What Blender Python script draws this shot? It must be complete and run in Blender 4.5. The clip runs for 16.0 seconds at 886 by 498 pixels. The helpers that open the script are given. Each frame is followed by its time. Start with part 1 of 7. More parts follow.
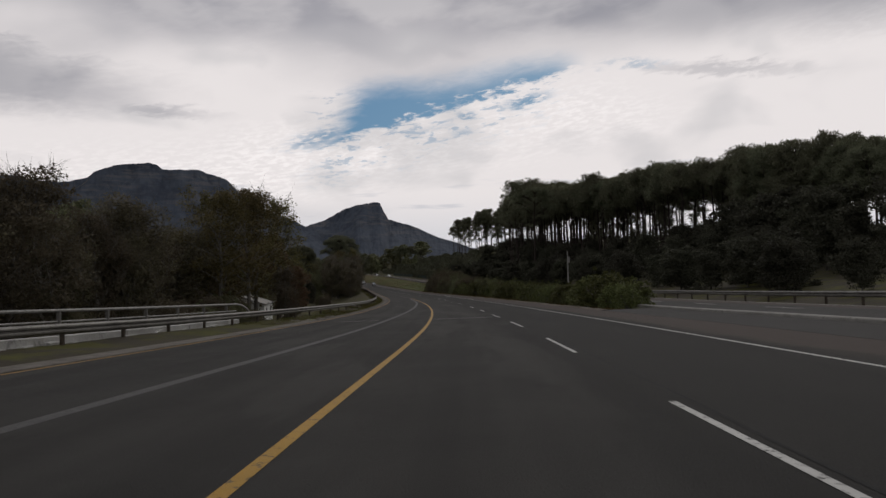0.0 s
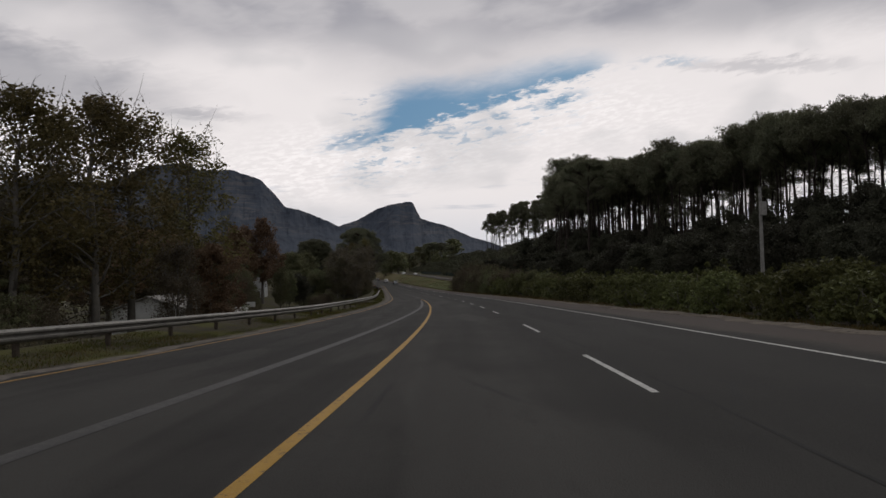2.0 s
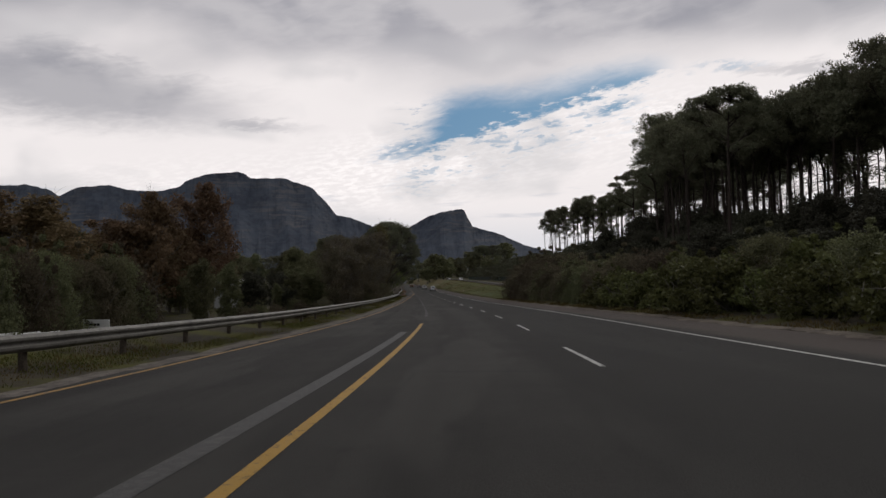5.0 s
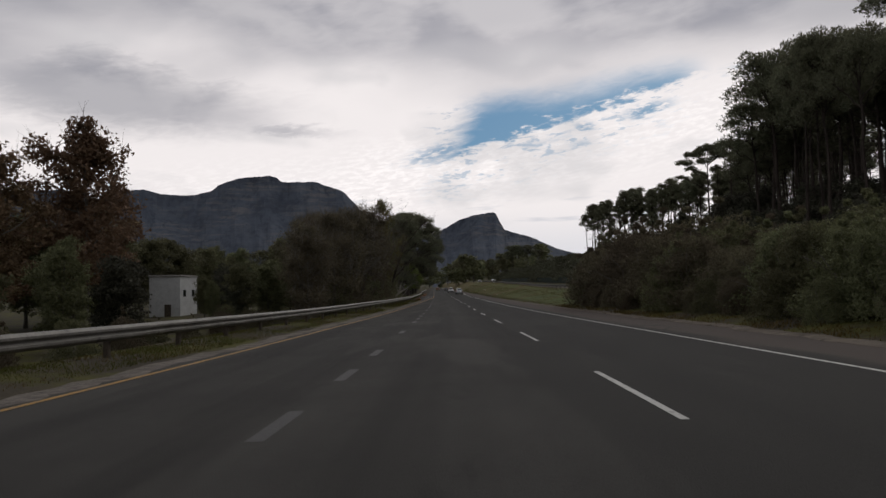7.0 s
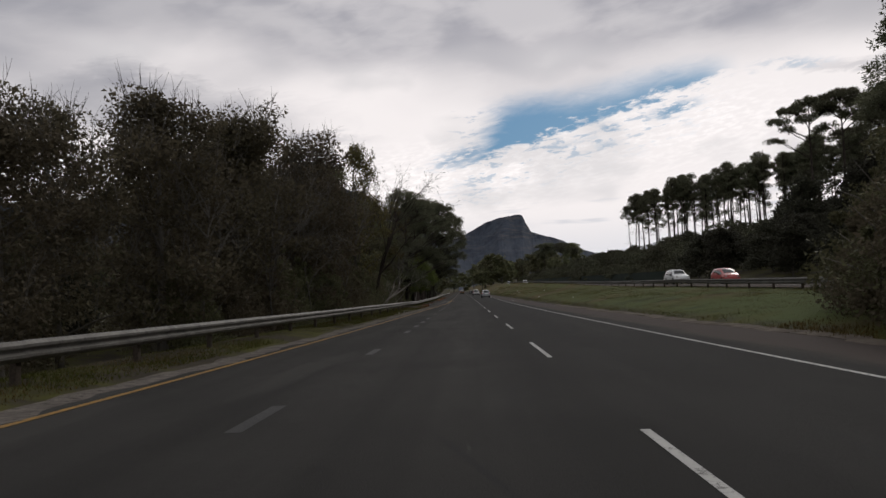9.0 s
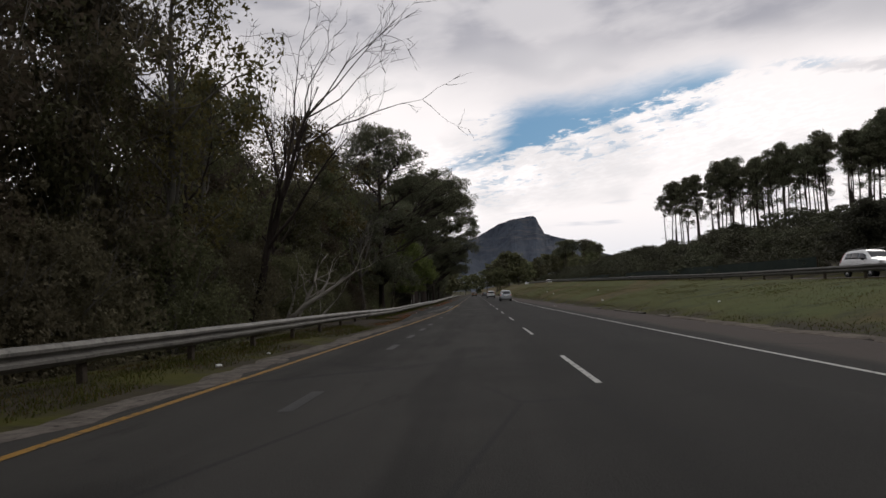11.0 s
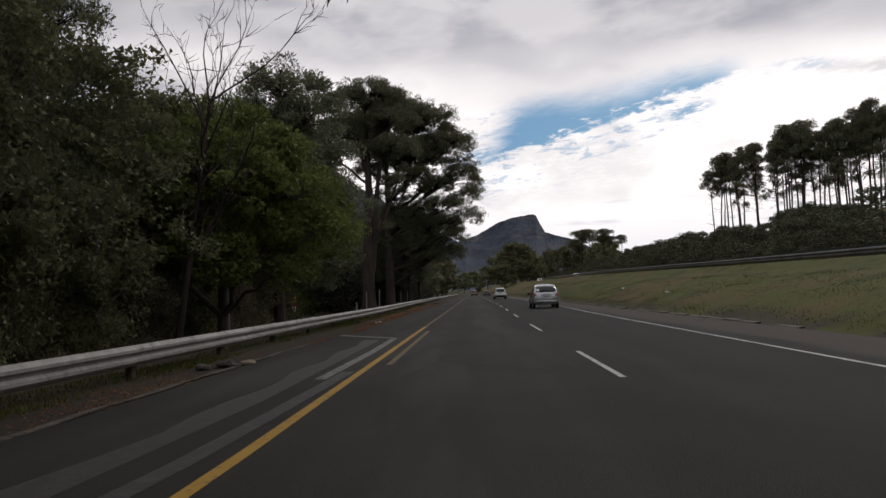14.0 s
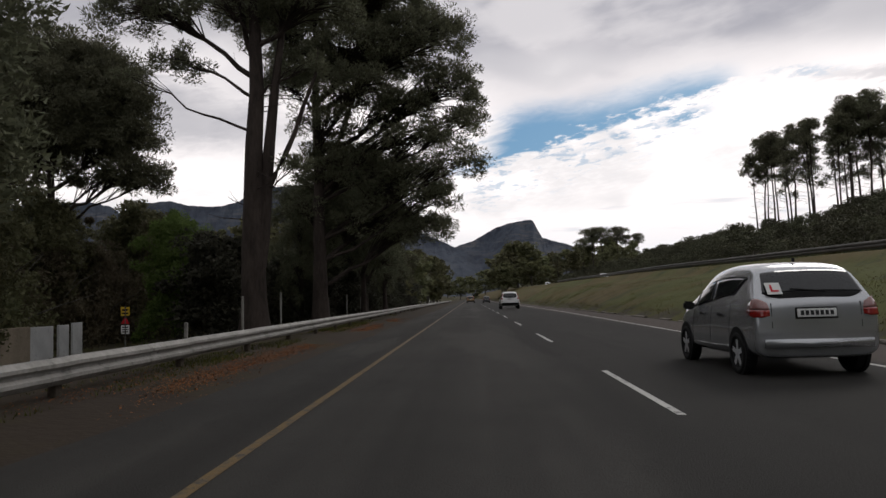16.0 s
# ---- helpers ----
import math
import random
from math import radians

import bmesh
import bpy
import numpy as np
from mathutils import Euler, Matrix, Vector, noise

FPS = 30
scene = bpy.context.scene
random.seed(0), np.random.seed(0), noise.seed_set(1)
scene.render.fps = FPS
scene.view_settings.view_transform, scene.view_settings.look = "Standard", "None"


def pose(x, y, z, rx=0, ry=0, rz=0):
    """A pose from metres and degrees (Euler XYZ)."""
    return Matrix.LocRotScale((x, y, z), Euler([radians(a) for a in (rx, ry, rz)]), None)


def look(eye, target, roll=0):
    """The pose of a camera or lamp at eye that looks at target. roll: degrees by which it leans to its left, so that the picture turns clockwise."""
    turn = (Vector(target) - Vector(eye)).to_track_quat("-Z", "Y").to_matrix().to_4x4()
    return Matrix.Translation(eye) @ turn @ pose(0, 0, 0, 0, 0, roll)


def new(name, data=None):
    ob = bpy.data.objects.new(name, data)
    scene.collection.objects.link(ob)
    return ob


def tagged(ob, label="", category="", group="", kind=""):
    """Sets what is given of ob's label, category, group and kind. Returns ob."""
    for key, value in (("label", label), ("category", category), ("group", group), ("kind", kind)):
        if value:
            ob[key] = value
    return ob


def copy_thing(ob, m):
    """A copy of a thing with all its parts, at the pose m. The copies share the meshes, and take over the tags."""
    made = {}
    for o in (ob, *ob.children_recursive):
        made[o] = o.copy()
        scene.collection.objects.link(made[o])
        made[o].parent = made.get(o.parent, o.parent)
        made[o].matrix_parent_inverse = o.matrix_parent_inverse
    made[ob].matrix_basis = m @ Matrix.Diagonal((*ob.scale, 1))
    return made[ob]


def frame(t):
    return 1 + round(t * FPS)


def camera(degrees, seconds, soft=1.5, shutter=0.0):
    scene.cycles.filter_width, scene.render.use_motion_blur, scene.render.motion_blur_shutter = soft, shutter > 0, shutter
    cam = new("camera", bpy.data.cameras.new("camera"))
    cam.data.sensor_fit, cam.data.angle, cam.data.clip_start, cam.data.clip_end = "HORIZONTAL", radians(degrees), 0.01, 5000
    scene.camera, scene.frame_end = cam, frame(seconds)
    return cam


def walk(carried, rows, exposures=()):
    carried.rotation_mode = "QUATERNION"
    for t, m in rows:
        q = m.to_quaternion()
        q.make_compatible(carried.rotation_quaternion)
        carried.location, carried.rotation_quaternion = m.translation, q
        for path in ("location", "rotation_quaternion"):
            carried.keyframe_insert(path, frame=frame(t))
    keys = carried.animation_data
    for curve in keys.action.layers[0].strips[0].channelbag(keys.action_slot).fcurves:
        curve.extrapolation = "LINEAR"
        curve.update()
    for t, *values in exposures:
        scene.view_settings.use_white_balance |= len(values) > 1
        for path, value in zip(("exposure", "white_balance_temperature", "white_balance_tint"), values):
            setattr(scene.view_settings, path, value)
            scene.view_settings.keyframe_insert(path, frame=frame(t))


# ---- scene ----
cam = camera(62.2, 16.0)
ROWS = [
    (0.0, -0.005, 0.042, 1.194, 91.80, 1.40, 0.00),
    (0.5, 0.383, 10.825, 0.817, 91.95, 1.37, 0.67),
    (1.0, 0.646, 21.576, 0.456, 91.95, 1.13, 1.31),
    (1.5, 0.785, 32.292, 0.112, 91.99, 1.60, 2.00),
    (2.0, 0.802, 42.973, -0.215, 91.88, 1.34, 2.62),
    (2.5, 0.697, 53.617, -0.524, 92.04, 1.35, 3.31),
    (3.0, 0.471, 64.222, -0.815, 92.24, 1.19, 3.97),
    (3.5, 0.122, 74.788, -1.088, 92.32, 1.23, 4.65),
    (4.0, -0.349, 85.312, -1.343, 92.47, 0.95, 5.32),
    (4.5, -0.942, 95.794, -1.581, 92.54, 1.15, 5.99),
    (5.0, -1.655, 106.232, -1.800, 92.64, 1.18, 6.65),
    (5.5, -2.485, 116.624, -2.001, 92.73, 1.22, 7.31),
    (6.0, -3.430, 126.970, -2.185, 92.82, 1.27, 7.95),
    (6.5, -4.486, 137.269, -2.352, 92.86, 1.12, 8.59),
    (7.0, -5.646, 147.519, -2.502, 93.01, 1.11, 9.12),
    (7.5, -6.905, 157.721, -2.636, 93.17, 1.29, 9.67),
    (8.0, -8.255, 167.875, -2.754, 93.26, 1.41, 10.22),
    (8.5, -9.686, 177.980, -2.856, 93.41, 1.97, 10.75),
    (9.0, -11.192, 188.037, -2.945, 93.37, 1.81, 11.21),
    (9.5, -12.760, 198.048, -3.019, 93.40, 1.73, 11.48),
    (10.0, -14.381, 208.013, -3.080, 93.47, 1.79, 11.79),
    (10.5, -16.043, 217.934, -3.130, 93.54, 1.85, 12.03),
    (11.0, -17.737, 227.813, -3.168, 93.60, 1.91, 12.21),
    (11.5, -19.451, 237.651, -3.195, 93.69, 1.95, 12.24),
    (12.0, -21.174, 247.449, -3.214, 93.68, 2.06, 12.35),
    (12.5, -22.898, 257.211, -3.224, 93.68, 2.02, 12.42),
    (13.0, -24.614, 266.936, -3.228, 93.76, 2.07, 12.43),
    (13.5, -26.315, 276.627, -3.226, 93.81, 1.99, 12.34),
    (14.0, -27.995, 286.284, -3.219, 93.52, 1.70, 12.15),
    (14.5, -29.652, 295.908, -3.209, 93.80, 2.31, 12.08),
    (15.0, -31.286, 305.499, -3.198, 93.96, 2.38, 11.99),
    (15.5, -32.898, 315.056, -3.186, 93.86, 1.89, 11.89),
    (16.0, -34.495, 324.579, -3.176, 93.98, 1.63, 11.89),
]
walk(cam, [(t, pose(*p)) for t, *p in ROWS], [(0.0, -0.18, 6580, 10.7), (4.0, -0.06, 6580, 10.7), (9.0, 0.02, 6580, 10.7), (12.0, 0.22, 6590, 10.8), (16.0, 0.26, 6590, 10.8)])

# ---- world and sun ----
def sockets(tree):
    """Two short hands for node sums: m(op, a, b, c) and a noise in three dimensions."""
    def put(node, i, v):
        if isinstance(v, (int, float)):
            node.inputs[i].default_value = v
        elif v is not None:
            tree.links.new(v, node.inputs[i])

    def m(op, a, b=None, c=None, clamp=False):
        n = tree.nodes.new("ShaderNodeMath")
        n.operation, n.use_clamp = op, clamp
        for i, v in enumerate((a, b, c)):
            put(n, i, v)
        return n.outputs[0]

    def step(x, lo, hi):
        n = tree.nodes.new("ShaderNodeMapRange")
        n.interpolation_type = "SMOOTHSTEP"
        put(n, 0, x)
        put(n, 1, lo)
        put(n, 2, hi)
        return n.outputs[0]

    def vec(x, y, z=0.0):
        n = tree.nodes.new("ShaderNodeCombineXYZ")
        for i, v in enumerate((x, y, z)):
            put(n, i, v)
        return n.outputs[0]

    def noise_at(v, scale=1.0, detail=4.0, rough=0.55, warp=0.0):
        n = tree.nodes.new("ShaderNodeTexNoise")
        tree.links.new(v, n.inputs["Vector"])
        n.inputs["Scale"].default_value, n.inputs["Detail"].default_value = scale, detail
        n.inputs["Roughness"].default_value, n.inputs["Distortion"].default_value = rough, warp
        return n.outputs["Fac"]

    def mix(f, a, b):
        n = tree.nodes.new("ShaderNodeMix")
        n.data_type = "RGBA"
        put(n, 0, f)
        for i, v in ((6, a), (7, b)):
            if isinstance(v, tuple):
                n.inputs[i].default_value = (*v, 1.0)
            else:
                tree.links.new(v, n.inputs[i])
        return n.outputs[2]

    return m, step, vec, noise_at, mix


SUN_EL, SUN_AZ = 34.0, 25.0   # behind the cloud, ahead and to the right


def make_world():
    world = bpy.data.worlds.new("cloudy_sky")
    scene.world = world
    world.use_nodes = True
    tree = world.node_tree
    m, step, vec, noise_at, mix = sockets(tree)
    bg = tree.nodes["Background"]
    sky = tree.nodes.new("ShaderNodeTexSky")
    sky.sky_type, sky.sun_disc = "NISHITA", False
    sky.sun_elevation, sky.sun_rotation = radians(SUN_EL), radians(SUN_AZ)
    co = tree.nodes.new("ShaderNodeTexCoord")
    sep = tree.nodes.new("ShaderNodeSeparateXYZ")
    tree.links.new(co.outputs["Generated"], sep.inputs[0])
    x, y, z = sep.outputs
    deg = 180 / math.pi
    el = m("MULTIPLY", m("ARCSINE", z), deg)
    az = m("MULTIPLY", m("ARCTAN2", x, y), deg)
    # slow, long cloud forms and fine ripples
    big = noise_at(vec(m("MULTIPLY", az, 0.05), m("MULTIPLY", el, 0.11), 3.1), 1.0, 3, 0.4, 0.3)
    mid = noise_at(vec(m("MULTIPLY", az, 0.13), m("MULTIPLY", el, 0.24), 7.7), 1.0, 3, 0.42, 0.3)
    tilt = m("SUBTRACT", el, m("MULTIPLY", az, 0.12))
    fine = noise_at(vec(m("MULTIPLY", az, 0.55), m("MULTIPLY", tilt, 1.9), 1.3), 1.0, 5, 0.6, 0.6)
    rip = noise_at(vec(m("MULTIPLY", az, 1.3), m("MULTIPLY", tilt, 4.6), 4.2), 1.0, 3, 0.6, 0.3)
    lift = m("ADD", el, m("ADD", m("MULTIPLY", m("SUBTRACT", big, 0.5), 12.0), m("MULTIPLY", m("SUBTRACT", mid, 0.5), 4.5)))
    wa = m("ADD", az, m("ADD", m("MULTIPLY", m("SUBTRACT", mid, 0.5), 7.0), m("MULTIPLY", m("SUBTRACT", fine, 0.5), 2.2)))
    we = m("ADD", el, m("ADD", m("MULTIPLY", m("SUBTRACT", mid, 0.5), 1.6), m("ADD", m("MULTIPLY", m("SUBTRACT", fine, 0.5), 1.5), m("MULTIPLY", m("SUBTRACT", rip, 0.5), 0.5))))

    def patch(a, e, wide, tall, tilt=0.0, inner=0.55, outer=1.25):
        """One at the heart of a cloud form at azimuth a and elevation e, none beyond its torn rim."""
        dx = m("SUBTRACT", wa, a)
        dy = m("SUBTRACT", m("SUBTRACT", we, e), m("MULTIPLY", dx, tilt))
        r = m("SQRT", m("ADD", m("POWER", m("ABSOLUTE", m("DIVIDE", dx, wide)), 2.0), m("POWER", m("ABSOLUTE", m("DIVIDE", dy, tall)), 2.0)))
        return step(r, outer, inner)

    # grey deck above, bright band below; darker banks hang towards the left
    low = m("ADD", 16.0, m("ADD", m("MULTIPLY", m("MAXIMUM", az, 0.0), -0.035), m("MULTIPLY", m("MINIMUM", az, 0.0), 0.02)))
    deck = step(m("SUBTRACT", lift, low), -2.2, 4.2)
    grey = m("MAXIMUM", m("MULTIPLY", deck, m("SUBTRACT", 1.0, m("MULTIPLY", patch(-17.5, 15.4, 6.5, 1.7, 0.1, 0.2, 1.4), 0.65))), m("MULTIPLY", patch(-33.0, 14.3, 12.0, 2.9, -0.04, 0.3, 1.35), 1.0))
    grey = m("MAXIMUM", grey, m("MULTIPLY", patch(-21.5, 12.1, 4.4, 0.5, -0.03, 0.0, 1.6), 0.6))
    grey = m("MAXIMUM", grey, m("MULTIPLY", patch(21.0, 14.2, 5.5, 0.5, -0.14, 0.2, 1.5), 0.5))
    ribs = m("MULTIPLY", step(rip, 0.40, 0.66), step(m("ABSOLUTE", m("SUBTRACT", el, m("ADD", 10.5, m("MULTIPLY", az, 0.16)))), 4.5, 0.5))
    white = mix(m("MULTIPLY", ribs, step(big, 0.35, 0.6)), (0.90, 0.862, 0.866), (1.04, 1.0, 1.0))
    white = mix(m("MULTIPLY", step(mid, 0.50, 0.30), 0.6), white, (0.62, 0.615, 0.635))
    white = mix(step(el, 6.5, 2.0), white, (0.74, 0.74, 0.78))
    dull = mix(step(m("ADD", mid, m("MULTIPLY", m("SUBTRACT", fine, 0.5), 0.12)), 0.38, 0.64), (0.335, 0.338, 0.385), (0.575, 0.563, 0.59))
    dull = mix(m("MULTIPLY", m("MAXIMUM", step(az, 6.0, 24.0), step(az, -16.0, -34.0)), 0.5), dull, (0.365, 0.366, 0.400))
    cloud = mix(grey, white, dull)
    # small grey bars low over the mountains
    bars = m("MULTIPLY", step(noise_at(vec(m("MULTIPLY", az, 0.12), m("MULTIPLY", el, 1.1), 9.0), 1.0, 3, 0.5), 0.58, 0.7), step(el, 9.0, 6.5))
    cloud = mix(m("MULTIPLY", bars, 0.55), cloud, (0.50, 0.53, 0.60))
    # the blue opening: a long wedge that narrows to the right, with torn holes below it
    upper = m("ADD", 15.1, m("MULTIPLY", az, 0.085))
    lower = m("ADD", 12.25, m("MULTIPLY", az, 0.275))
    soft_edge = m("ADD", m("SUBTRACT", upper, el), m("ADD", m("MULTIPLY", m("SUBTRACT", mid, 0.5), 2.2), m("MULTIPLY", m("SUBTRACT", fine, 0.5), 1.0)))
    torn_edge = m("ADD", m("SUBTRACT", el, lower), m("ADD", m("MULTIPLY", m("SUBTRACT", fine, 0.5), 3.4), m("MULTIPLY", m("SUBTRACT", rip, 0.5), 1.5)))
    left_end = step(m("ADD", m("SUBTRACT", az, m("MULTIPLY", m("SUBTRACT", el, 12.0), 0.6)), m("ADD", m("MULTIPLY", m("SUBTRACT", mid, 0.5), 4.0), m("MULTIPLY", m("SUBTRACT", fine, 0.5), 3.0))), -9.6, -6.4)
    gap = m("MULTIPLY", m("MINIMUM", step(soft_edge, -0.9, 1.7), step(torn_edge, -0.3, 0.6)), m("MULTIPLY", left_end, step(az, 12.0, 8.8)))
    tear = m("MULTIPLY", step(torn_edge, -3.6, -0.8), step(m("ADD", m("MULTIPLY", fine, 0.6), m("MULTIPLY", rip, 0.4)), 0.51, 0.61))
    tear = m("MULTIPLY", tear, m("MULTIPLY", step(az, -11.5, -8.0), m("MULTIPLY", step(az, 11.5, 7.0), step(soft_edge, 0.0, 1.0))))
    hole = m("MAXIMUM", gap, m("MULTIPLY", tear, 0.55))
    for a, e, wide, tall, tilt, deep in ((7.0, 13.0, 2.0, 0.55, 0.18, 0.95), (1.1, 11.8, 1.3, 0.38, 0.1, 0.75), (0.8, 10.5, 1.2, 0.3, 0.15, 0.55), (-9.7, 10.5, 1.9, 0.65, 0.2, 0.8), (15.6, 15.3, 2.6, 0.45, -0.05, 0.5), (-1.5, 10.9, 2.4, 0.22, 0.2, 0.3)):
        hole = m("MAXIMUM", hole, m("MULTIPLY", m("MULTIPLY", patch(a, e, wide * 1.15, tall * 1.2, tilt, 0.15, 1.3), step(m("ADD", m("MULTIPLY", fine, 0.5), m("MULTIPLY", rip, 0.5)), 0.40, 0.54)), deep))
    blue = tree.nodes.new("ShaderNodeVectorMath")
    blue.operation = "MULTIPLY_ADD"
    tree.links.new(sky.outputs[0], blue.inputs[0])
    blue.inputs[1].default_value = (0.02, 0.025, 0.025)
    blue.inputs[2].default_value = (0.045, 0.130, 0.260)
    # what lies outside the view is even cloud
    seen = m("MULTIPLY", step(m("ABSOLUTE", az), 75.0, 55.0), step(el, 32.0, 24.0))
    cloud = mix(seen, (0.50, 0.505, 0.53), cloud)
    out = mix(m("MULTIPLY", hole, step(y, 0.0, 0.2)), cloud, blue.outputs[0])
    tree.links.new(out, bg.inputs["Color"])
    bg.inputs["Strength"].default_value = 1.0

    sun = new("sun", bpy.data.lights.new("sun", "SUN"))
    sun.data.energy, sun.data.angle, sun.data.color = 0.6, radians(18), (1.0, 0.97, 0.92)
    a, e = radians(SUN_AZ), radians(SUN_EL)
    sun.matrix_world = look((100 * math.sin(a) * math.cos(e), 100 * math.cos(a) * math.cos(e), 100 * math.sin(e)), (0, 0, 0))


make_world()


# ---- materials ----
def material(name, low, high, rough=0.8, scale=3.0, grain=40.0, bump=0.3, metal=0.0, spot=0.0, island=False, thin=0.0, coat=0.0, per_object=0.0, stretch=None):
    """Two colours mixed by a broad and a fine noise at true size; bump from the fine one."""
    mat = bpy.data.materials.new(name)
    mat.use_nodes = True
    tree = mat.node_tree
    m, step, vec, noise_at, mix = sockets(tree)
    p = tree.nodes["Principled BSDF"]
    co = tree.nodes.new("ShaderNodeTexCoord").outputs["Object"]
    if stretch:
        sc = tree.nodes.new("ShaderNodeVectorMath")
        sc.operation = "MULTIPLY"
        tree.links.new(co, sc.inputs[0])
        sc.inputs[1].default_value = stretch
        co = sc.outputs[0]
    broad, fine = noise_at(co, scale, 4, 0.6), noise_at(co, grain, 3, 0.65)
    f = m("ADD", m("MULTIPLY", step(broad, 0.3, 0.7), 0.6), m("MULTIPLY", step(fine, 0.3, 0.7), 0.4))
    if island:
        rnd = tree.nodes.new("ShaderNodeNewGeometry").outputs["Random Per Island"]
        f = m("ADD", m("MULTIPLY", f, 0.35), m("MULTIPLY", rnd, 0.65))
    colour = mix(f, low, high)
    if per_object:
        info = tree.nodes.new("ShaderNodeObjectInfo").outputs["Random"]
        hsv = tree.nodes.new("ShaderNodeHueSaturation")
        tree.links.new(colour, hsv.inputs["Color"])
        tree.links.new(m("ADD", 1 - per_object / 2, m("MULTIPLY", info, per_object)), hsv.inputs["Value"])
        tree.links.new(m("ADD", 0.5 - 0.02, m("MULTIPLY", info, 0.04)), hsv.inputs["Hue"])
        colour = hsv.outputs[0]
    if spot:
        colour = mix(m("MULTIPLY", step(noise_at(co, scale * 2.3, 5, 0.7), 0.56, 0.66), spot), colour, tuple(c * 0.45 for c in low))
    tree.links.new(colour, p.inputs["Base Color"])
    p.inputs["Roughness"].default_value, p.inputs["Metallic"].default_value = rough, metal
    p.inputs["Coat Weight"].default_value = coat
    if rough >= 0.5 and not metal:
        p.inputs["Specular IOR Level"].default_value = 0.12
    if bump:
        b = tree.nodes.new("ShaderNodeBump")
        b.inputs["Strength"].default_value, b.inputs["Distance"].default_value = bump, 0.02
        tree.links.new(fine, b.inputs["Height"])
        tree.links.new(b.outputs[0], p.inputs["Normal"])
    if thin:
        tr = tree.nodes.new("ShaderNodeBsdfTranslucent")
        tree.links.new(colour, tr.inputs["Color"])
        mx = tree.nodes.new("ShaderNodeMixShader")
        mx.inputs[0].default_value = thin
        tree.links.new(p.outputs[0], mx.inputs[1])
        tree.links.new(tr.outputs[0], mx.inputs[2])
        tree.links.new(mx.outputs[0], tree.nodes["Material Output"].inputs[0])
    return mat


def asphalt(name, low, high, tracks):
    """Worn asphalt: stone grain, long wheel tracks and seams along the lane, faint patches."""
    mat = material(name, low, high, 0.9, 0.35, 55.0, 0.5)
    tree = mat.node_tree
    tree.nodes["Principled BSDF"].inputs["Specular IOR Level"].default_value = 0.12
    m, step, vec, noise_at, mix = sockets(tree)
    p = tree.nodes["Principled BSDF"]
    old = p.inputs["Base Color"].links[0].from_socket
    uv = tree.nodes.new("ShaderNodeSeparateXYZ")
    tree.links.new(tree.nodes.new("ShaderNodeTexCoord").outputs["UV"], uv.inputs[0])
    across, along = uv.outputs[0], uv.outputs[1]
    # polished wheel tracks, two to a lane, wandering slowly
    w = m("ADD", across, m("MULTIPLY", m("SUBTRACT", noise_at(vec(0.0, m("MULTIPLY", along, 0.03)), 1.0, 2), 0.5), 0.8))
    ph = m("SINE", m("MULTIPLY", m("ADD", w, 0.95), 2 * math.pi / 1.9))
    streak = noise_at(vec(m("MULTIPLY", across, 1.6), m("MULTIPLY", along, 0.02)), 1.0, 4, 0.65)
    f = m("MULTIPLY", m("ADD", m("MULTIPLY", step(ph, -0.4, 0.9), 0.45), m("MULTIPLY", step(streak, 0.35, 0.7), 0.55)), tracks)
    worn = mix(f, old, tuple(c * 0.58 for c in low))
    # repaired stretches, oil stains and pale scuffs
    patchy = noise_at(vec(m("MULTIPLY", across, 0.5), m("MULTIPLY", along, 0.07), 2.0), 1.0, 3, 0.5)
    worn = mix(m("MULTIPLY", step(patchy, 0.52, 0.60), 0.45), worn, tuple(c * 1.25 for c in high))
    oil = noise_at(vec(m("MULTIPLY", across, 1.4), m("MULTIPLY", along, 0.35), 8.0), 1.0, 5, 0.7)
    worn = mix(m("MULTIPLY", step(oil, 0.58, 0.72), 0.5), worn, tuple(c * 0.5 for c in low))
    scuff = noise_at(vec(m("MULTIPLY", across, 5.0), m("MULTIPLY", along, 0.5), 5.0), 1.0, 5, 0.75)
    worn = mix(m("MULTIPLY", step(scuff, 0.66, 0.74), 0.5), worn, tuple(c * 1.7 for c in high))
    # dimmer light through the right of the windscreen, put into the right lane's colour
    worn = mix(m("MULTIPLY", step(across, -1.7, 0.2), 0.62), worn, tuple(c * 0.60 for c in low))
    # dust and rubble towards the outer edge of the shoulder
    side = m("MULTIPLY", step(m("ADD", across, m("MULTIPLY", m("SUBTRACT", noise_at(vec(across, m("MULTIPLY", along, 0.25)), 0.8, 4), 0.5), 1.2)), 4.1, 4.9), 0.8)
    worn = mix(side, worn, (0.068, 0.053, 0.046))
    left = m("MULTIPLY", step(m("ADD", across, m("MULTIPLY", m("SUBTRACT", noise_at(vec(across, m("MULTIPLY", along, 0.3), 5.0), 0.9, 5), 0.5), 1.6)), -12.2, -13.5), 0.5)
    worn = mix(left, worn, (0.08, 0.066, 0.056))
    # fine cracks
    vor = tree.nodes.new("ShaderNodeTexVoronoi")
    vor.feature = "DISTANCE_TO_EDGE"
    tree.links.new(vec(m("MULTIPLY", across, 0.32), m("MULTIPLY", along, 0.10)), vor.inputs["Vector"])
    vor.inputs["Scale"].default_value = 1.0
    crack = m("MULTIPLY", step(vor.outputs["Distance"], 0.012, 0.004), step(noise_at(vec(across, along), 0.09, 2), 0.5, 0.6))
    worn = mix(m("MULTIPLY", crack, 0.5), worn, (0.02, 0.02, 0.021))
    tree.links.new(worn, p.inputs["Base Color"])
    return mat


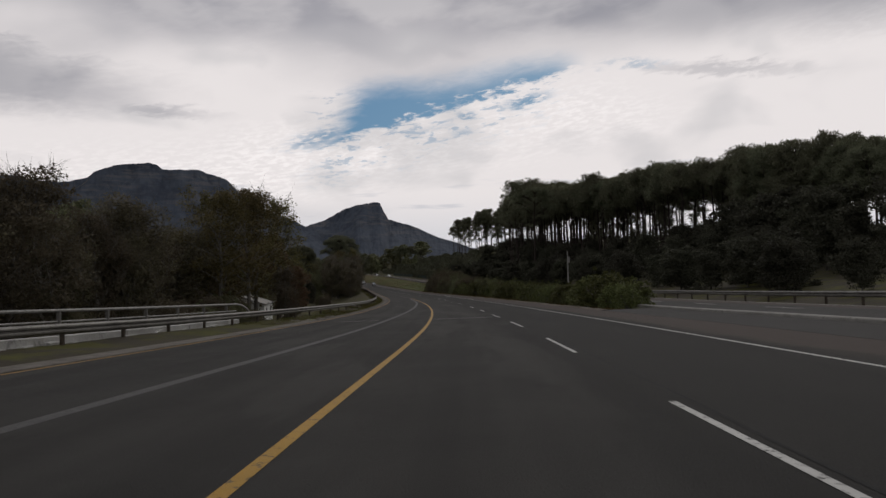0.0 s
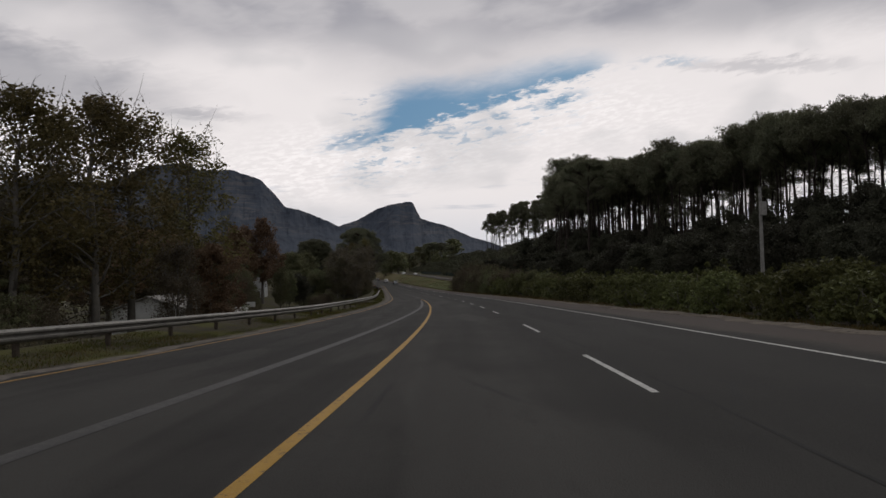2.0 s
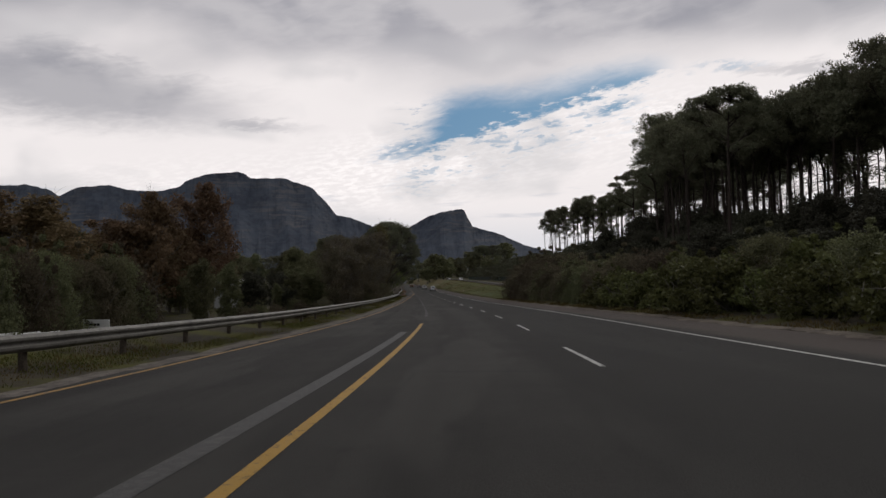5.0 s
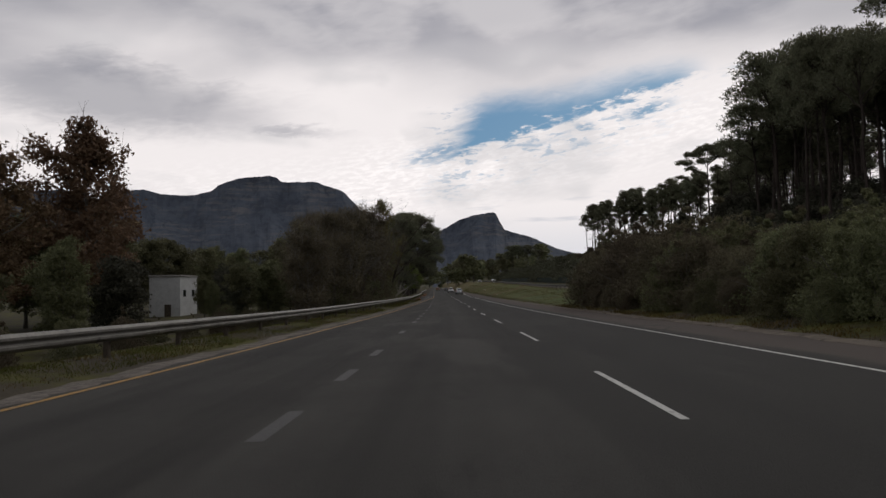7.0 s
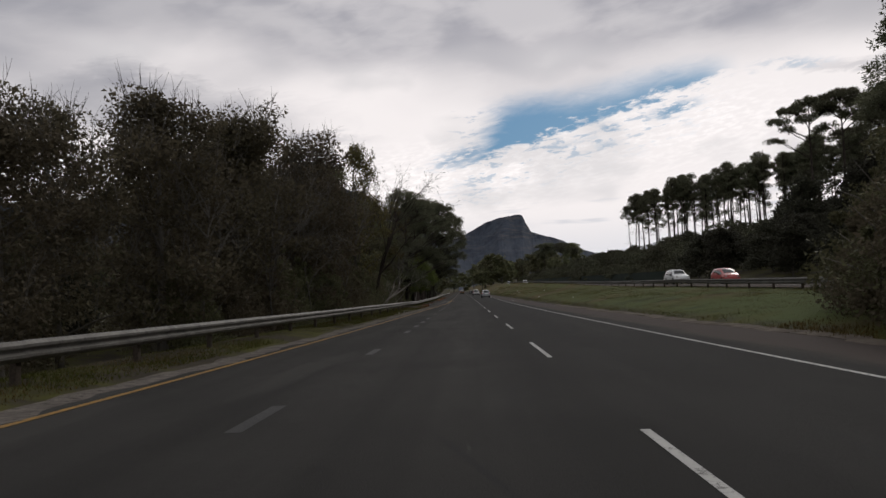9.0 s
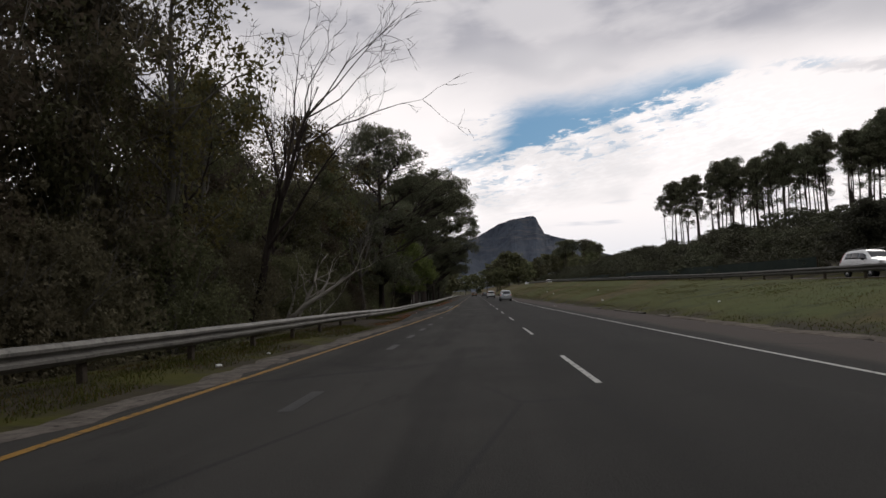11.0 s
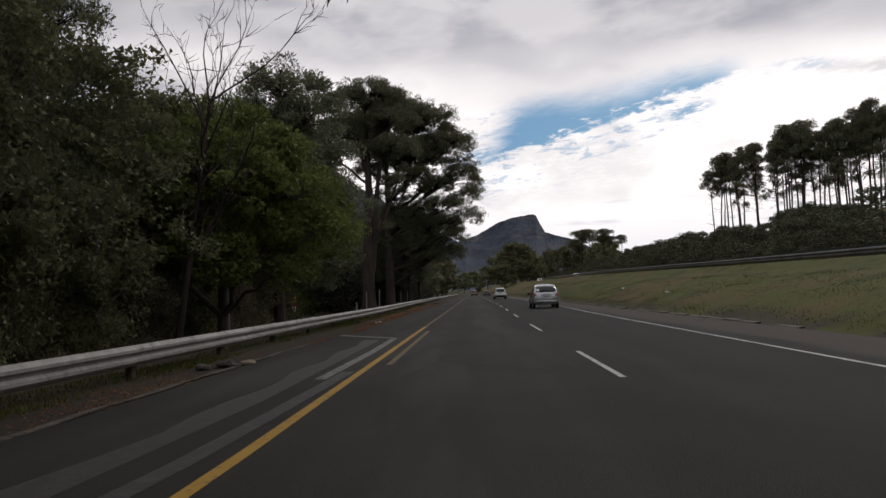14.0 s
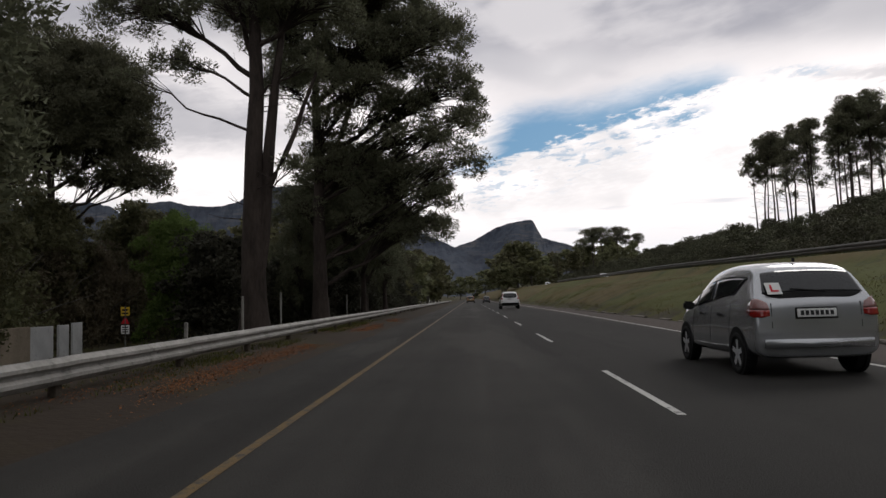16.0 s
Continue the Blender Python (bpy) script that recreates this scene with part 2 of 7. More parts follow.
def paint(name, colour, under, wear):
    """Road paint that has worn through to the asphalt here and there."""
    mat = material(name, tuple(c * 0.8 for c in colour), colour, 0.6, 1.2, 60.0, 0.3)
    tree = mat.node_tree
    m, step, vec, noise_at, mix = sockets(tree)
    p = tree.nodes["Principled BSDF"]
    old = p.inputs["Base Color"].links[0].from_socket
    co = tree.nodes.new("ShaderNodeTexCoord").outputs["Object"]
    p.inputs["Specular IOR Level"].default_value = 0.15
    a = step(noise_at(co, 9.0, 6, 0.75), 0.64 - wear, 0.72 - wear * 0.6)
    tree.links.new(mix(a, old, under), p.inputs["Base Color"])
    return mat


MAT = dict(
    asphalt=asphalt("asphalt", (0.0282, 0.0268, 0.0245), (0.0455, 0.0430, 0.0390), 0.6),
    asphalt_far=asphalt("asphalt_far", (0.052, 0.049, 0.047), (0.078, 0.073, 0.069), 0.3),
    white=paint("white_road_paint", (0.45, 0.44, 0.415), (0.06, 0.058, 0.056), 0.13),
    yellow=paint("yellow_road_paint", (0.375, 0.215, 0.036), (0.07, 0.055, 0.038), 0.10),
    yellow_thin=paint("thin_yellow_paint", (0.33, 0.185, 0.045), (0.07, 0.057, 0.04), 0.15),
    yellow_faint=paint("faint_yellow_paint", (0.150, 0.098, 0.040), (0.05, 0.045, 0.038), 0.16),
    old=paint("old_grey_paint", (0.080, 0.076, 0.071), (0.042, 0.040, 0.038), 0.29),
    scuffed=paint("scuffed_asphalt", (0.062, 0.057, 0.051), (0.040, 0.0375, 0.035), 0.22),
    joint=paint("worn_pale_paint", (0.20, 0.192, 0.182), (0.055, 0.053, 0.05), 0.2),
    ghost=paint("blacked_out_marking", (0.055, 0.053, 0.050), (0.040, 0.0385, 0.037), 0.34),
    tar=material("tar_seam", (0.007, 0.007, 0.007), (0.013, 0.013, 0.013), 0.85, 2.0, 30.0, 0.3),
    dust=material("edge_dust", (0.058, 0.050, 0.043), (0.165, 0.143, 0.124), 0.95, 2.6, 9.0, 0.8, spot=0.85),
    earth=material("pale_earth", (0.050, 0.040, 0.032), (0.150, 0.125, 0.100), 0.95, 1.3, 11.0, 0.9, spot=0.8),
    gravel=material("edge_gravel", (0.040, 0.034, 0.030), (0.118, 0.102, 0.088), 0.95, 2.6, 9.0, 0.8, spot=0.85),
    edge_slab=material("worn_concrete_edge", (0.085, 0.076, 0.066), (0.17, 0.152, 0.134), 0.95, 1.4, 18.0, 0.7, spot=0.6),
    concrete=material("concrete", (0.19, 0.18, 0.165), (0.32, 0.305, 0.28), 0.9, 1.2, 30.0, 0.5, spot=0.5),
    steel=material("galvanised_steel", (0.085, 0.079, 0.070), (0.185, 0.174, 0.158), 0.6, 1.4, 14.0, 0.2, metal=0.4, spot=0.7),
    steel_light=material("pale_steel", (0.150, 0.143, 0.132), (0.290, 0.280, 0.262), 0.65, 1.4, 14.0, 0.2, metal=0.3, spot=0.6),
    steel_old=material("weathered_steel", (0.060, 0.056, 0.050), (0.130, 0.122, 0.112), 0.8, 1.0, 14.0, 0.15, metal=0.2, spot=0.4),
    wood=material("treated_post", (0.035, 0.028, 0.022), (0.09, 0.072, 0.055), 0.9, 3.0, 24.0, 0.5),
    whitewash=material("whitewash", (0.30, 0.29, 0.27), (0.52, 0.51, 0.49), 0.9, 0.8, 14.0, 0.4, spot=0.55),
    plaster=material("white_plaster", (0.55, 0.55, 0.54), (0.72, 0.72, 0.70), 0.9, 0.5, 20.0, 0.2, spot=0.2),
    sand_wall=material("sandy_wall", (0.17, 0.14, 0.105), (0.30, 0.25, 0.19), 0.95, 0.7, 16.0, 0.4, spot=0.4),
    bark_pine=material("pine_bark", (0.024, 0.019, 0.017), (0.066, 0.052, 0.044), 0.95, 2.0, 9.0, 1.0, stretch=(1, 1, 0.25)),
    bark_grey=material("grey_bark", (0.075, 0.068, 0.058), (0.17, 0.155, 0.135), 0.95, 2.0, 12.0, 0.7, stretch=(1, 1, 0.3)),
    bark_pale=material("pale_bark", (0.20, 0.185, 0.165), (0.36, 0.34, 0.305), 0.9, 2.0, 12.0, 0.5, stretch=(1, 1, 0.3)),
    dead=material("bleached_wood", (0.20, 0.18, 0.155), (0.38, 0.35, 0.31), 0.9, 2.0, 14.0, 0.5),
    needles=material("pine_needles", (0.074, 0.077, 0.050), (0.182, 0.184, 0.115), 0.7, 0.6, 5.0, 0, island=True, thin=0.25, per_object=0.4),
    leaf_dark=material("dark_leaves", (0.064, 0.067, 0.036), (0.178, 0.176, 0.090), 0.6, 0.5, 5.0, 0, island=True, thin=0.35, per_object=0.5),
    # understorey leaves: shade from the pines is put into this darker colour
    leaf_shaded=material("shade_tinted_leaves", (0.031, 0.031, 0.023), (0.078, 0.076, 0.052), 0.7, 0.5, 5.0, 0, island=True, thin=0.2, per_object=0.4),
    leaf_hill=material("hill_leaves", (0.043, 0.045, 0.029), (0.106, 0.107, 0.064), 0.7, 0.5, 5.0, 0, island=True, thin=0.2, per_object=0.4),
    leaf_green=material("green_leaves", (0.066, 0.092, 0.024), (0.170, 0.212, 0.060), 0.55, 0.5, 5.0, 0, island=True, thin=0.4, per_object=0.2),
    leaf_bush=material("bush_leaves", (0.048, 0.053, 0.021), (0.133, 0.138, 0.050), 0.6, 0.4, 5.0, 0, island=True, thin=0.25, per_object=0.8),
    leaf_rust=material("rusty_leaves", (0.094, 0.064, 0.039), (0.206, 0.139, 0.080), 0.7, 0.5, 5.0, 0, island=True, thin=0.3, per_object=0.4),
    leaf_dry=material("dry_leaves", (0.056, 0.053, 0.022), (0.169, 0.140, 0.056), 0.7, 0.5, 5.0, 0, island=True, thin=0.3, per_object=0.4),
    leaf_brown=material("brown_thicket", (0.062, 0.053, 0.035), (0.150, 0.125, 0.083), 0.8, 0.5, 5.0, 0, island=True, thin=0.35, per_object=0.4),
    grass=material("grass_blades", (0.038, 0.044, 0.010), (0.100, 0.102, 0.024), 0.7, 0.25, 4.0, 0, island=True, thin=0.3),
    grass_dry=material("dry_grass_blades", (0.060, 0.044, 0.015), (0.125, 0.090, 0.034), 0.8, 0.25, 4.0, 0, island=True, thin=0.3),
    litter_leaf=material("fallen_leaves", (0.085, 0.032, 0.012), (0.27, 0.105, 0.036), 0.8, 1.0, 8.0, 0, island=True),
    dark=material("underbody_black", (0.010, 0.010, 0.010), (0.018, 0.018, 0.018), 0.7, 3.0, 30.0, 0.1),
    rubber=material("tyre_rubber", (0.012, 0.012, 0.012), (0.026, 0.026, 0.026), 0.85, 6.0, 40.0, 0.2),
    alloy=material("alloy_rim", (0.42, 0.42, 0.43), (0.58, 0.58, 0.59), 0.4, 4.0, 30.0, 0.05, metal=0.25),
    silver=material("silver_car_paint", (0.38, 0.39, 0.405), (0.44, 0.45, 0.465), 0.25, 1.5, 60.0, 0.0, metal=0.7, coat=0.9),
    car_white=material("white_car_paint", (0.66, 0.66, 0.65), (0.74, 0.74, 0.73), 0.3, 1.5, 60.0, 0.0, coat=0.6),
    car_red=material("red_car_paint", (0.34, 0.025, 0.025), (0.42, 0.04, 0.035), 0.3, 1.5, 60.0, 0.0, coat=0.6),
    car_dark=material("dark_car_paint", (0.020, 0.021, 0.024), (0.034, 0.035, 0.038), 0.3, 1.5, 60.0, 0.0, coat=0.6),
    car_bronze=material("bronze_car_paint", (0.16, 0.09, 0.035), (0.22, 0.13, 0.05), 0.35, 1.5, 60.0, 0.0, metal=0.3, coat=0.6),
    window=material("car_window", (0.012, 0.014, 0.015), (0.020, 0.022, 0.024), 0.06, 1.0, 10.0, 0.0),
    lamp_red=material("tail_lamp_red", (0.20, 0.010, 0.009), (0.30, 0.018, 0.015), 0.15, 5.0, 30.0, 0.0, coat=0.8),
    lamp_rose=material("tail_lamp_rose", (0.20, 0.085, 0.080), (0.30, 0.15, 0.14), 0.15, 5.0, 30.0, 0.0, coat=0.8),
    pale_panel=material("pale_panel", (0.34, 0.342, 0.335), (0.46, 0.462, 0.455), 0.85, 1.2, 20.0, 0.2, spot=0.25),
    lamp_clear=material("lamp_clear", (0.45, 0.42, 0.40), (0.62, 0.60, 0.58), 0.12, 5.0, 30.0, 0.0, coat=0.8),
    plate=material("plate_white", (0.62, 0.62, 0.60), (0.70, 0.70, 0.68), 0.4, 5.0, 30.0, 0.0),
    ink=material("plate_ink", (0.02, 0.02, 0.022), (0.03, 0.03, 0.03), 0.5, 5.0, 30.0, 0.0),
    red_ink=material("red_ink", (0.50, 0.02, 0.03), (0.58, 0.03, 0.04), 0.5, 5.0, 30.0, 0.0),
    sign_yellow=material("sign_yellow", (0.50, 0.33, 0.03), (0.62, 0.42, 0.05), 0.5, 4.0, 30.0, 0.0, spot=0.3),
    shade_net=material("green_shade_net", (0.018, 0.026, 0.022), (0.032, 0.042, 0.034), 0.9, 0.5, 20.0, 0.2, spot=0.3),
)


def ground_material():
    """Verge earth, thin grass and dead leaves, mixed in broad patches."""
    mat = material("verge_ground", (0.026, 0.022, 0.015), (0.055, 0.045, 0.030), 0.95, 0.25, 7.0, 0.8)
    tree = mat.node_tree
    m, step, vec, noise_at, mix = sockets(tree)
    p = tree.nodes["Principled BSDF"]
    old = p.inputs["Base Color"].links[0].from_socket
    co = tree.nodes.new("ShaderNodeTexCoord").outputs["Object"]
    green = mix(noise_at(co, 2.5, 4), (0.034, 0.035, 0.007), (0.078, 0.074, 0.016))
    uv = tree.nodes.new("ShaderNodeSeparateXYZ")
    tree.links.new(tree.nodes.new("ShaderNodeTexCoord").outputs["UV"], uv.inputs[0])
    d, s = uv.outputs[0], uv.outputs[1]
    # mown bank on the right of the road, tawny further along
    bank = m("MULTIPLY", step(d, 7.0, 8.2), m("MULTIPLY", step(d, 24.0, 16.5), step(s, 196.0, 212.0)))
    tawny = mix(noise_at(co, 1.2, 5, 0.7), (0.060, 0.046, 0.015), (0.108, 0.082, 0.030))
    turf = mix(step(m("ADD", noise_at(co, 0.09, 4), m("MULTIPLY", m("SUBTRACT", s, 300.0), 0.0005)), 0.475, 0.61), mix(noise_at(co, 2.1, 4), (0.040, 0.046, 0.010), (0.084, 0.088, 0.020)), tawny)
    lush = mix(noise_at(co, 1.8, 4), (0.042, 0.056, 0.013), (0.072, 0.092, 0.026))
    turf = mix(m("MULTIPLY", step(s, 285.0, 225.0), step(noise_at(co, 0.16, 3), 0.36, 0.56)), turf, lush)
    turf = mix(m("MULTIPLY", step(noise_at(co, 0.42, 6, 0.7), 0.50, 0.66), 0.7), turf, (0.024, 0.026, 0.010))
    c = mix(step(noise_at(co, 0.35, 5, 0.65), 0.45, 0.6), old, green)
    c = mix(bank, c, turf)
    # bare brown soil beside the second guard rail
    soil = m("MULTIPLY", m("MULTIPLY", step(d, -9.6, -8.6), step(d, -3.5, -4.5)), step(s, 250.0, 266.0))
    c = mix(m("MULTIPLY", soil, 0.85), c, mix(noise_at(co, 3.0, 5, 0.7), (0.021, 0.016, 0.012), (0.046, 0.034, 0.026)))
    tree.links.new(c, p.inputs["Base Color"])
    return mat


MAT["ground"] = ground_material()


def mountain_material():
    """Dark scrub with weathered cliff faces: broken level strata, gullies and pale scars."""
    # the blue-grey in these base colours is distance haze painted in
    mat = material("hazed_mountain_rock", (0.039, 0.046, 0.062), (0.073, 0.085, 0.107), 0.95, 0.006, 0.03, 0)
    tree = mat.node_tree
    m, step, vec, noise_at, mix = sockets(tree)
    p = tree.nodes["Principled BSDF"]
    old = p.inputs["Base Color"].links[0].from_socket
    xyz = tree.nodes.new("ShaderNodeSeparateXYZ")
    co = tree.nodes.new("ShaderNodeTexCoord").outputs["Object"]
    tree.links.new(co, xyz.inputs[0])
    x, y, z = xyz.outputs
    broad = noise_at(co, 0.0022, 5, 0.6, 0.4)
    strata = noise_at(vec(m("MULTIPLY", x, 0.006), m("MULTIPLY", y, 0.006), m("MULTIPLY", z, 0.055)), 1.0, 5, 0.65, 0.5)
    gully = noise_at(vec(m("MULTIPLY", x, 0.022), m("MULTIPLY", y, 0.022), m("MULTIPLY", z, 0.004)), 1.0, 5, 0.6, 0.8)
    cliff = m("MULTIPLY", step(z, 130.0, 330.0), step(broad, 0.42, 0.58))
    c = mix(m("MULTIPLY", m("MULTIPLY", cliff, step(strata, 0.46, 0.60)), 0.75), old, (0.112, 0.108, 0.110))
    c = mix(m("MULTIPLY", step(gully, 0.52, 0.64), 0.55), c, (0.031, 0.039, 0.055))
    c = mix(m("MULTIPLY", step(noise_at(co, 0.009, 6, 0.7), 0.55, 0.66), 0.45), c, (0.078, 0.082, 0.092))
    tree.links.new(c, p.inputs["Base Color"])
    return mat


MAT["rock"] = mountain_material()


# ---- the line of the road: the dashed lane line, s metres along it, d metres to its right, h metres above ----
KNOTS = np.array([
    (0, 2.16, -0.09, 0.01, -0.34), (30, 2.96, 29.96, -0.99, -0.63), (60, 2.74, 60.02, -1.87, -0.76), (90, 1.51, 90.06, -2.62, -0.76),
    (120, -0.68, 120.04, -3.23, -0.67), (150, -4.06, 149.91, -3.71, -0.50), (180, -8.47, 179.64, -4.06, -0.30), (210, -13.14, 209.30, -4.28, -0.10),
    (240, -18.01, 238.92, -4.39, 0.07), (270, -22.90, 268.53, -4.43, 0.15), (300, -27.96, 298.10, -4.41, 0.13), (330, -33.06, 327.66, -4.37, 0.0)])
SLOPE = np.gradient(KNOTS[:, 1:4], 30.0, axis=0)


def centre(s):
    """Points of the lane line and its level normal to the right, for an array of s."""
    s = np.asarray(s, float)
    i = np.clip((s // 30).astype(int), 0, len(KNOTS) - 2)
    u = ((np.clip(s, 0, 330) - KNOTS[i, 0]) / 30.0)[..., None]
    p0, p1, m0, m1 = KNOTS[i, 1:4], KNOTS[i + 1, 1:4], SLOPE[i] * 30, SLOPE[i + 1] * 30
    p = (2 * u**3 - 3 * u**2 + 1) * p0 + (u**3 - 2 * u**2 + u) * m0 + (3 * u**2 - 2 * u**3) * p1 + (u**3 - u**2) * m1
    t = (6 * u**2 - 6 * u) * p0 + (3 * u**2 - 4 * u + 1) * m0 + (6 * u - 6 * u**2) * p1 + (3 * u**2 - 2 * u) * m1
    t = t / 30.0
    p = p + t * (s - np.clip(s, 0, 330))[..., None]
    n = np.stack([t[..., 1], -t[..., 0], np.zeros_like(t[..., 0])], -1)
    return p, n / np.linalg.norm(n, axis=-1, keepdims=True), t


FAR_N = np.array([math.cos(radians(5)), math.sin(radians(5)), 0.0])


def world_at(s, d, h=0.0):
    s, d, h = np.broadcast_arrays(np.asarray(s, float), np.asarray(d, float), np.asarray(h, float))
    p, n, _ = centre(s)
    near = np.clip(d, -90, 90)
    q = p + n * near[..., None] + FAR_N * (d - near)[..., None]
    bank = np.interp(s, KNOTS[:, 0], KNOTS[:, 4])
    q[..., 2] += h - np.sin(np.radians(bank)) * np.clip(d, -15, 15)
    return q


def turn_at(s):
    """The heading of the road there, in degrees for pose()."""
    t = centre(np.array([float(s)]))[2][0]
    return math.degrees(math.atan2(-t[0], t[1]))


def knots(*pairs):
    a = np.array(pairs, float)
    return lambda s: np.interp(s, a[:, 0], a[:, 1])


edge_line = knots((-60, -12.0), (0, -11.2), (30, -10.7), (60, -9.8), (90, -9.0), (120, -8.15), (157, -7.32), (180, -6.85), (200, -6.3), (247, -5.15), (263, -4.65), (273, -4.4), (283, -4.05), (293, -3.85), (330, -3.8), (900, -3.8))
rail_line = knots((-60, -17.0), (20, -15.6), (40, -14.4), (55, -13.0), (75, -11.6), (88, -10.9), (104, -10.7), (140, -10.0), (161, -9.6), (180, -9.1), (200, -8.5), (223, -7.9), (247, -7.4), (262, -7.4), (284, -7.8), (305, -7.5), (333, -7.0), (350, -7.1), (380, -7.6), (460, -8.0), (900, -8.0))
rail_base = knots((-90, 0.0), (235, 0.0), (262, -0.12), (284, -0.30), (305, -0.25), (335, -0.12), (400, -0.10), (900, -0.1))
opp_edge = knots((-100, 10.3), (40, 10.3), (100, 12.2), (200, 16.0), (235, 17.3), (900, 17.3))
opp_rise = knots((-300, 0), (60, 0), (120, 0.3), (180, 0.6), (210, 0.8), (233, 1.1), (250, 1.35), (320, 1.95), (345, 2.15), (400, 2.75), (450, 3.1), (600, 4.0), (1000, 6.0), (3000, 12.0))
left_drop = knots((-300, -3.0), (70, -2.6), (200, -2.0), (240, -1.5), (265, -0.9), (330, -0.9), (360, -1.35), (400, -1.2), (600, 0.0), (900, 2.0), (3000, 10.0))
hill_size = knots((-300, 0.5), (240, 0.55), (450, 1.0), (900, 1.05), (3000, 1.0))


def smooth(x, lo, hi):
    u = np.clip((x - lo) / (hi - lo), 0, 1)
    return u * u * (3 - 2 * u)


def ground_height(s, d):
    s, d = np.broadcast_arrays(np.asarray(s, float), np.asarray(d, float))
    r, o, rise = rail_line(s), opp_edge(s), opp_rise(s)
    foot = rail_base(s) + knots((240, 0.12), (275, 0.30))(s)
    left = foot * smooth(-d, -edge_line(s) + 0.6, -r) + (left_drop(s) - foot) * smooth(-d, -r + 0.5, -r + 9.0)
    berm = np.interp(s, (55, 68, 135, 150), (0.0, 1.0, 1.0, 0.0))
    left = left + 0.04 * np.clip(-d - 60, 0, 400) + berm * 0.42 * np.exp(-((-d + r - 2.0) / 1.1) ** 2)
    u = np.clip((d - 6.6) / (o - 1.0 - 6.6), 0, 1)
    right = rise * (1 - (1 - u) ** 2)
    right = right + np.interp(s, (262, 310, 390), (0.0, 0.42, 0.66)) * np.exp(-((d - o + 2.0) / 1.05) ** 2)
    e = np.clip(d - o - 9.5, 0, None)
    right = right + hill_size(s) * (0.23 * np.minimum(e, 60) + 0.10 * np.clip(e - 60, 0, 90))
    h = np.where(d < 0, left, right)
    return h - 0.05


def place(s, d, sink=0.05):
    """A point on the ground."""
    return world_at(s, d, ground_height(s, d) - sink)


# ---- mesh helpers ----
def mesh_of(name, verts, faces, mats, uv=None, smooth_faces=False, index=None):
    """A mesh from arrays. faces: an array of triangles or quads, or a list of both."""
    me = bpy.data.meshes.new(name)
    verts = np.asarray(verts, np.float32)
    groups = faces if isinstance(faces, list) else [faces]
    groups = [np.asarray(g, np.int32) for g in groups if len(g)]
    loops = np.concatenate([g.ravel() for g in groups])
    sizes = np.concatenate([np.full(len(g), g.shape[1], np.int32) for g in groups])
    me.vertices.add(len(verts))
    me.vertices.foreach_set("co", verts.ravel())
    me.loops.add(len(loops))
    me.loops.foreach_set("vertex_index", loops)
    me.polygons.add(len(sizes))
    me.polygons.foreach_set("loop_start", np.concatenate([[0], np.cumsum(sizes)[:-1]]).astype(np.int32))
    me.polygons.foreach_set("loop_total", sizes)
    if index is not None:
        me.polygons.foreach_set("material_index", np.asarray(index, np.int32))
    if uv is not None:
        layer = me.uv_layers.new(name="UVMap")
        layer.data.foreach_set("uv", np.asarray(uv, np.float32)[loops].ravel())
    for mt in mats if isinstance(mats, (list, tuple)) else [mats]:
        me.materials.append(mt)
    me.polygons.foreach_set("use_smooth", np.full(len(sizes), smooth_faces))
    me.update(calc_edges=True)
    me.validate()
    return me


def part(name, me, parent, label="", at=None):
    ob = new(name, me)
    ob.parent = parent
    if at is not None:
        ob.matrix_basis = at
    return tagged(ob, label)


def thing(name, label, category, at=None, group="", kind="", me=None):
    ob = new(name, me)
    if at is not None:
        ob.matrix_basis = at
    return tagged(ob, label, category, group, kind)


def grid_faces(nu, nv):
    i = np.arange(nu - 1)[:, None] * nv + np.arange(nv - 1)[None]
    return np.stack([i, i + nv, i + nv + 1, i + 1], -1).reshape(-1, 4)


def ribbon(name, s, left, right, lift, mat):
    """A strip of the road surface between two offsets."""
    s = np.asarray(s, float)
    d = np.stack([np.broadcast_to(left, s.shape), np.broadcast_to(right, s.shape)], 1)
    ss = np.repeat(s[:, None], 2, 1)
    lift = np.broadcast_to(lift, s.shape)[:, None]
    return mesh_of(name, world_at(ss, d, lift).reshape(-1, 3), grid_faces(len(s), 2), mat, uv=np.stack([d, ss], -1).reshape(-1, 2))


def sweep(name, s, d, profile, mat, lift=None, closed=True):
    """A section (offset, height) carried along the road."""
    s = np.asarray(s, float)
    pr = np.asarray(profile, float)
    dd = np.broadcast_to(d, s.shape)[:, None] + pr[None, :, 0]
    base = (np.zeros_like(s) if lift is None else np.broadcast_to(lift, s.shape))[:, None] + pr[None, :, 1]
    v = world_at(np.repeat(s[:, None], len(pr), 1), dd, base).reshape(-1, 3)
    n = len(pr)
    i = np.arange(len(s) - 1)[:, None] * n
    j = np.arange(n if closed else n - 1)
    f = np.stack([i + j, i + n + j, i + n + (j + 1) % n, i + (j + 1) % n], -1).reshape(-1, 4)
    return mesh_of(name, v, f, mat)


def box(lo, hi, bevel=0.0, seg=1):
    bm = bmesh.new()
    bmesh.ops.create_cube(bm, size=1)
    size, mid = Vector(hi) - Vector(lo), (Vector(hi) + Vector(lo)) / 2
    for v in bm.verts:
        v.co = Vector((v.co.x * size.x, v.co.y * size.y, v.co.z * size.z)) + mid
    if bevel:
        bmesh.ops.bevel(bm, geom=bm.edges[:], offset=bevel, segments=seg, affect="EDGES")
    return bm


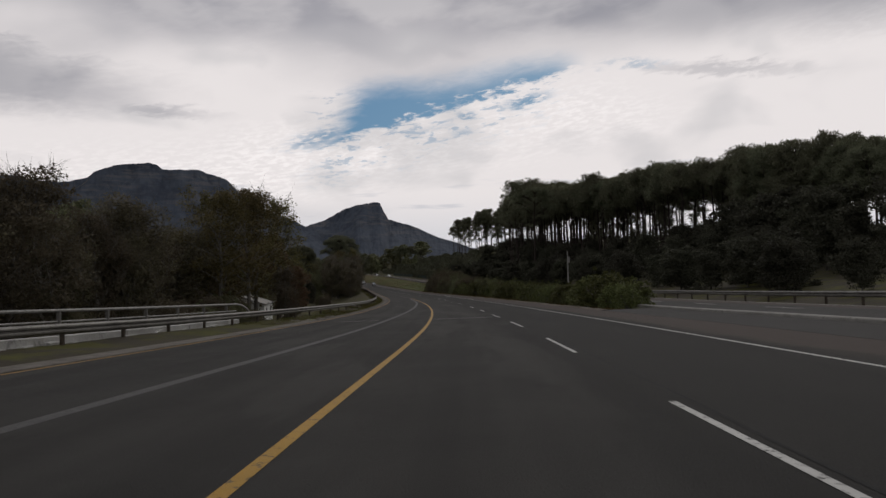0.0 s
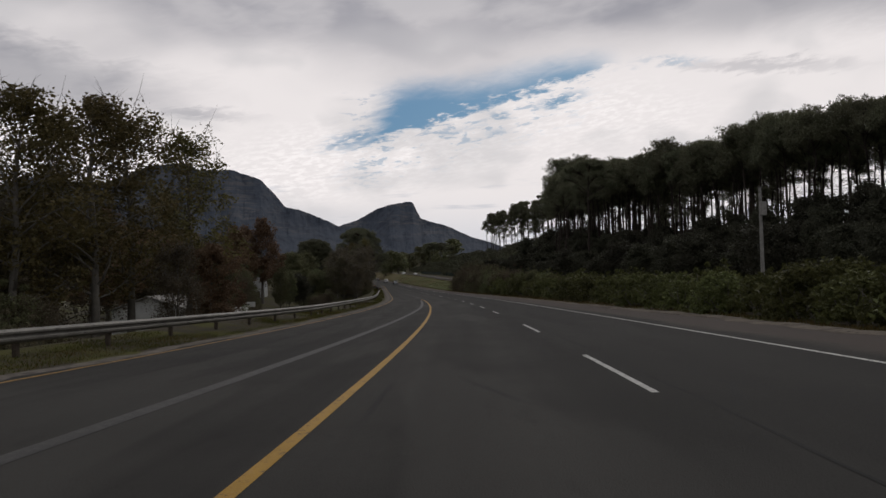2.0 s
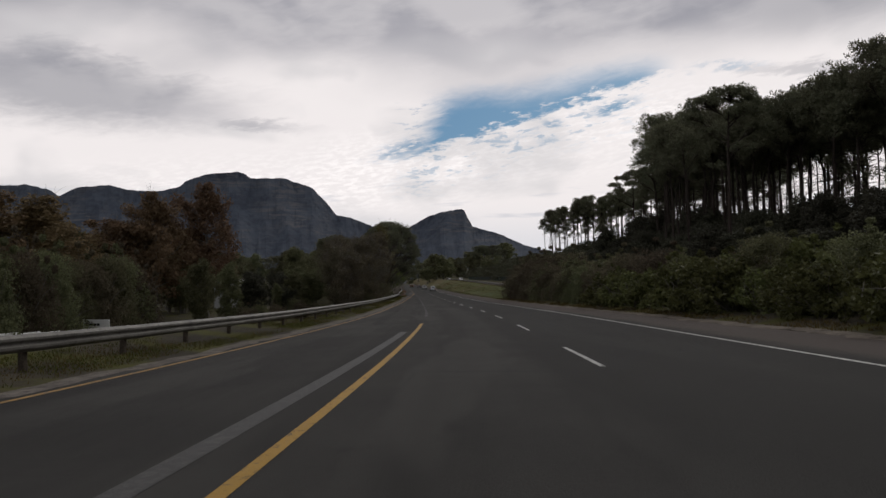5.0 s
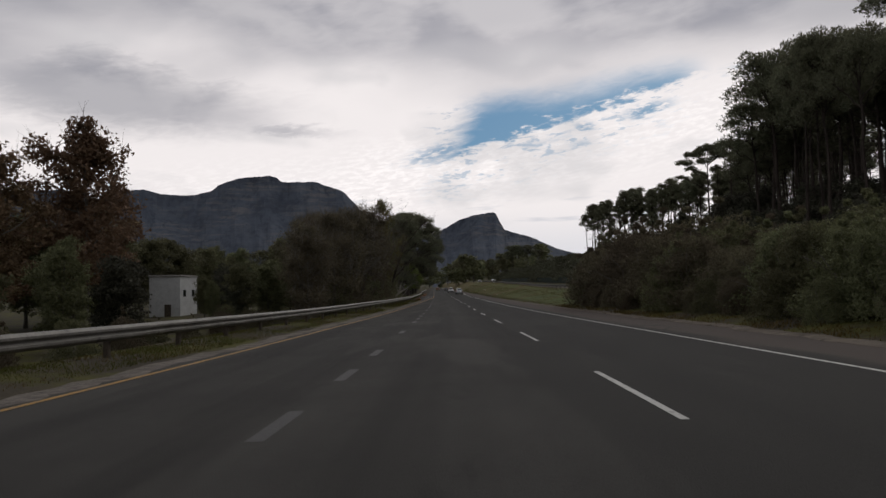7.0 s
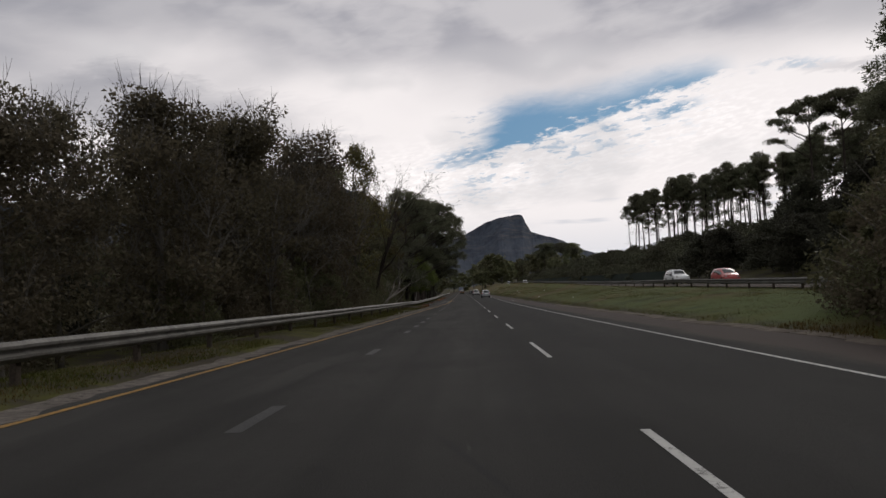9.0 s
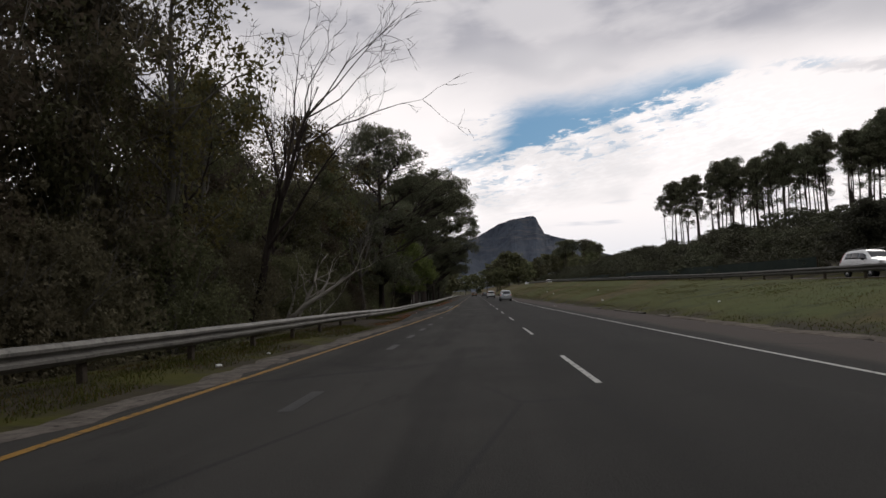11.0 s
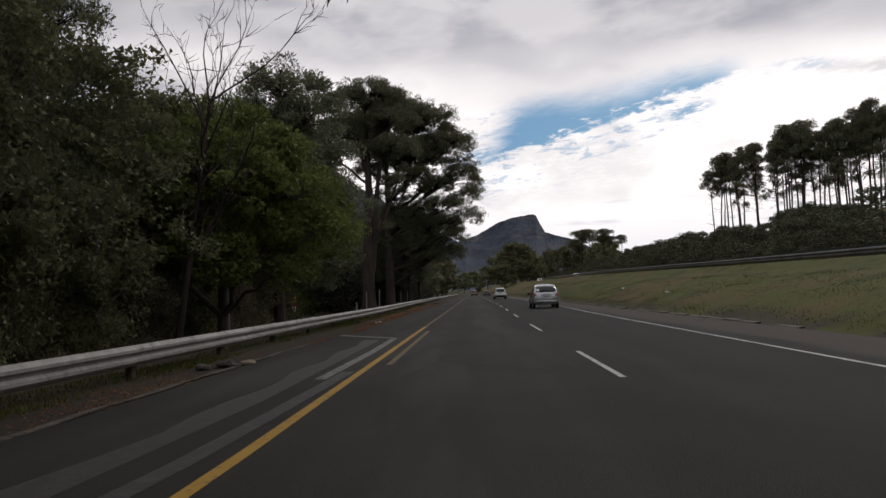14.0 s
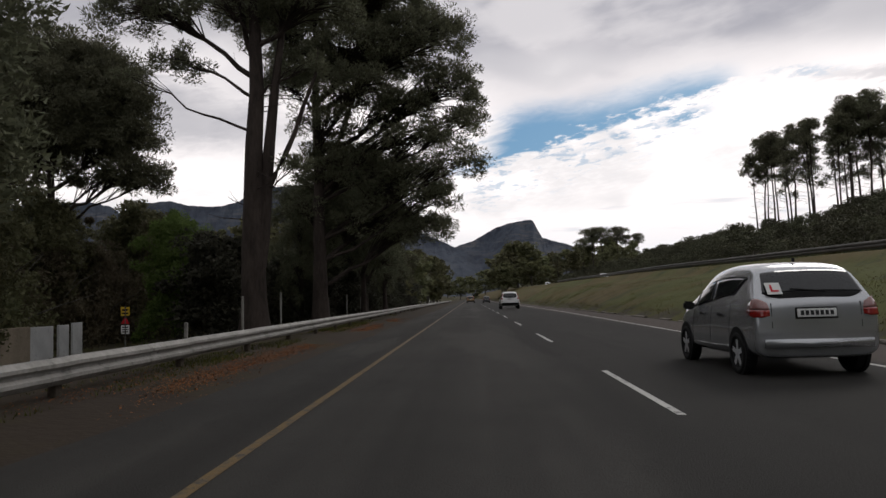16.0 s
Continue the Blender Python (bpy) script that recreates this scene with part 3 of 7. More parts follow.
def done(name, bm, mat, shade=False):
    me = bpy.data.meshes.new(name)
    bmesh.ops.recalc_face_normals(bm, faces=bm.faces)
    bm.to_mesh(me)
    bm.free()
    me.materials.append(mat)
    for p in me.polygons:
        p.use_smooth = shade
    return me


def tube(points, radii, sides=7):
    """Vertices and quads of a tapered tube."""
    pts, r = np.asarray(points, float), np.asarray(radii, float)
    t = np.gradient(pts, axis=0)
    t /= np.linalg.norm(t, axis=1, keepdims=True) + 1e-9
    ref = np.where(np.abs(t[:, 2:3]) > 0.9, np.array([[1.0, 0, 0]]), np.array([[0, 0, 1.0]]))
    a = np.cross(t, ref)
    a /= np.linalg.norm(a, axis=1, keepdims=True) + 1e-9
    b = np.cross(t, a)
    ang = np.arange(sides) * 2 * np.pi / sides
    v = pts[:, None] + r[:, None, None] * (np.cos(ang)[None, :, None] * a[:, None] + np.sin(ang)[None, :, None] * b[:, None])
    i = np.arange(len(pts) - 1)[:, None] * sides
    j = np.arange(sides)
    f = np.stack([i + j, i + (j + 1) % sides, i + sides + (j + 1) % sides, i + sides + j], -1).reshape(-1, 4)
    return v.reshape(-1, 3), f


def join(pieces):
    v, f, n = [], [], 0
    for a, b in pieces:
        v.append(a)
        f.append(b + n)
        n += len(a)
    return np.concatenate(v), np.concatenate(f)


# ---- ground ----
def build_ground():
    s = np.concatenate([[-900, -400, -200, -120], np.arange(-90, 460, 5.0), np.arange(460, 900, 20.0), [900, 1000, 1200, 1500, 2000, 2600, 3300]])
    d = np.concatenate([[-3200, -1500, -700, -350, -200, -120, -80, -60, -45], np.arange(-36, -4, 0.75), np.arange(-4, 6.5, 3.5), np.arange(6.6, 36, 0.75), np.arange(36, 120, 6.0), [130, 160, 200, 350, 700, 1500, 3200]])
    S, D = np.meshgrid(s, d, indexing="ij")
    h = ground_height(S, D)
    rough = np.array([noise.noise(Vector((a * 0.13, b * 0.31, 0.0))) for a, b in zip(S.ravel(), D.ravel())]).reshape(S.shape)
    off = ((D < edge_line(S) - 1.5) | (D > 8.0)) & ~((D > opp_edge(S) - 1.5) & (D < opp_edge(S) + 11))
    h = h + np.where(off, rough * np.where((D > 6.6) & (D < 20), 0.03, 0.12), -0.02)
    me = mesh_of("ground", world_at(S, D, h).reshape(-1, 3), grid_faces(len(s), len(d)), MAT["ground"], uv=np.stack([D, S], -1).reshape(-1, 2), smooth_faces=True)
    thing("ground", "earth verges with thin grass and fallen leaves along the motorway", "ground", kind="structure", me=me)


build_ground()

# ---- carriageways and markings ----
S_ROAD = np.concatenate([np.arange(-90, 460, 3.0), np.arange(460, 1001, 20.0)])
DASHES = [-16.3, -4.1, 8.1, 20.1, 32.4, 43.7, 56.6, 69.4, 86.6, 98.6, 110.5, 122.7, 134.9, 147.1, 159.2, 171.3, 183.3, 195.2] + [195.2 + 12.03 * k - (0.6 if k > 7 else 0.1) for k in range(1, 60)]


# the paint wanders a little from the true line
dash_shift = knots((0, 0.05), (20, 0.0), (44, -0.12), (70, -0.03), (100, 0.02), (125, 0.02), (145, 0.15), (171, 0.2), (195, 0.04), (255, -0.03), (280, -0.06), (314, -0.05), (327, 0.03), (340, 0.15), (360, 0.2), (1000, 0.2))


edge_out = knots((-100, 0.0), (150, 0.05), (200, -0.1), (262, -0.1), (290, -0.1), (312, 0.05), (326, 0.1), (351, 0.5), (390, 1.1), (1000, 1.1))


def build_road():
    left = np.minimum(edge_line(S_ROAD) - 0.55, np.where(S_ROAD > 260, knots((260, -5.3), (280, -6.2), (340, -6.2), (380, -6.6), (460, -7.0))(S_ROAD), 0))
    cols = np.stack([left] + [np.full_like(left, x) for x in (-3.8, -1.9, 0.0, 1.9, 3.8)] + [np.full_like(left, 6.6)], 1)
    ss = np.repeat(S_ROAD[:, None], cols.shape[1], 1)
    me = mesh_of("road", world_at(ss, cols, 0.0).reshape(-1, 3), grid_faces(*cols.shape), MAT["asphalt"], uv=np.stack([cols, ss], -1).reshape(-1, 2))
    road = thing("road", "dark grey worn asphalt motorway carriageway with painted lane lines", "road", kind="structure", me=me)
    for k, far in enumerate(DASHES):
        s = np.linspace(far - (5.1 if far < 75 else 4.4), far, 4)
        part("lane_dash", ribbon("lane_dash", s, dash_shift(s) - 0.045, dash_shift(s) + 0.045, 0.005, MAT["white"]), road, "white painted lane dash" if k == 0 else "")
    part("edge_marking", ribbon("edge_marking", S_ROAD, dash_shift(S_ROAD) + edge_out(S_ROAD) + 3.75, dash_shift(S_ROAD) + edge_out(S_ROAD) + 3.85, 0.005, MAT["white"]), road, "worn white edge line")
    s = np.concatenate([np.arange(-90, 138, 3.0), [139.0]])
    part("solid_marking", ribbon("solid_marking", s, -3.80, -3.665, 0.005, MAT["yellow"]), road, "solid yellow line beside the slip lane")
    s = np.concatenate([np.arange(-90, 285, 3.0)])
    part("edge_marking", ribbon("edge_marking", s, edge_line(s) - 0.06, edge_line(s) + 0.06, 0.006, MAT["yellow_thin"]), road, "thin yellow edge line")
    s = np.arange(282, 317, 3.0)
    part("edge_marking", ribbon("edge_marking", s, edge_line(s) - 0.06, edge_line(s) + 0.06, 0.006, MAT["yellow"]), road, "solid yellow edge line")
    s = np.concatenate([[315.0], S_ROAD[S_ROAD > 316]])
    part("edge_marking", ribbon("edge_marking", s, edge_line(s) - 0.05, edge_line(s) + 0.05, 0.006, MAT["yellow_faint"]), road, "faded yellow edge line")
    s = np.arange(-60, 135, 3.0)
    c = knots((-60, -8.3), (7, -6.85), (27, -6.45), (50, -5.95), (80, -5.1), (100, -4.55), (135, -4.1))(s)
    part("old_marking", ribbon("old_marking", s, c - 0.125, c + 0.125, 0.004, MAT["old"]), road, "faded grey lane line")
    # blacked-out dashes of an older lane
    for k in range(30):
        if k % 7 in (4, 6):
            continue
        s = np.linspace(149.6 + 4.6 * k, 151.3 + 4.6 * k, 3)
        part("old_dash", ribbon("old_dash", s, -3.79, -3.62, 0.004, MAT["ghost"]), road)
    # tar-filled seam beside the dashes
    s = np.arange(-90, 76, 1.5)
    w = 0.23 + 0.03 * np.sin(s * 0.9)
    part("tar_seam", ribbon("tar_seam", s, w - 0.022, w + 0.022, 0.003, MAT["tar"]), road, "thin dark tar seam along the lane")
    # cross joint of the bridge deck
    s = np.array([39.55, 39.85])
    part("joint_strip", ribbon("joint_strip", s, -3.75, -0.35, 0.005, MAT["joint"]), road, "pale concrete joint across the lane")
    part("joint_strip", ribbon("joint_strip", s + 0.15, -6.2, -3.98, 0.004, MAT["tar"]), road, "dark tarred joint")
    part("joint_strip", ribbon("joint_strip", s + 1.2, -8.7, -6.6, 0.004, MAT["joint"]), road)
    # end of the painted wedge on the shoulder
    s = np.linspace(281, 300, 10)
    c = knots((281, -5.45), (284, -5.1), (286, -4.88), (288, -4.63), (294, -4.2), (300, -4.05))(s)
    part("wedge_marking", ribbon("wedge_marking", s, c - 0.10, c + 0.10, 0.005, MAT["old"]), road, "worn white wedge line")
    s = np.linspace(299, 308.4, 8)
    c = knots((299, -4.3), (304, -4.22), (308.8, -4.25))(s)
    part("wedge_marking", ribbon("wedge_marking", s, c - 0.09, c + 0.09, 0.005, MAT["joint"]), road)
    for a, b in ((284.2, 285.9), (287.0, 289.6)):
        s = np.linspace(a, b, 3)
        part("worn_patch", ribbon("worn_patch", s, edge_line(s) + 0.09, edge_line(s) + 0.25, 0.0045, MAT["old"]), road, "pale worn patch beside the yellow line")
    part("worn_patch", ribbon("worn_patch", np.linspace(292.4, 293.6, 3), 4.95, 5.25, 0.0045, MAT["white"]), road, "white scuff on the shoulder")
    s = np.arange(294, 310.6, 0.4)
    part("dust_line", ribbon("dust_line", s, -6.38 - 0.03 * np.sin(s * 3.1), -6.27 + 0.04 * np.sin(s * 2.3 + 1), 0.004, MAT["gravel"]), road, "pale line of grit along the old asphalt edge")
    s = np.linspace(285, 308, 24)
    c = knots((285, -5.15), (290, -4.75), (297, -4.45), (308, -4.5))(s)
    part("worn_patch", ribbon("worn_patch", s, c - 0.45 - 0.08 * np.sin(s * 1.7), c - 0.08, 0.0035, MAT["scuffed"]), road, "scuffed pale band beside the wedge line")
    bend = np.linspace(0, 1, 6)
    bar = np.stack([np.column_stack([308.4 + 2.2 * bend, -4.2 - 2.0 * bend]), np.column_stack([308.75 + 2.3 * bend, -4.2 - 2.0 * bend])], 1)
    part("wedge_marking", mesh_of("wedge_marking", world_at(bar[..., 0], bar[..., 1], 0.005).reshape(-1, 3), grid_faces(6, 2), MAT["joint"]), road)
    s = np.linspace(301, 312, 5)
    part("ghost_marking", ribbon("ghost_marking", s, -3.58, -3.47, 0.005, MAT["yellow_faint"]), road, "older faint yellow line")
    # gravel strip along the outer edge
    for s, mt in ((S_ROAD[S_ROAD < 262], "dust"), (np.array([260.5, 263.0, 266.0, 269.0, 272.0, 275.0, 278.0, 281.0, 282.5]), "gravel")):
        s = np.arange(s[0], s[-1], 0.5)
        wob = 0.10 * np.sin(s * 0.7) + 0.07 * np.sin(s * 1.9 + 1) + 0.06 * np.sin(s * 4.3) + 0.05 * np.sin(s * 9.1 + 2)
        part("gravel_edge", sweep("gravel_edge", s, edge_line(s) - 0.55 - wob, [(0.30, 0.003), (0.05, 0.010), (-0.22, 0.006), (-0.4, -0.05), (-0.4, -0.15), (0.30, -0.1)], MAT[mt]), road, "gritty gravel strip along the asphalt")
    # pale concrete edge beside the bridge, broken up at its end
    for a in np.arange(-60, 41, 2.4):
        s = np.array([a + 0.015, a + 1.2, a + 2.385])
        part("edge_slab", sweep("edge_slab", s, edge_line(s) - 0.14, [(0.0, -0.1), (0.0, 0.025), (-0.03, 0.035), (-0.78, 0.045), (-0.82, 0.03), (-0.82, -0.1)], MAT["edge_slab"]), road)
    g = np.random.default_rng(17)
    for a, d, w in ((43.6, -11.2, 1.3), (44.8, -10.95, 1.1), (46.6, -11.4, 1.5), (48.2, -10.85, 1.0), (50.0, -11.3, 0.9), (52.3, -11.0, 0.7), (55.0, -11.4, 0.8), (45.6, -12.2, 0.9)):
        me = done("edge_slab", box((-0.28, -w / 2, -0.06), (0.28, w / 2, 0.035), 0.02), MAT["edge_slab"])
        part("edge_slab", me, road, at=Matrix.Translation(world_at(a, d, 0.0)) @ pose(0, 0, 0, g.uniform(-2, 2), g.uniform(-3, 3), turn_at(a) + g.uniform(-14, 14)))
    # kerb on the right from the end of the bushes
    s = np.arange(44, 262, 0.5)
    wob = 0.16 * np.sin(s * 0.37) + 0.12 * np.sin(s * 1.1 + 1) + 0.10 * np.sin(s * 2.7) + 0.07 * np.sin(s * 6.1 + 2)
    part("earth_edge", sweep("earth_edge", s, 6.45 + wob, [(0.0, -0.1), (0.0, 0.004), (0.18, 0.035), (0.55, 0.05), (0.75, -0.02), (0.75, -0.12)], MAT["earth"]), road, "ragged pale earth along the right shoulder")
    for a in np.arange(262, 470, 1.5):
        s = np.array([a + 0.03, a + 0.75, a + 1.47])
        if g.random() < 0.38:
            continue
        part("kerb_stone", sweep("kerb_stone", s, 6.6 + g.uniform(-0.05, 0.05), [(0.0, -0.1), (0.0, 0.05), (0.03, 0.08), (0.2, 0.09), (0.2, -0.1)], MAT["edge_slab"], lift=np.full(3, g.uniform(-0.06, 0.0))), road)


def build_opposite():
    o = opp_edge(S_ROAD)
    cols = np.stack([o, o + 2.8, o + 5.6, o + 8.6], 1)
    ss = np.repeat(S_ROAD[:, None], 4, 1)
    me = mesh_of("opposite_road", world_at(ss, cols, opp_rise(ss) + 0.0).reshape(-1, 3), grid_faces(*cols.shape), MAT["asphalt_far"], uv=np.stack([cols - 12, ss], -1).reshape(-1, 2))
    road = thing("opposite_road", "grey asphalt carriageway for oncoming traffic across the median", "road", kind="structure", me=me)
    for off, mt in ((0.5, "yellow_thin"), (8.0, "white")):
        part("edge_marking", ribbon("edge_marking", S_ROAD, o + off, o + off + 0.12, opp_rise(S_ROAD) + 0.005, MAT[mt]), road)
    for a in np.arange(-60, 420, 12.0):
        s = np.linspace(a, a + 4.3, 3)
        part("lane_dash", ribbon("lane_dash", s, opp_edge(s) + 4.2, opp_edge(s) + 4.32, opp_rise(s) + 0.005, MAT["white"]), road)
    for a in np.arange(-60, 96, 3.0):
        s = np.array([a + 0.02, a + 1.5, a + 2.98])
        part("kerb_stone", sweep("kerb_stone", s, opp_edge(s) - 0.35, [(0.0, -0.1), (0.0, 0.10), (0.04, 0.14), (0.3, 0.14), (0.34, 0.10), (0.34, -0.1)], MAT["concrete"], lift=opp_rise(s)), road)
    # the paved gap in the median before the bushes
    s = np.arange(-90, 48, 3.0)
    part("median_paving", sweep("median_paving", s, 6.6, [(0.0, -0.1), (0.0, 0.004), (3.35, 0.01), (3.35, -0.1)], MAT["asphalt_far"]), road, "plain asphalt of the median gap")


build_road()
build_opposite()


# ---- guard rails ----
W_BEAM = [(0.00, 0.30), (0.025, 0.29), (0.075, 0.24), (0.075, 0.20), (0.01, 0.165), (0.01, 0.135), (0.075, 0.10), (0.075, 0.06), (0.025, 0.01), (0.0, 0.0),
          (-0.004, 0.0), (0.02, 0.015), (0.070, 0.063), (0.070, 0.097), (0.005, 0.135), (0.005, 0.165), (0.070, 0.203), (0.070, 0.237), (0.02, 0.285), (-0.004, 0.30)]


def guard_rail(name, label, s0, s1, off, base, side, beam_mat, post_mat, top=0.75, pitch=4.0):
    """A steel W-beam on posts; side 1: the wave faces right."""
    rail = thing(name, label, "guard rail")
    prof = [(side * (x + 0.03), top - 0.335 + z * 1.117) for x, z in W_BEAM]
    post = box((-0.055, -0.075, -0.6), (0.055, 0.075, top - 0.02), 0.012)
    post_me = done("post", post, post_mat)
    block_me = done("spacer", box((-0.05, -0.07, top - 0.24), (0.05, 0.07, top - 0.06), 0.008), post_mat)
    for a in np.arange(s0, s1, pitch):
        s = np.linspace(a, a + pitch + 0.12, 4)
        wob = 0.015 * math.sin(a * 1.7)
        part("beam", sweep("beam", s, off(s), prof, beam_mat, lift=base(s) + wob), rail)
        at = Matrix.Translation(world_at(a, off(a) - side * 0.085, base(a))) @ pose(0, 0, 0, 0.8 * math.sin(a), 1.5 * math.sin(a * 2.3), turn_at(a))
        part("post", post_me, rail, at=at)
        part("spacer", block_me, rail, at=Matrix.Translation(world_at(a, off(a) - side * 0.015, base(a))) @ pose(0, 0, 0, 0, 0, turn_at(a)))
    return rail


guard_rail("guard_rail", "grey galvanised steel guard rail along the grass verge", -40, 268, rail_line, rail_base, 1, MAT["steel"], MAT["wood"])
guard_rail("guard_rail", "pale steel guard rail beside the leaf-strewn shoulder", 268.2, 560, rail_line, rail_base, 1, MAT["steel_light"], MAT["wood"])
guard_rail("guard_rail", "steel guard rail on dark wooden posts along the bank top", 196, 480, lambda s: opp_edge(s) - 1.0, lambda s: opp_rise(s) + np.interp(s, (196, 285, 310, 390), (-0.18, -0.14, 0.0, 0.3)), -1, MAT["steel_old"], MAT["wood"])
guard_rail("guard_rail", "weathered steel guard rail on the far side of the opposite road", -40, 120, lambda s: opp_edge(s) + 9.4, lambda s: opp_rise(s), -1, MAT["steel"], MAT["wood"])


def bridge_parapet():
    """The low whitewashed kerb wall with a steel hand rail, at the start."""
    off = lambda s: rail_line(s) - 0.62
    p = thing("bridge_parapet", "low whitewashed bridge wall with pale steel hand rails", "bridge parapet")
    s = np.append(np.arange(-40, 41, 3.0), 42.5)
    part("wall", sweep("wall", s, off(s), [(0.0, -0.9), (0.0, 0.30), (-0.03, 0.33), (-0.32, 0.33), (-0.35, 0.30), (-0.35, -0.9)], MAT["whitewash"]), p)
    for z, r in ((1.18, 0.055), (0.80, 0.035)):
        prof = [(-0.17 + r * math.cos(a), z + r * math.sin(a)) for a in np.linspace(0, 2 * math.pi, 9)[:-1]]
        part("hand_rail", sweep("hand_rail", s, off(s), prof, MAT["steel_light"]), p)
    me = done("post", box((-0.06, -0.06, 0.3), (0.06, 0.06, 1.16), 0.012), MAT["steel"])
    for a in np.arange(-39, 42, 3.2):
        part("post", me, p, at=Matrix.Translation(world_at(a, off(a) - 0.17, 0)) @ pose(0, 0, 0, 0, 0, turn_at(a)))
    u = np.linspace(0, 1, 9)
    v, f = tube(world_at(42.4 + 2.2 * np.sin(u * 1.5), off(42.4) + 0.3 * u - 0.17, 1.18 - 0.75 * (1 - np.cos(u * 1.5))), np.full(9, 0.055), 8)
    part("hand_rail", mesh_of("hand_rail", v, f, MAT["steel_light"], smooth_faces=True), p, "end of the hand rail bent down to the ground")
    g = np.random.default_rng(31)
    for a in np.arange(2, 42, 1.3):
        k = g.uniform(0.3, 0.95)
        blk = box((-0.04, -k / 2, -0.05), (0.16, k / 2, g.uniform(0.05, 0.2)), 0.03)
        part("broken_block", done("broken_block", blk, MAT["whitewash"]), p, at=Matrix.Translation(world_at(a, off(a) + 0.05, -0.02)) @ pose(0, 0, 0, g.uniform(-6, 6), g.uniform(-8, 8), turn_at(a) + g.uniform(-5, 5)))


bridge_parapet()


# ---- mountains ----
def ridge(name, label, profile, dist, deep, seed):
    """A mountain mass whose skyline follows azimuth and elevation knots, with gullies down its face."""
    a = np.array(profile)
    az = np.linspace(a[0, 0], a[-1, 0], 420)
    el = np.interp(az, a[:, 0], a[:, 1])
    el = el + np.array([0.07 * noise.noise(Vector((x * 1.9, seed, 0))) + 0.035 * noise.noise(Vector((x * 6.0, seed, 3))) for x in az])
    v = np.concatenate([np.linspace(0, 1, 34), [0.97, 0.80, 0.4]])
    back = np.concatenate([np.zeros(34), [1, 2, 3]])
    A, V = np.meshgrid(np.radians(az), v, indexing="ij")
    top = np.tan(np.radians(el))[:, None] * dist
    rel = np.array([noise.fractal(Vector((math.degrees(x) * 0.55, y * 1.6, seed)), 0.9, 2.1, 6) for x, y in zip(A.ravel(), V.ravel())]).reshape(A.shape)
    cliff = np.array([noise.ridged_multi_fractal(Vector((math.degrees(x) * 1.1, y * 2.6 + seed, 0.0)), 0.9, 2.0, 5, 1.0, 2.0) for x, y in zip(A.ravel(), V.ravel())]).reshape(A.shape)
    steep = np.where(V > 0.55, 0.35, 1.0)
    r = dist - deep * (1 - V) ** 1.3 * 1.0 + rel * deep * 0.06 - cliff * deep * 0.008 * steep * (V < 0.98)
    r = r + back[None] * 60
    z = top * V * (r / dist) + np.where(back[None] > 0, 0, 0)
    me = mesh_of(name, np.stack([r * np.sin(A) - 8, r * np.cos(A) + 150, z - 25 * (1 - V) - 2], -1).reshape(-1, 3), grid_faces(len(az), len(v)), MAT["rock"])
    thing(name, label, "mountain", kind="structure", me=me)


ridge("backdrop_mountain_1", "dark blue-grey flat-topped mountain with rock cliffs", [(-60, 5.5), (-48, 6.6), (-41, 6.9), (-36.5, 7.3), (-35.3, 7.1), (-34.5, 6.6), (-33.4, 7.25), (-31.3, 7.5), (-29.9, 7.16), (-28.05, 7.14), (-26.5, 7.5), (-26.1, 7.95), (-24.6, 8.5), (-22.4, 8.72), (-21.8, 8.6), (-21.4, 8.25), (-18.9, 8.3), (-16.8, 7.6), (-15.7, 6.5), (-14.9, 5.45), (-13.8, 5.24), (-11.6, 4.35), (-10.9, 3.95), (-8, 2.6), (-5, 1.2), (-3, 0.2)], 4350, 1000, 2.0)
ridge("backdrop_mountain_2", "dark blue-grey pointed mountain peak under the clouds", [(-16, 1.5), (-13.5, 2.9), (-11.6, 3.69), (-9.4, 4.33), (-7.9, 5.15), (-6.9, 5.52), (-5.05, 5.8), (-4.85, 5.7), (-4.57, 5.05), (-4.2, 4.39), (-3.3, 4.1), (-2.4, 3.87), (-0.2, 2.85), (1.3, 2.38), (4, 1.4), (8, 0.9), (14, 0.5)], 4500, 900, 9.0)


# ---- trees and bushes ----
def leaves(centres, radii, per, size, rng, lean=0.0):
    """Small three-cornered leaf sprays scattered in ellipsoids round the centres."""
    c = np.repeat(np.asarray(centres, float), per, 0)
    r = np.repeat(np.asarray(radii, float), per, 0)
    n = len(c)
    v = rng.normal(size=(n, 3))
    v /= np.linalg.norm(v, axis=1, keepdims=True)
    p = c + v * r * rng.uniform(0.25, 1.0, (n, 1)) ** 0.6
    a = rng.normal(size=(n, 3))
    a[:, 2] *= 1 - lean
    a /= np.linalg.norm(a, axis=1, keepdims=True)
    b = np.cross(a, rng.normal(size=(n, 3)))
    b /= np.linalg.norm(b, axis=1, keepdims=True) + 1e-9
    k = size * rng.uniform(0.55, 1.35, (n, 1))
    tri = np.stack([p - a * k, p + a * k * 0.7 + b * k * 0.55, p + a * k * 0.45 - b * k * 0.6], 1).reshape(-1, 3)
    return tri, np.arange(3 * n).reshape(-1, 3)


def limb(start, direction, length, r0, rng, lift=0.25, steps=6, crook=0.18):
    """A crooked branch: its points and radii."""
    d = np.asarray(direction, float)
    pts, p = [np.asarray(start, float)], np.asarray(start, float)
    for _ in range(steps):
        d = d + rng.normal(size=3) * crook + np.array([0, 0, lift / steps])
        d /= np.linalg.norm(d)
        p = p + d * length / steps
        pts.append(p)
    return np.array(pts), np.linspace(r0, r0 * 0.18, steps + 1)


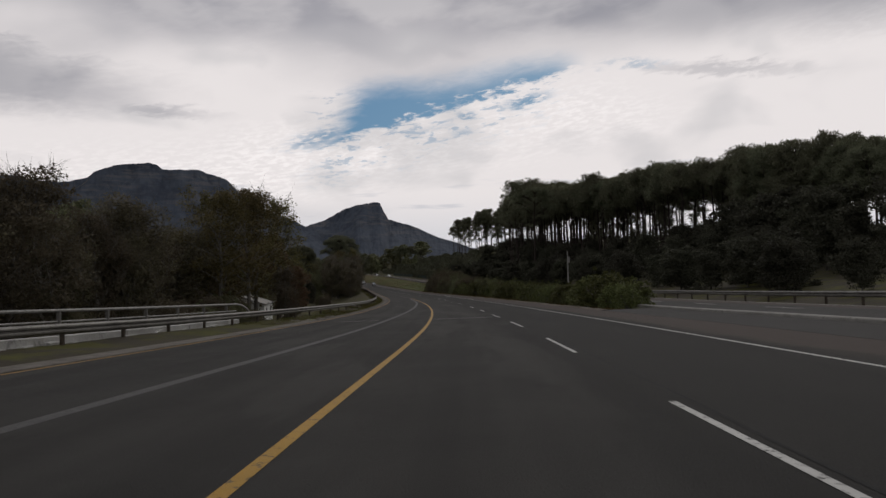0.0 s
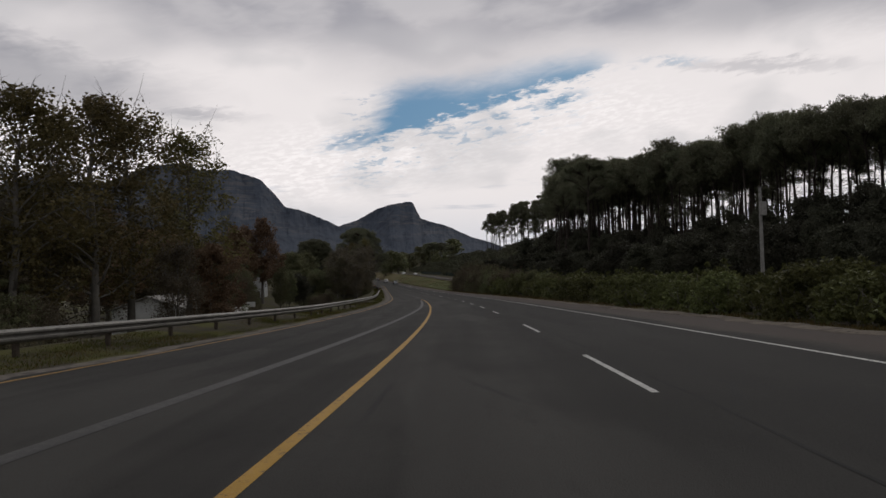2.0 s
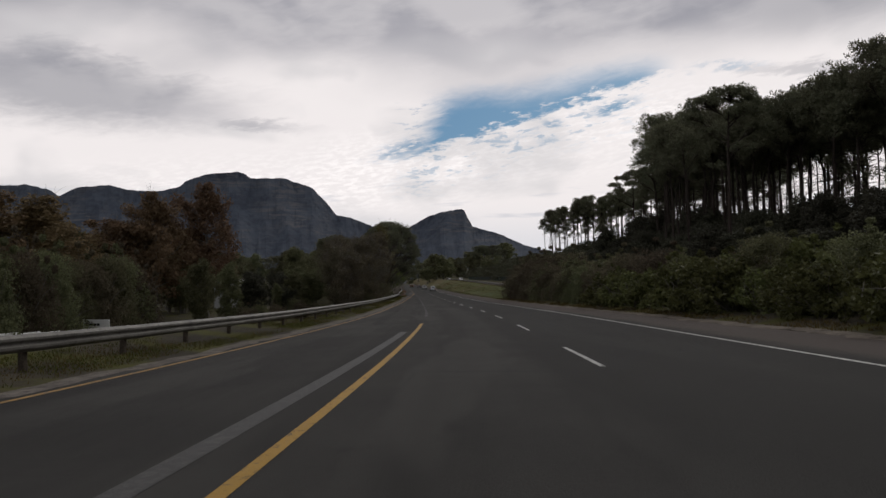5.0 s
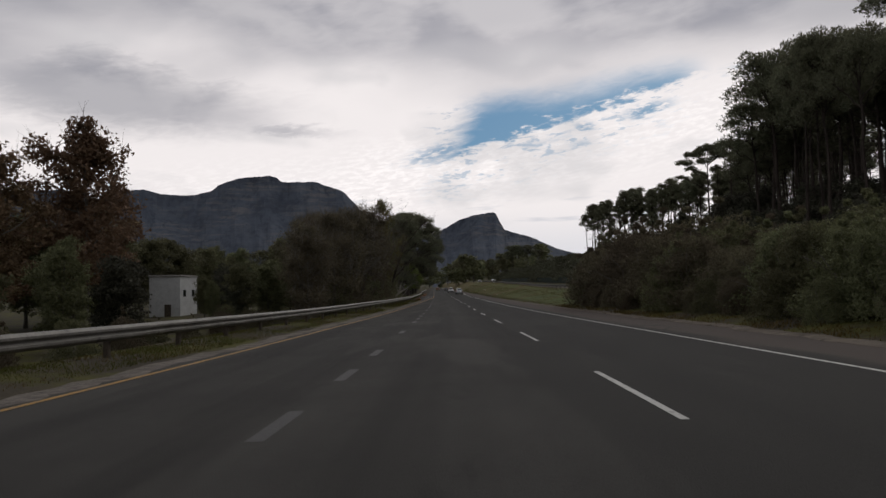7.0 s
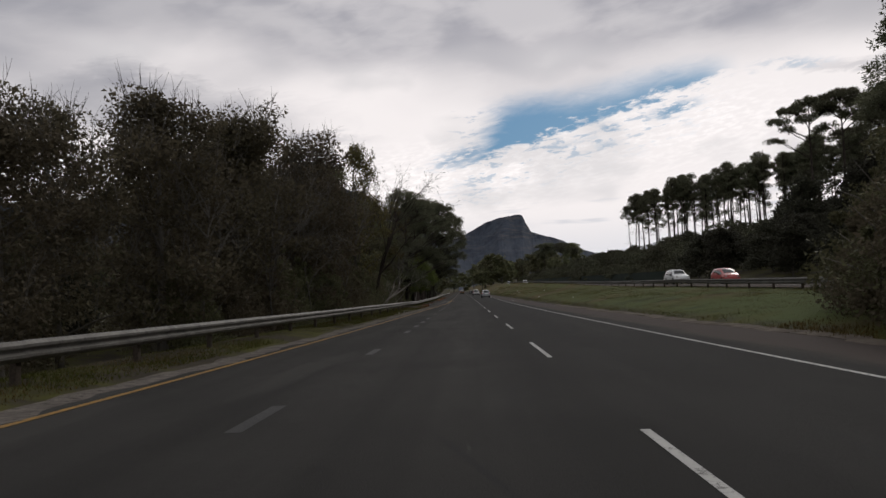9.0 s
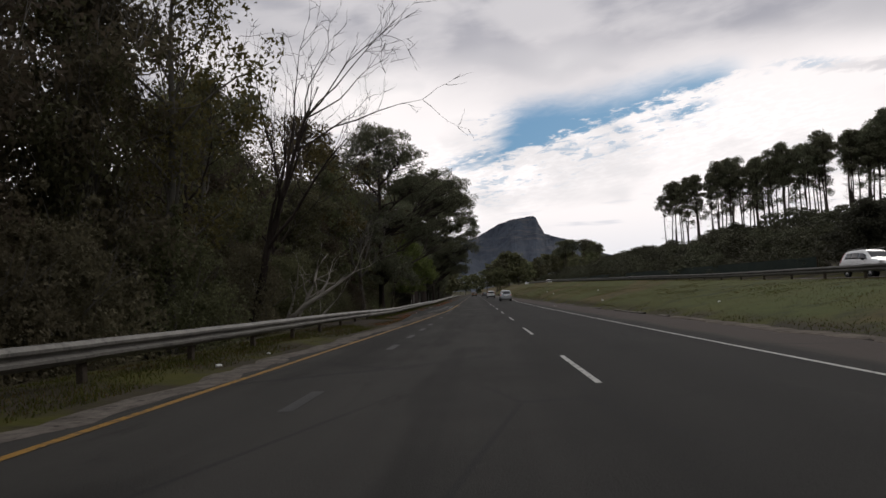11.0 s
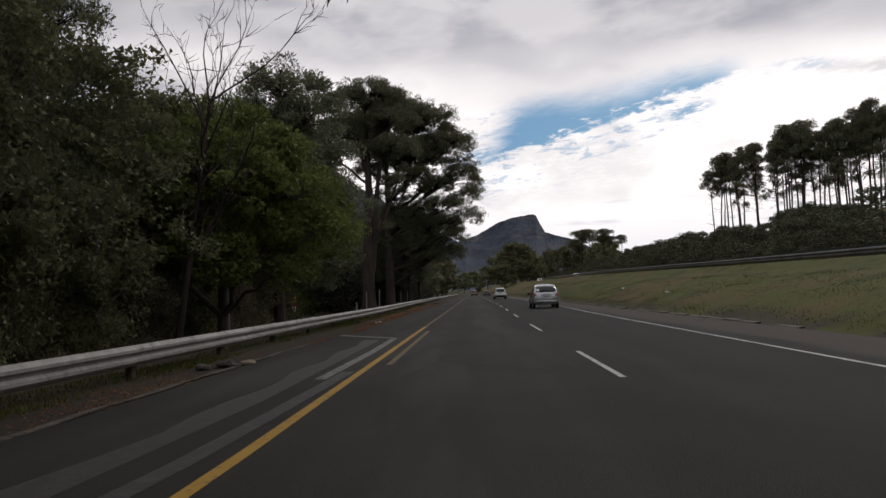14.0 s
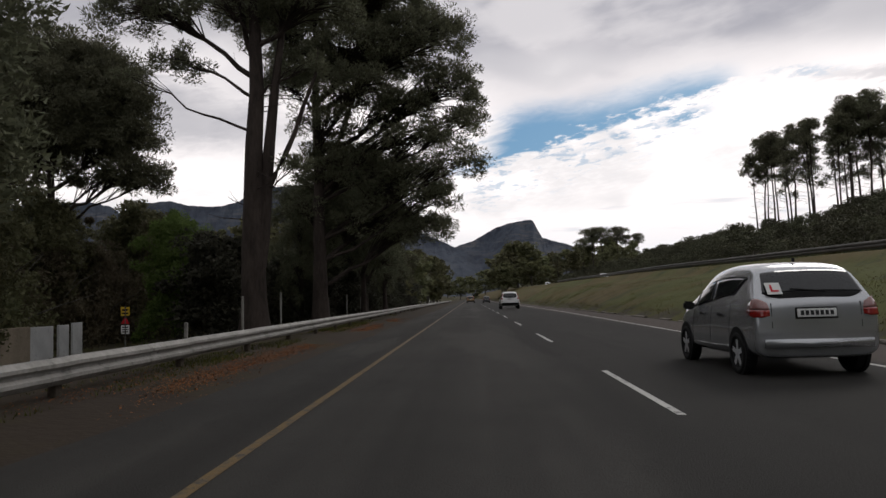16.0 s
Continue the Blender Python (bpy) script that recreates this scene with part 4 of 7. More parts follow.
def tree(name, label, seed, height, trunk_r, bare, spread, n_limbs, rise, clump, per, leaf, leaf_mat, bark_mat, flat=0.55, twigs=0, droop=0.25, fill=0.0, lean=0.03, category="tree", sides=8):
    """A tree of its own: a trunk with limbs and a crown of leaf clumps.
    bare: share of the height without limbs; spread: reach of the limbs; rise: how steeply they leave."""
    rng = np.random.default_rng(seed)
    n = 9
    z = np.linspace(-0.4, height * 0.94, n)
    bend = np.cumsum(rng.normal(size=(n, 2)) * height * lean * 0.35, 0)
    spine = np.column_stack([bend * np.linspace(0, 1, n)[:, None], z])
    radius = trunk_r * (1 - 0.86 * np.linspace(0, 1, n) ** 0.9)
    radius[0] *= 1.45
    wood, tips, sizes = [tube(spine, radius, sides)], [], []
    for k in range(n_limbs):
        f = bare + (0.97 - bare) * ((k + rng.uniform(0.1, 0.9)) / n_limbs)
        at = np.array([np.interp(f * height * 0.94, z, spine[:, i]) for i in range(3)])
        ang = k * 2.399 + rng.uniform(-0.4, 0.4)
        u = (f - bare) / (1 - bare)
        env = (math.sin(math.pi * min(1.0, 0.18 + 0.82 * u)) ** 0.6)
        reach = spread * max(0.22, env) * rng.uniform(0.7, 1.15)
        d = np.array([math.cos(ang), math.sin(ang), rise + 0.7 * u])
        pts, rad = limb(at, d / np.linalg.norm(d), reach, trunk_r * 0.34 * (1 - 0.6 * u), rng, droop)
        wood.append(tube(pts, rad, 5))
        for j in range(2, len(pts)):
            if rng.random() < 0.85:
                tips.append(pts[j] + rng.normal(size=3) * clump * 0.35)
                sizes.append(clump * rng.uniform(0.6, 1.15))
        for _ in range(2):
            j = rng.integers(2, len(pts) - 1)
            dd = pts[j + 1] - pts[j]
            dd = dd / np.linalg.norm(dd) + rng.normal(size=3) * 0.7
            q, rr = limb(pts[j], dd / np.linalg.norm(dd), reach * 0.45, rad[j] * 0.6, rng, droop, 4)
            wood.append(tube(q, rr, 4))
            tips += [q[-1], q[-2]]
            sizes += [clump * rng.uniform(0.5, 1.0)] * 2
    for _ in range(int(fill)):
        ang, u = rng.uniform(0, 6.28), rng.uniform(0, 1)
        rr = spread * 0.75 * math.sqrt(rng.random()) * math.sin(math.pi * (0.12 + 0.8 * u)) ** 0.7
        zz = height * (bare * 0.8 + (1 - bare * 0.8) * u * 0.95)
        tips.append(np.array([math.cos(ang) * rr, math.sin(ang) * rr, zz]))
        sizes.append(clump * rng.uniform(0.7, 1.2))
    for _ in range(twigs):
        j = rng.integers(0, len(tips))
        d = np.array([rng.normal() * 0.4, rng.normal() * 0.4, 1.0])
        q, rr = limb(tips[j], d / np.linalg.norm(d), height * rng.uniform(0.08, 0.18), 0.020, rng, 0.3, 4, 0.12)
        wood.append(tube(q, rr, 3))
        for i in (1, 2):
            e = d + rng.normal(size=3) * 0.55
            q2, r2 = limb(q[i], e / np.linalg.norm(e), height * rng.uniform(0.04, 0.09), 0.013, rng, 0.3, 3, 0.12)
            wood.append(tube(q2, r2, 3))
    tips.append(spine[-1])
    sizes.append(clump)
    tips, sizes = np.array(tips), np.array(sizes)
    tips[:, 2] = np.maximum(tips[:, 2], 0.25 * clump)
    rad = np.column_stack([sizes, sizes, sizes * flat])
    root = thing(name, label, category)
    v, f = join(wood)
    part("trunk", mesh_of("trunk", v, f, bark_mat, smooth_faces=True), root)
    v, f = leaves(tips, rad, per, leaf, rng)
    part("crown", mesh_of("crown", v, f, leaf_mat), root)
    return root


def bush(name, label, seed, height, width, n, per, leaf, leaf_mat, bark_mat, twigs=0):
    """A dense shrub: many stems from the ground, leaf clumps over the whole outline."""
    rng = np.random.default_rng(seed)
    wood, tips, sizes = [], [], []
    for k in range(9):
        ang = k * 2.4
        d = np.array([math.cos(ang) * 0.7, math.sin(ang) * 0.7, 1.0])
        pts, rad = limb((rng.normal() * 0.15, rng.normal() * 0.15, -0.15), d / np.linalg.norm(d), height * 0.9, 0.05, rng, 0.1, 5)
        wood.append(tube(pts, rad, 4))
    for k in range(n):
        ang, u = rng.uniform(0, 6.28), rng.random()
        rr = width * 0.5 * math.sqrt(rng.random()) * (1 - 0.55 * u * u)
        zz = height * (0.06 + 0.86 * u * (1 - 0.35 * (rr / (width * 0.5)) ** 2))
        tips.append((math.cos(ang) * rr, math.sin(ang) * rr, zz))
        sizes.append(height * rng.uniform(0.10, 0.2))
    for _ in range(twigs):
        j = rng.integers(0, n)
        q, rr = limb(tips[j], (rng.normal() * 0.3, rng.normal() * 0.3, 1.0), height * rng.uniform(0.15, 0.3), 0.016, rng, 0.1, 4, 0.12)
        wood.append(tube(q, rr, 3))
        tips.append(q[-1])
        sizes.append(height * 0.05)
    root = thing(name, label, "bush")
    v, f = join(wood)
    part("woody_base", mesh_of("woody_base", v, f, bark_mat), root)
    s = np.array(sizes)
    v, f = leaves(tips, np.column_stack([s, s, s * 0.8]), per, leaf, rng)
    part("crown", mesh_of("crown", v, f, leaf_mat), root)
    return root


def sprays(centres, radii, per, size, rng, slim=0.3, up=0.35):
    """Needle tufts: slim blades that point outwards and a little up from the heart of each puff."""
    c = np.repeat(np.asarray(centres, float), per, 0)
    r = np.repeat(np.asarray(radii, float), per, 0)
    n = len(c)
    v = rng.normal(size=(n, 3))
    v /= np.linalg.norm(v, axis=1, keepdims=True)
    p = c + v * r * rng.uniform(0.15, 1.0, (n, 1)) ** 0.55
    a = v + rng.normal(size=(n, 3)) * 0.45 + np.array([0, 0, up])
    a /= np.linalg.norm(a, axis=1, keepdims=True)
    b = np.cross(a, rng.normal(size=(n, 3)))
    b /= np.linalg.norm(b, axis=1, keepdims=True) + 1e-9
    k = size * rng.uniform(0.6, 1.4, (n, 1))
    tri = np.stack([p + b * k * slim, p - b * k * slim, p + a * k * 1.5], 1).reshape(-1, 3)
    return tri, np.arange(3 * n).reshape(-1, 3)


def lobed_tree(name, label, seed, height, trunk_r, lobes, puff, per, leaf, leaf_mat, bark_mat, needles=True, lean=0.012, dense=1.0, stubs=0, sides=9, flat=0.7, forks=(), category="tree", droop=0.0, top=0.97, swell=1.0):
    """A tree whose crown is a set of rounded masses; each lobe is (right, forward, height, radius, half depth, density)
    on a limb of its own that forks into a twig for every puff of leaves. forks: (right, forward, from, to, girth) second stems."""
    rng = np.random.default_rng(seed)
    n = 10
    z = np.linspace(-0.5, height * top, n)
    bend = np.cumsum(rng.normal(size=(n, 2)) * height * lean * 0.5, 0)
    spine = np.column_stack([bend * np.linspace(0, 1, n)[:, None], z])
    girth = trunk_r * (1 - 0.82 * np.linspace(0, 1, n) ** 1.1)
    girth[0] *= 1.5
    girth[1] *= 1.06
    wood, tips, sizes = [tube(spine, girth, sides)], [], []
    on_stem = lambda h: np.array([np.interp(h, z, spine[:, i]) for i in range(3)])
    for fx, fy, z0, z1, g in forks:
        a = on_stem(z0)
        u = np.linspace(0, 1, 7)[:, None]
        q = a + np.array([fx, fy, 0]) * u ** 0.75 + np.array([0, 0, z1 - z0]) * u + rng.normal(size=(7, 3)) * 0.12 * u
        wood.append(tube(q, g * (1 - 0.75 * u[:, 0]), 8))
    for x, y, h, r, hz, thick in lobes:
        r, hz = r * swell, hz * swell
        c = np.array([x, y, h]) + np.append(on_stem(h)[:2], 0) * 0.6
        out = math.hypot(x, y)
        a = on_stem(max(height * 0.10, h - 0.5 * hz - 0.38 * out - rng.uniform(0.2, 0.8)))
        u = np.linspace(0, 1, 8)[:, None]
        q = a + (c - a) * u + np.array([0, 0, 0.10 * out]) * np.sin(u * math.pi * 0.9) * rng.uniform(-0.6, 1.0) + rng.normal(size=(8, 3)) * 0.10 * np.sin(u * math.pi)
        g0 = min(trunk_r * 0.5, 0.03 + 0.026 * r * math.sqrt(1 + out * 0.4))
        wood.append(tube(q, g0 * (1 - 0.72 * u[:, 0]), 6))
        count = max(3, int(dense * thick * (r * r + 2 * r * hz) * 1.05 / puff ** 2))
        v = rng.normal(size=(count, 3))
        v /= np.linalg.norm(v, axis=1, keepdims=True)
        v[:, 2] = np.where(v[:, 2] < -0.55, v[:, 2] * -0.6, v[:, 2])
        p = c + v * np.array([r, r, hz]) * rng.uniform(0.35, 1.0, (count, 1)) ** 0.5
        p[:, 2] -= droop * np.hypot(p[:, 0] - c[0], p[:, 1] - c[1])
        for k in range(count):
            j = int(rng.integers(3, 8))
            w = np.linspace(0, 1, 4)[:, None]
            t = q[j] + (p[k] - q[j]) * w + rng.normal(size=(4, 3)) * 0.08 * np.sin(w * math.pi) + np.array([0, 0, 0.12 * np.linalg.norm(p[k] - q[j])]) * np.sin(w * math.pi)
            wood.append(tube(t, np.linspace(max(0.018, g0 * 0.3), 0.01, 4), 3))
        tips.append(p)
        sizes.append(puff * rng.uniform(0.55, 1.2, count))
    for _ in range(stubs):
        h, ang = height * rng.uniform(0.22, 0.72), rng.uniform(0, 6.28)
        q, rr = limb(on_stem(h), np.array([math.cos(ang), math.sin(ang), rng.uniform(-0.1, 0.5)]), rng.uniform(0.5, 2.6), 0.04, rng, 0.15, 4)
        wood.append(tube(q, rr, 4))
        q2, r2 = limb(q[2], np.array([math.cos(ang + 0.7), math.sin(ang + 0.7), 0.3]), rng.uniform(0.3, 1.2), 0.022, rng, 0.1, 3)
        wood.append(tube(q2, r2, 3))
    tips, sizes = np.concatenate(tips), np.concatenate(sizes)
    tips[:, 2] = np.maximum(tips[:, 2], 0.3)
    rad = np.column_stack([sizes, sizes, sizes * flat])
    root = thing(name, label, category)
    v, f = join(wood)
    part("trunk", mesh_of("trunk", v, f, bark_mat, smooth_faces=True), root)
    v, f = sprays(tips, rad, per, leaf, rng) if needles else leaves(tips, rad, per, leaf, rng)
    part("crown", mesh_of("crown", v, f, leaf_mat), root)
    return root


def crown_lobes(seed, height, bare, spread, n, dome=0.5, deep=0.11):
    """Lobes of a free-standing crown: a ring or two round the stem and one on top."""
    g = np.random.default_rng(seed)
    out = [(0.0, 0.0, height * 0.955 - spread * 0.16, spread * 0.5, height * deep * 0.62, 1.0)]
    for k in range(n):
        u = (k + g.uniform(0.2, 0.8)) / n
        ang = k * 2.399 + g.uniform(-0.5, 0.5)
        reach = spread * g.uniform(0.35, 0.75) * (1 - dome * max(0.0, u - 0.45))
        h = height * (bare + (0.93 - bare) * u)
        r = spread * g.uniform(0.32, 0.5)
        out.append((reach * math.cos(ang), reach * math.sin(ang), h, r, height * deep * g.uniform(0.45, 0.8), g.uniform(0.7, 1.1)))
    return out


def set_tree(root, s, d, height=None, made=None, spin=0.0, sink=0.1, wide=1.0):
    """Stands a tree of its own shape at the roadside, its right towards the right of the road."""
    f = 1.0 if height is None else height / made
    root.matrix_basis = Matrix.Translation(place(s, d, sink)) @ pose(0, 0, 0, 0, 0, turn_at(s) + spin) @ Matrix.Diagonal((f * wide, f * wide, f, 1))
    return root


class Nursery:
    """One grown plant of each kind; set() puts it or a copy at a place, scaled to a height."""

    def __init__(self, models, heights, group):
        self.models, self.heights, self.group, self.used = models, heights, group, [False] * len(models)

    def set(self, k, s, d, height, spin, wide=1.0, sink=0.05, ground=None):
        k %= len(self.models)
        p = place(s, d, sink) if ground is None else world_at(s, d, ground)
        f = height / self.heights[k]
        m = Matrix.Translation(p) @ pose(0, 0, 0, 0, 0, spin) @ Matrix.Diagonal((f * wide, f * wide, f, 1))
        ob = self.models[k]
        if self.used[k]:
            ob = copy_thing(ob, Matrix.Identity(4))
        self.used[k] = True
        ob.matrix_basis = m
        return tagged(ob, group=self.group)


rng = np.random.default_rng(11)
PINES = Nursery([lobed_tree("pine_tree", "tall dark pine with a bare trunk and flat crown", 20 + k, 24, 0.27, crown_lobes(20 + k, 24, (0.68, 0.75, 0.66, 0.72, 0.77)[k], (4.4, 4.0, 4.8, 3.7, 4.6)[k], (8, 7, 9, 7, 6)[k]), 0.95, 74, 0.21, MAT["needles"], MAT["bark_pine"], stubs=44, lean=0.02, dense=1.45, swell=1.12) for k in range(5)], [24] * 5, "pines of the plantation")
DENSE = Nursery([lobed_tree("pine_tree", "dark pine with a deep crown among its neighbours", 220 + k, 20, 0.26, crown_lobes(220 + k, 20, (0.46, 0.54, 0.60)[k], 4.6, 10, deep=0.14), 0.95, 74, 0.21, MAT["needles"], MAT["bark_pine"], stubs=16, lean=0.02, dense=1.4, swell=1.12) for k in range(3)], [20] * 3, "pines of the plantation")
SHORE = Nursery([lobed_tree("pine_tree", "slender pine with ragged branches down its trunk", 40 + k, 24, 0.22, crown_lobes(40 + k, 24, (0.34, 0.50, 0.62, 0.70)[k], (2.5, 2.9, 3.3, 3.6)[k], (12, 9, 7, 6)[k], dome=0.3, deep=0.07), 0.75, 40, 0.26, MAT["needles"], MAT["bark_pine"], stubs=30, dense=1.5, lean=0.02, swell=1.1) for k in range(4)], [24] * 4, "pines of the plantation")
BROAD = Nursery([tree("leafy_tree", "dense dark-leaved tree behind the guard rail", 60 + k, 13, 0.26, 0.16, 4.6, 22, 0.55, 1.25, 84, 0.19, MAT["leaf_dark"], MAT["bark_grey"], 0.75, fill=26, twigs=(0, 0, 16)[k]) for k in range(3)], [13] * 3, "trees along the left verge")
WOODS = Nursery([tree("distant_tree", "distant dark rounded tree", 260 + k, 13, 0.26, 0.16, 4.6, 13, 0.55, 1.5, 12, 0.62, MAT["leaf_dark"], MAT["bark_grey"], 0.75, fill=16) for k in range(3)], [13] * 3, "distant trees")
NEAR = Nursery([tree("leafy_tree", "tall dark tree whose fine leaves overhang the guard rail", 160 + k, 15, 0.26, 0.14, 4.8, 26, 0.5, 1.0, 60, 0.14, MAT["leaf_dark"], MAT[("bark_grey", "bark_pale")[k]], 0.7, fill=34, twigs=40) for k in range(2)], [15] * 2, "trees along the left verge")
THICK = Nursery([tree("leafy_tree", "tangled brownish tree with bare twigs on top", 70 + k, 11, 0.2, 0.14, 4.2, 20, 0.6, 1.05, 84, 0.10, MAT["leaf_brown"], MAT["bark_grey"], 0.75, fill=24, twigs=220) for k in range(2)], [11] * 2, "trees along the left verge")
RUST = Nursery([tree("autumn_tree", "plane tree with thin rust-brown autumn leaves", 80 + k, 15, 0.28, 0.24, 4.8, 20, 0.6, 1.1, 75, 0.19, MAT["leaf_rust"], MAT["bark_grey"], 0.8, fill=10, twigs=40) for k in range(2)], [15] * 2, "autumn trees below the road")
DRY = Nursery([tree("autumn_tree", "tall thin-leaved tree with yellowing crown", 90 + k, 16, 0.24, 0.22, 4.6, 22, 0.75, 0.95, 44, 0.125, MAT["leaf_dry"], MAT["bark_grey"], 0.9, fill=0, twigs=14) for k in range(2)], [16] * 2, "autumn trees below the road")
GREEN = Nursery([tree("leafy_tree", "bright green drooping tree beside the guard rail", 100, 12, 0.24, 0.14, 5.2, 26, 0.45, 1.15, 190, 0.13, MAT["leaf_green"], MAT["bark_grey"], 0.8, fill=30, droop=-0.5)], [12], "trees along the left verge")
OLD = Nursery([lobed_tree("old_pine_tree", "broad old pine with a dark rounded crown", 110 + k, 20, 0.42, crown_lobes(110 + k, 20, (0.30, 0.22)[k], (5.6, 5.0)[k], 13, deep=0.15), 0.85, 120, 0.15, MAT["needles"], MAT["bark_pine"], stubs=14, lean=0.015, dense=1.5, swell=1.2) for k in range(2)], [20] * 2, "old pines by the gate")
BUSH = Nursery([bush("median_bush", "rounded grey-green roadside shrub on the median", 120 + k, 2.4, 3.6, 60, 60, 0.10, MAT["leaf_bush"], MAT["bark_grey"], (10, 4, 24)[k]) for k in range(3)], [2.4] * 3, "shrubs on the median")
SCRUB = Nursery([bush("dark_shrub", "tall dark thicket shrub at the roadside", 130 + k, 5.0, 6.0, 80, 190, 0.082, MAT[("leaf_dark", "leaf_brown")[k]], MAT["bark_grey"], 16) for k in range(2)], [5.0] * 2, "thicket")
UNDER = Nursery([tree("understorey_tree", "understorey tree with leaves coloured dark for the shade of the pines", 360 + k, 8, 0.14, 0.1, 3.4, 16, 0.5, 1.2, 84, 0.18, MAT["leaf_shaded"], MAT["bark_grey"], 0.8, fill=14) for k in range(3)], [8] * 3, "growth under the pines")
LOW = Nursery([bush("hill_shrub", "dull green shrub on the hillside", 140 + k, 5.0, 7.0, 44, 90, 0.16, MAT["leaf_hill"], MAT["bark_grey"]) for k in range(2)], [5.0] * 2, "hillside shrubs")


def spread_row(nursery, s0, s1, step, d, height, jitter=1.0, vary=0.2, wide=1.0, sink=0.1):
    """A loose row of plants; d and height are functions of s or numbers."""
    rng = np.random.default_rng(int(s0 * 31 + s1 * 17 + step * 101 + nursery.heights[0] * 7))
    s = s0
    while s < s1:
        ss = s + rng.uniform(-0.3, 0.3) * step
        dd = (d(ss) if callable(d) else d) + rng.uniform(-jitter, jitter)
        hh = (height(ss) if callable(height) else height) * rng.uniform(1 - vary, 1 + vary)
        nursery.set(int(rng.integers(0, 99)), ss, dd, hh, rng.uniform(0, 360), wide * rng.uniform(0.85, 1.2), sink)
        s += step * rng.uniform(0.75, 1.25)


# pines on the rise beyond the opposite carriageway
TOPS = knots((60, 15.5), (90, 19.5), (102, 22.2), (120, 24.2), (140, 26.4), (168, 28.6), (195, 30.6), (215, 31.5), (240, 33.5), (252, 35.5), (260, 38.5), (267, 38.5), (271, 35.0), (277, 31.5), (285, 30.4), (300, 30.4), (322, 31.5), (332, 30.0))
pine_tall = lambda d, less: (lambda s: TOPS(s) - less - ground_height(s, d))
spread_row(DENSE, 56, 122, 4.2, 54, pine_tall(54, 0.6), 1.6, 0.05)
spread_row(PINES, 122, 279, 4.4, 54, pine_tall(54, 0.4), 1.8, 0.06)
spread_row(DENSE, 60, 124, 5.2, 62, pine_tall(62, 0.0), 2.0, 0.06)
spread_row(PINES, 120, 292, 4.8, 60, pine_tall(60, 0.6), 1.8, 0.07)
spread_row(PINES, 118, 300, 5.2, 66, pine_tall(66, 1.2), 2.0, 0.08)
spread_row(PINES, 122, 270, 6.0, 73, pine_tall(73, 2.0), 2.0, 0.08)
spread_row(SHORE, 130, 262, 8.5, 57, pine_tall(57, 2.5), 1.6, 0.1)
spread_row(SHORE, 120, 262, 9.0, 70, pine_tall(70, 3.0), 1.6, 0.1)
spread_row(SHORE, 132, 225, 11.0, 63, pine_tall(63, 2.8), 1.6, 0.1)
spread_row(DENSE, 62, 122, 5.2, 69, pine_tall(69, 0.6), 2.0, 0.08)
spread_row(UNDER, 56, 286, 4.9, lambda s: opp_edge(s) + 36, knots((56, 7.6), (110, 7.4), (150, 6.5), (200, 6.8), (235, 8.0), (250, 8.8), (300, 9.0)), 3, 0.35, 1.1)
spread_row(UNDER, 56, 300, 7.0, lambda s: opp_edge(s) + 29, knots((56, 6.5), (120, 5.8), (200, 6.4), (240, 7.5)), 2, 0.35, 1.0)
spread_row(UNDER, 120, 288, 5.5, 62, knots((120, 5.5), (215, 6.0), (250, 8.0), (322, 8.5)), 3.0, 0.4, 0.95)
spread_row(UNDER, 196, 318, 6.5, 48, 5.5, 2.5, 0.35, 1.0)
# three tall ones that stand forward of the rest, and an umbrella pine at the end of the rows
for k, s, d, h in ((0, 229, 38.5, 27.0), (2, 222, 37, 25.6), (1, 215, 37.0, 22.5), (3, 232, 42, 25.0)):
    PINES.set(k, s, d, h, s * 7.0, 0.8)
set_tree(lobed_tree("pine_tree", "umbrella pine with an open layered crown and a long low branch", 551, 28.0, 0.34, [
    (0.4, 0, 26.6, 3.0, 1.0, 1), (-3.2, 0.5, 25.2, 2.4, 0.9, 1), (-6.0, 0, 23.0, 1.9, 0.7, 0.9), (3.0, -0.5, 25.0, 2.4, 1.0, 1), (-1.4, -1, 23.4, 2.0, 0.7, 0.7), (-4.2, 0, 21.4, 1.5, 0.5, 0.6), (-6.9, 0, 19.5, 1.3, 0.45, 0.8), (-5.0, 0, 19.2, 0.9, 0.3, 0.5), (2.6, 1, 21.6, 1.6, 0.6, 0.6)],
    0.6, 60, 0.21, MAT["needles"], MAT["bark_pine"], stubs=30, dense=1.5, swell=1.1), 327.0, 64.5)
set_tree(lobed_tree("pine_tree", "umbrella pine with a wide crown in thin layers", 553, 27.6, 0.34, [
    (0, 0, 26.2, 3.2, 1.1, 1), (3.6, 0, 25.2, 2.8, 1.2, 1), (-3.0, 0, 24.4, 2.2, 0.9, 0.9), (5.2, 0.5, 22.8, 2.2, 0.9, 0.9), (1.4, -1, 22.6, 2.2, 0.9, 0.8), (-2.4, 1, 21.0, 1.6, 0.6, 0.6), (3.0, 0, 20.0, 1.7, 0.6, 0.7), (5.6, 0, 19.0, 1.4, 0.6, 0.7), (-1.6, 0, 18.2, 1.1, 0.4, 0.5)],
    0.62, 62, 0.21, MAT["needles"], MAT["bark_pine"], stubs=40, dense=1.5, swell=1.1), 323.0, 68.5)
PINES.set(1, 314.0, 70.5, 25.5, 200, 1.1)
PINES.set(4, 305.0, 68.0, 26.0, 60, 1.15)
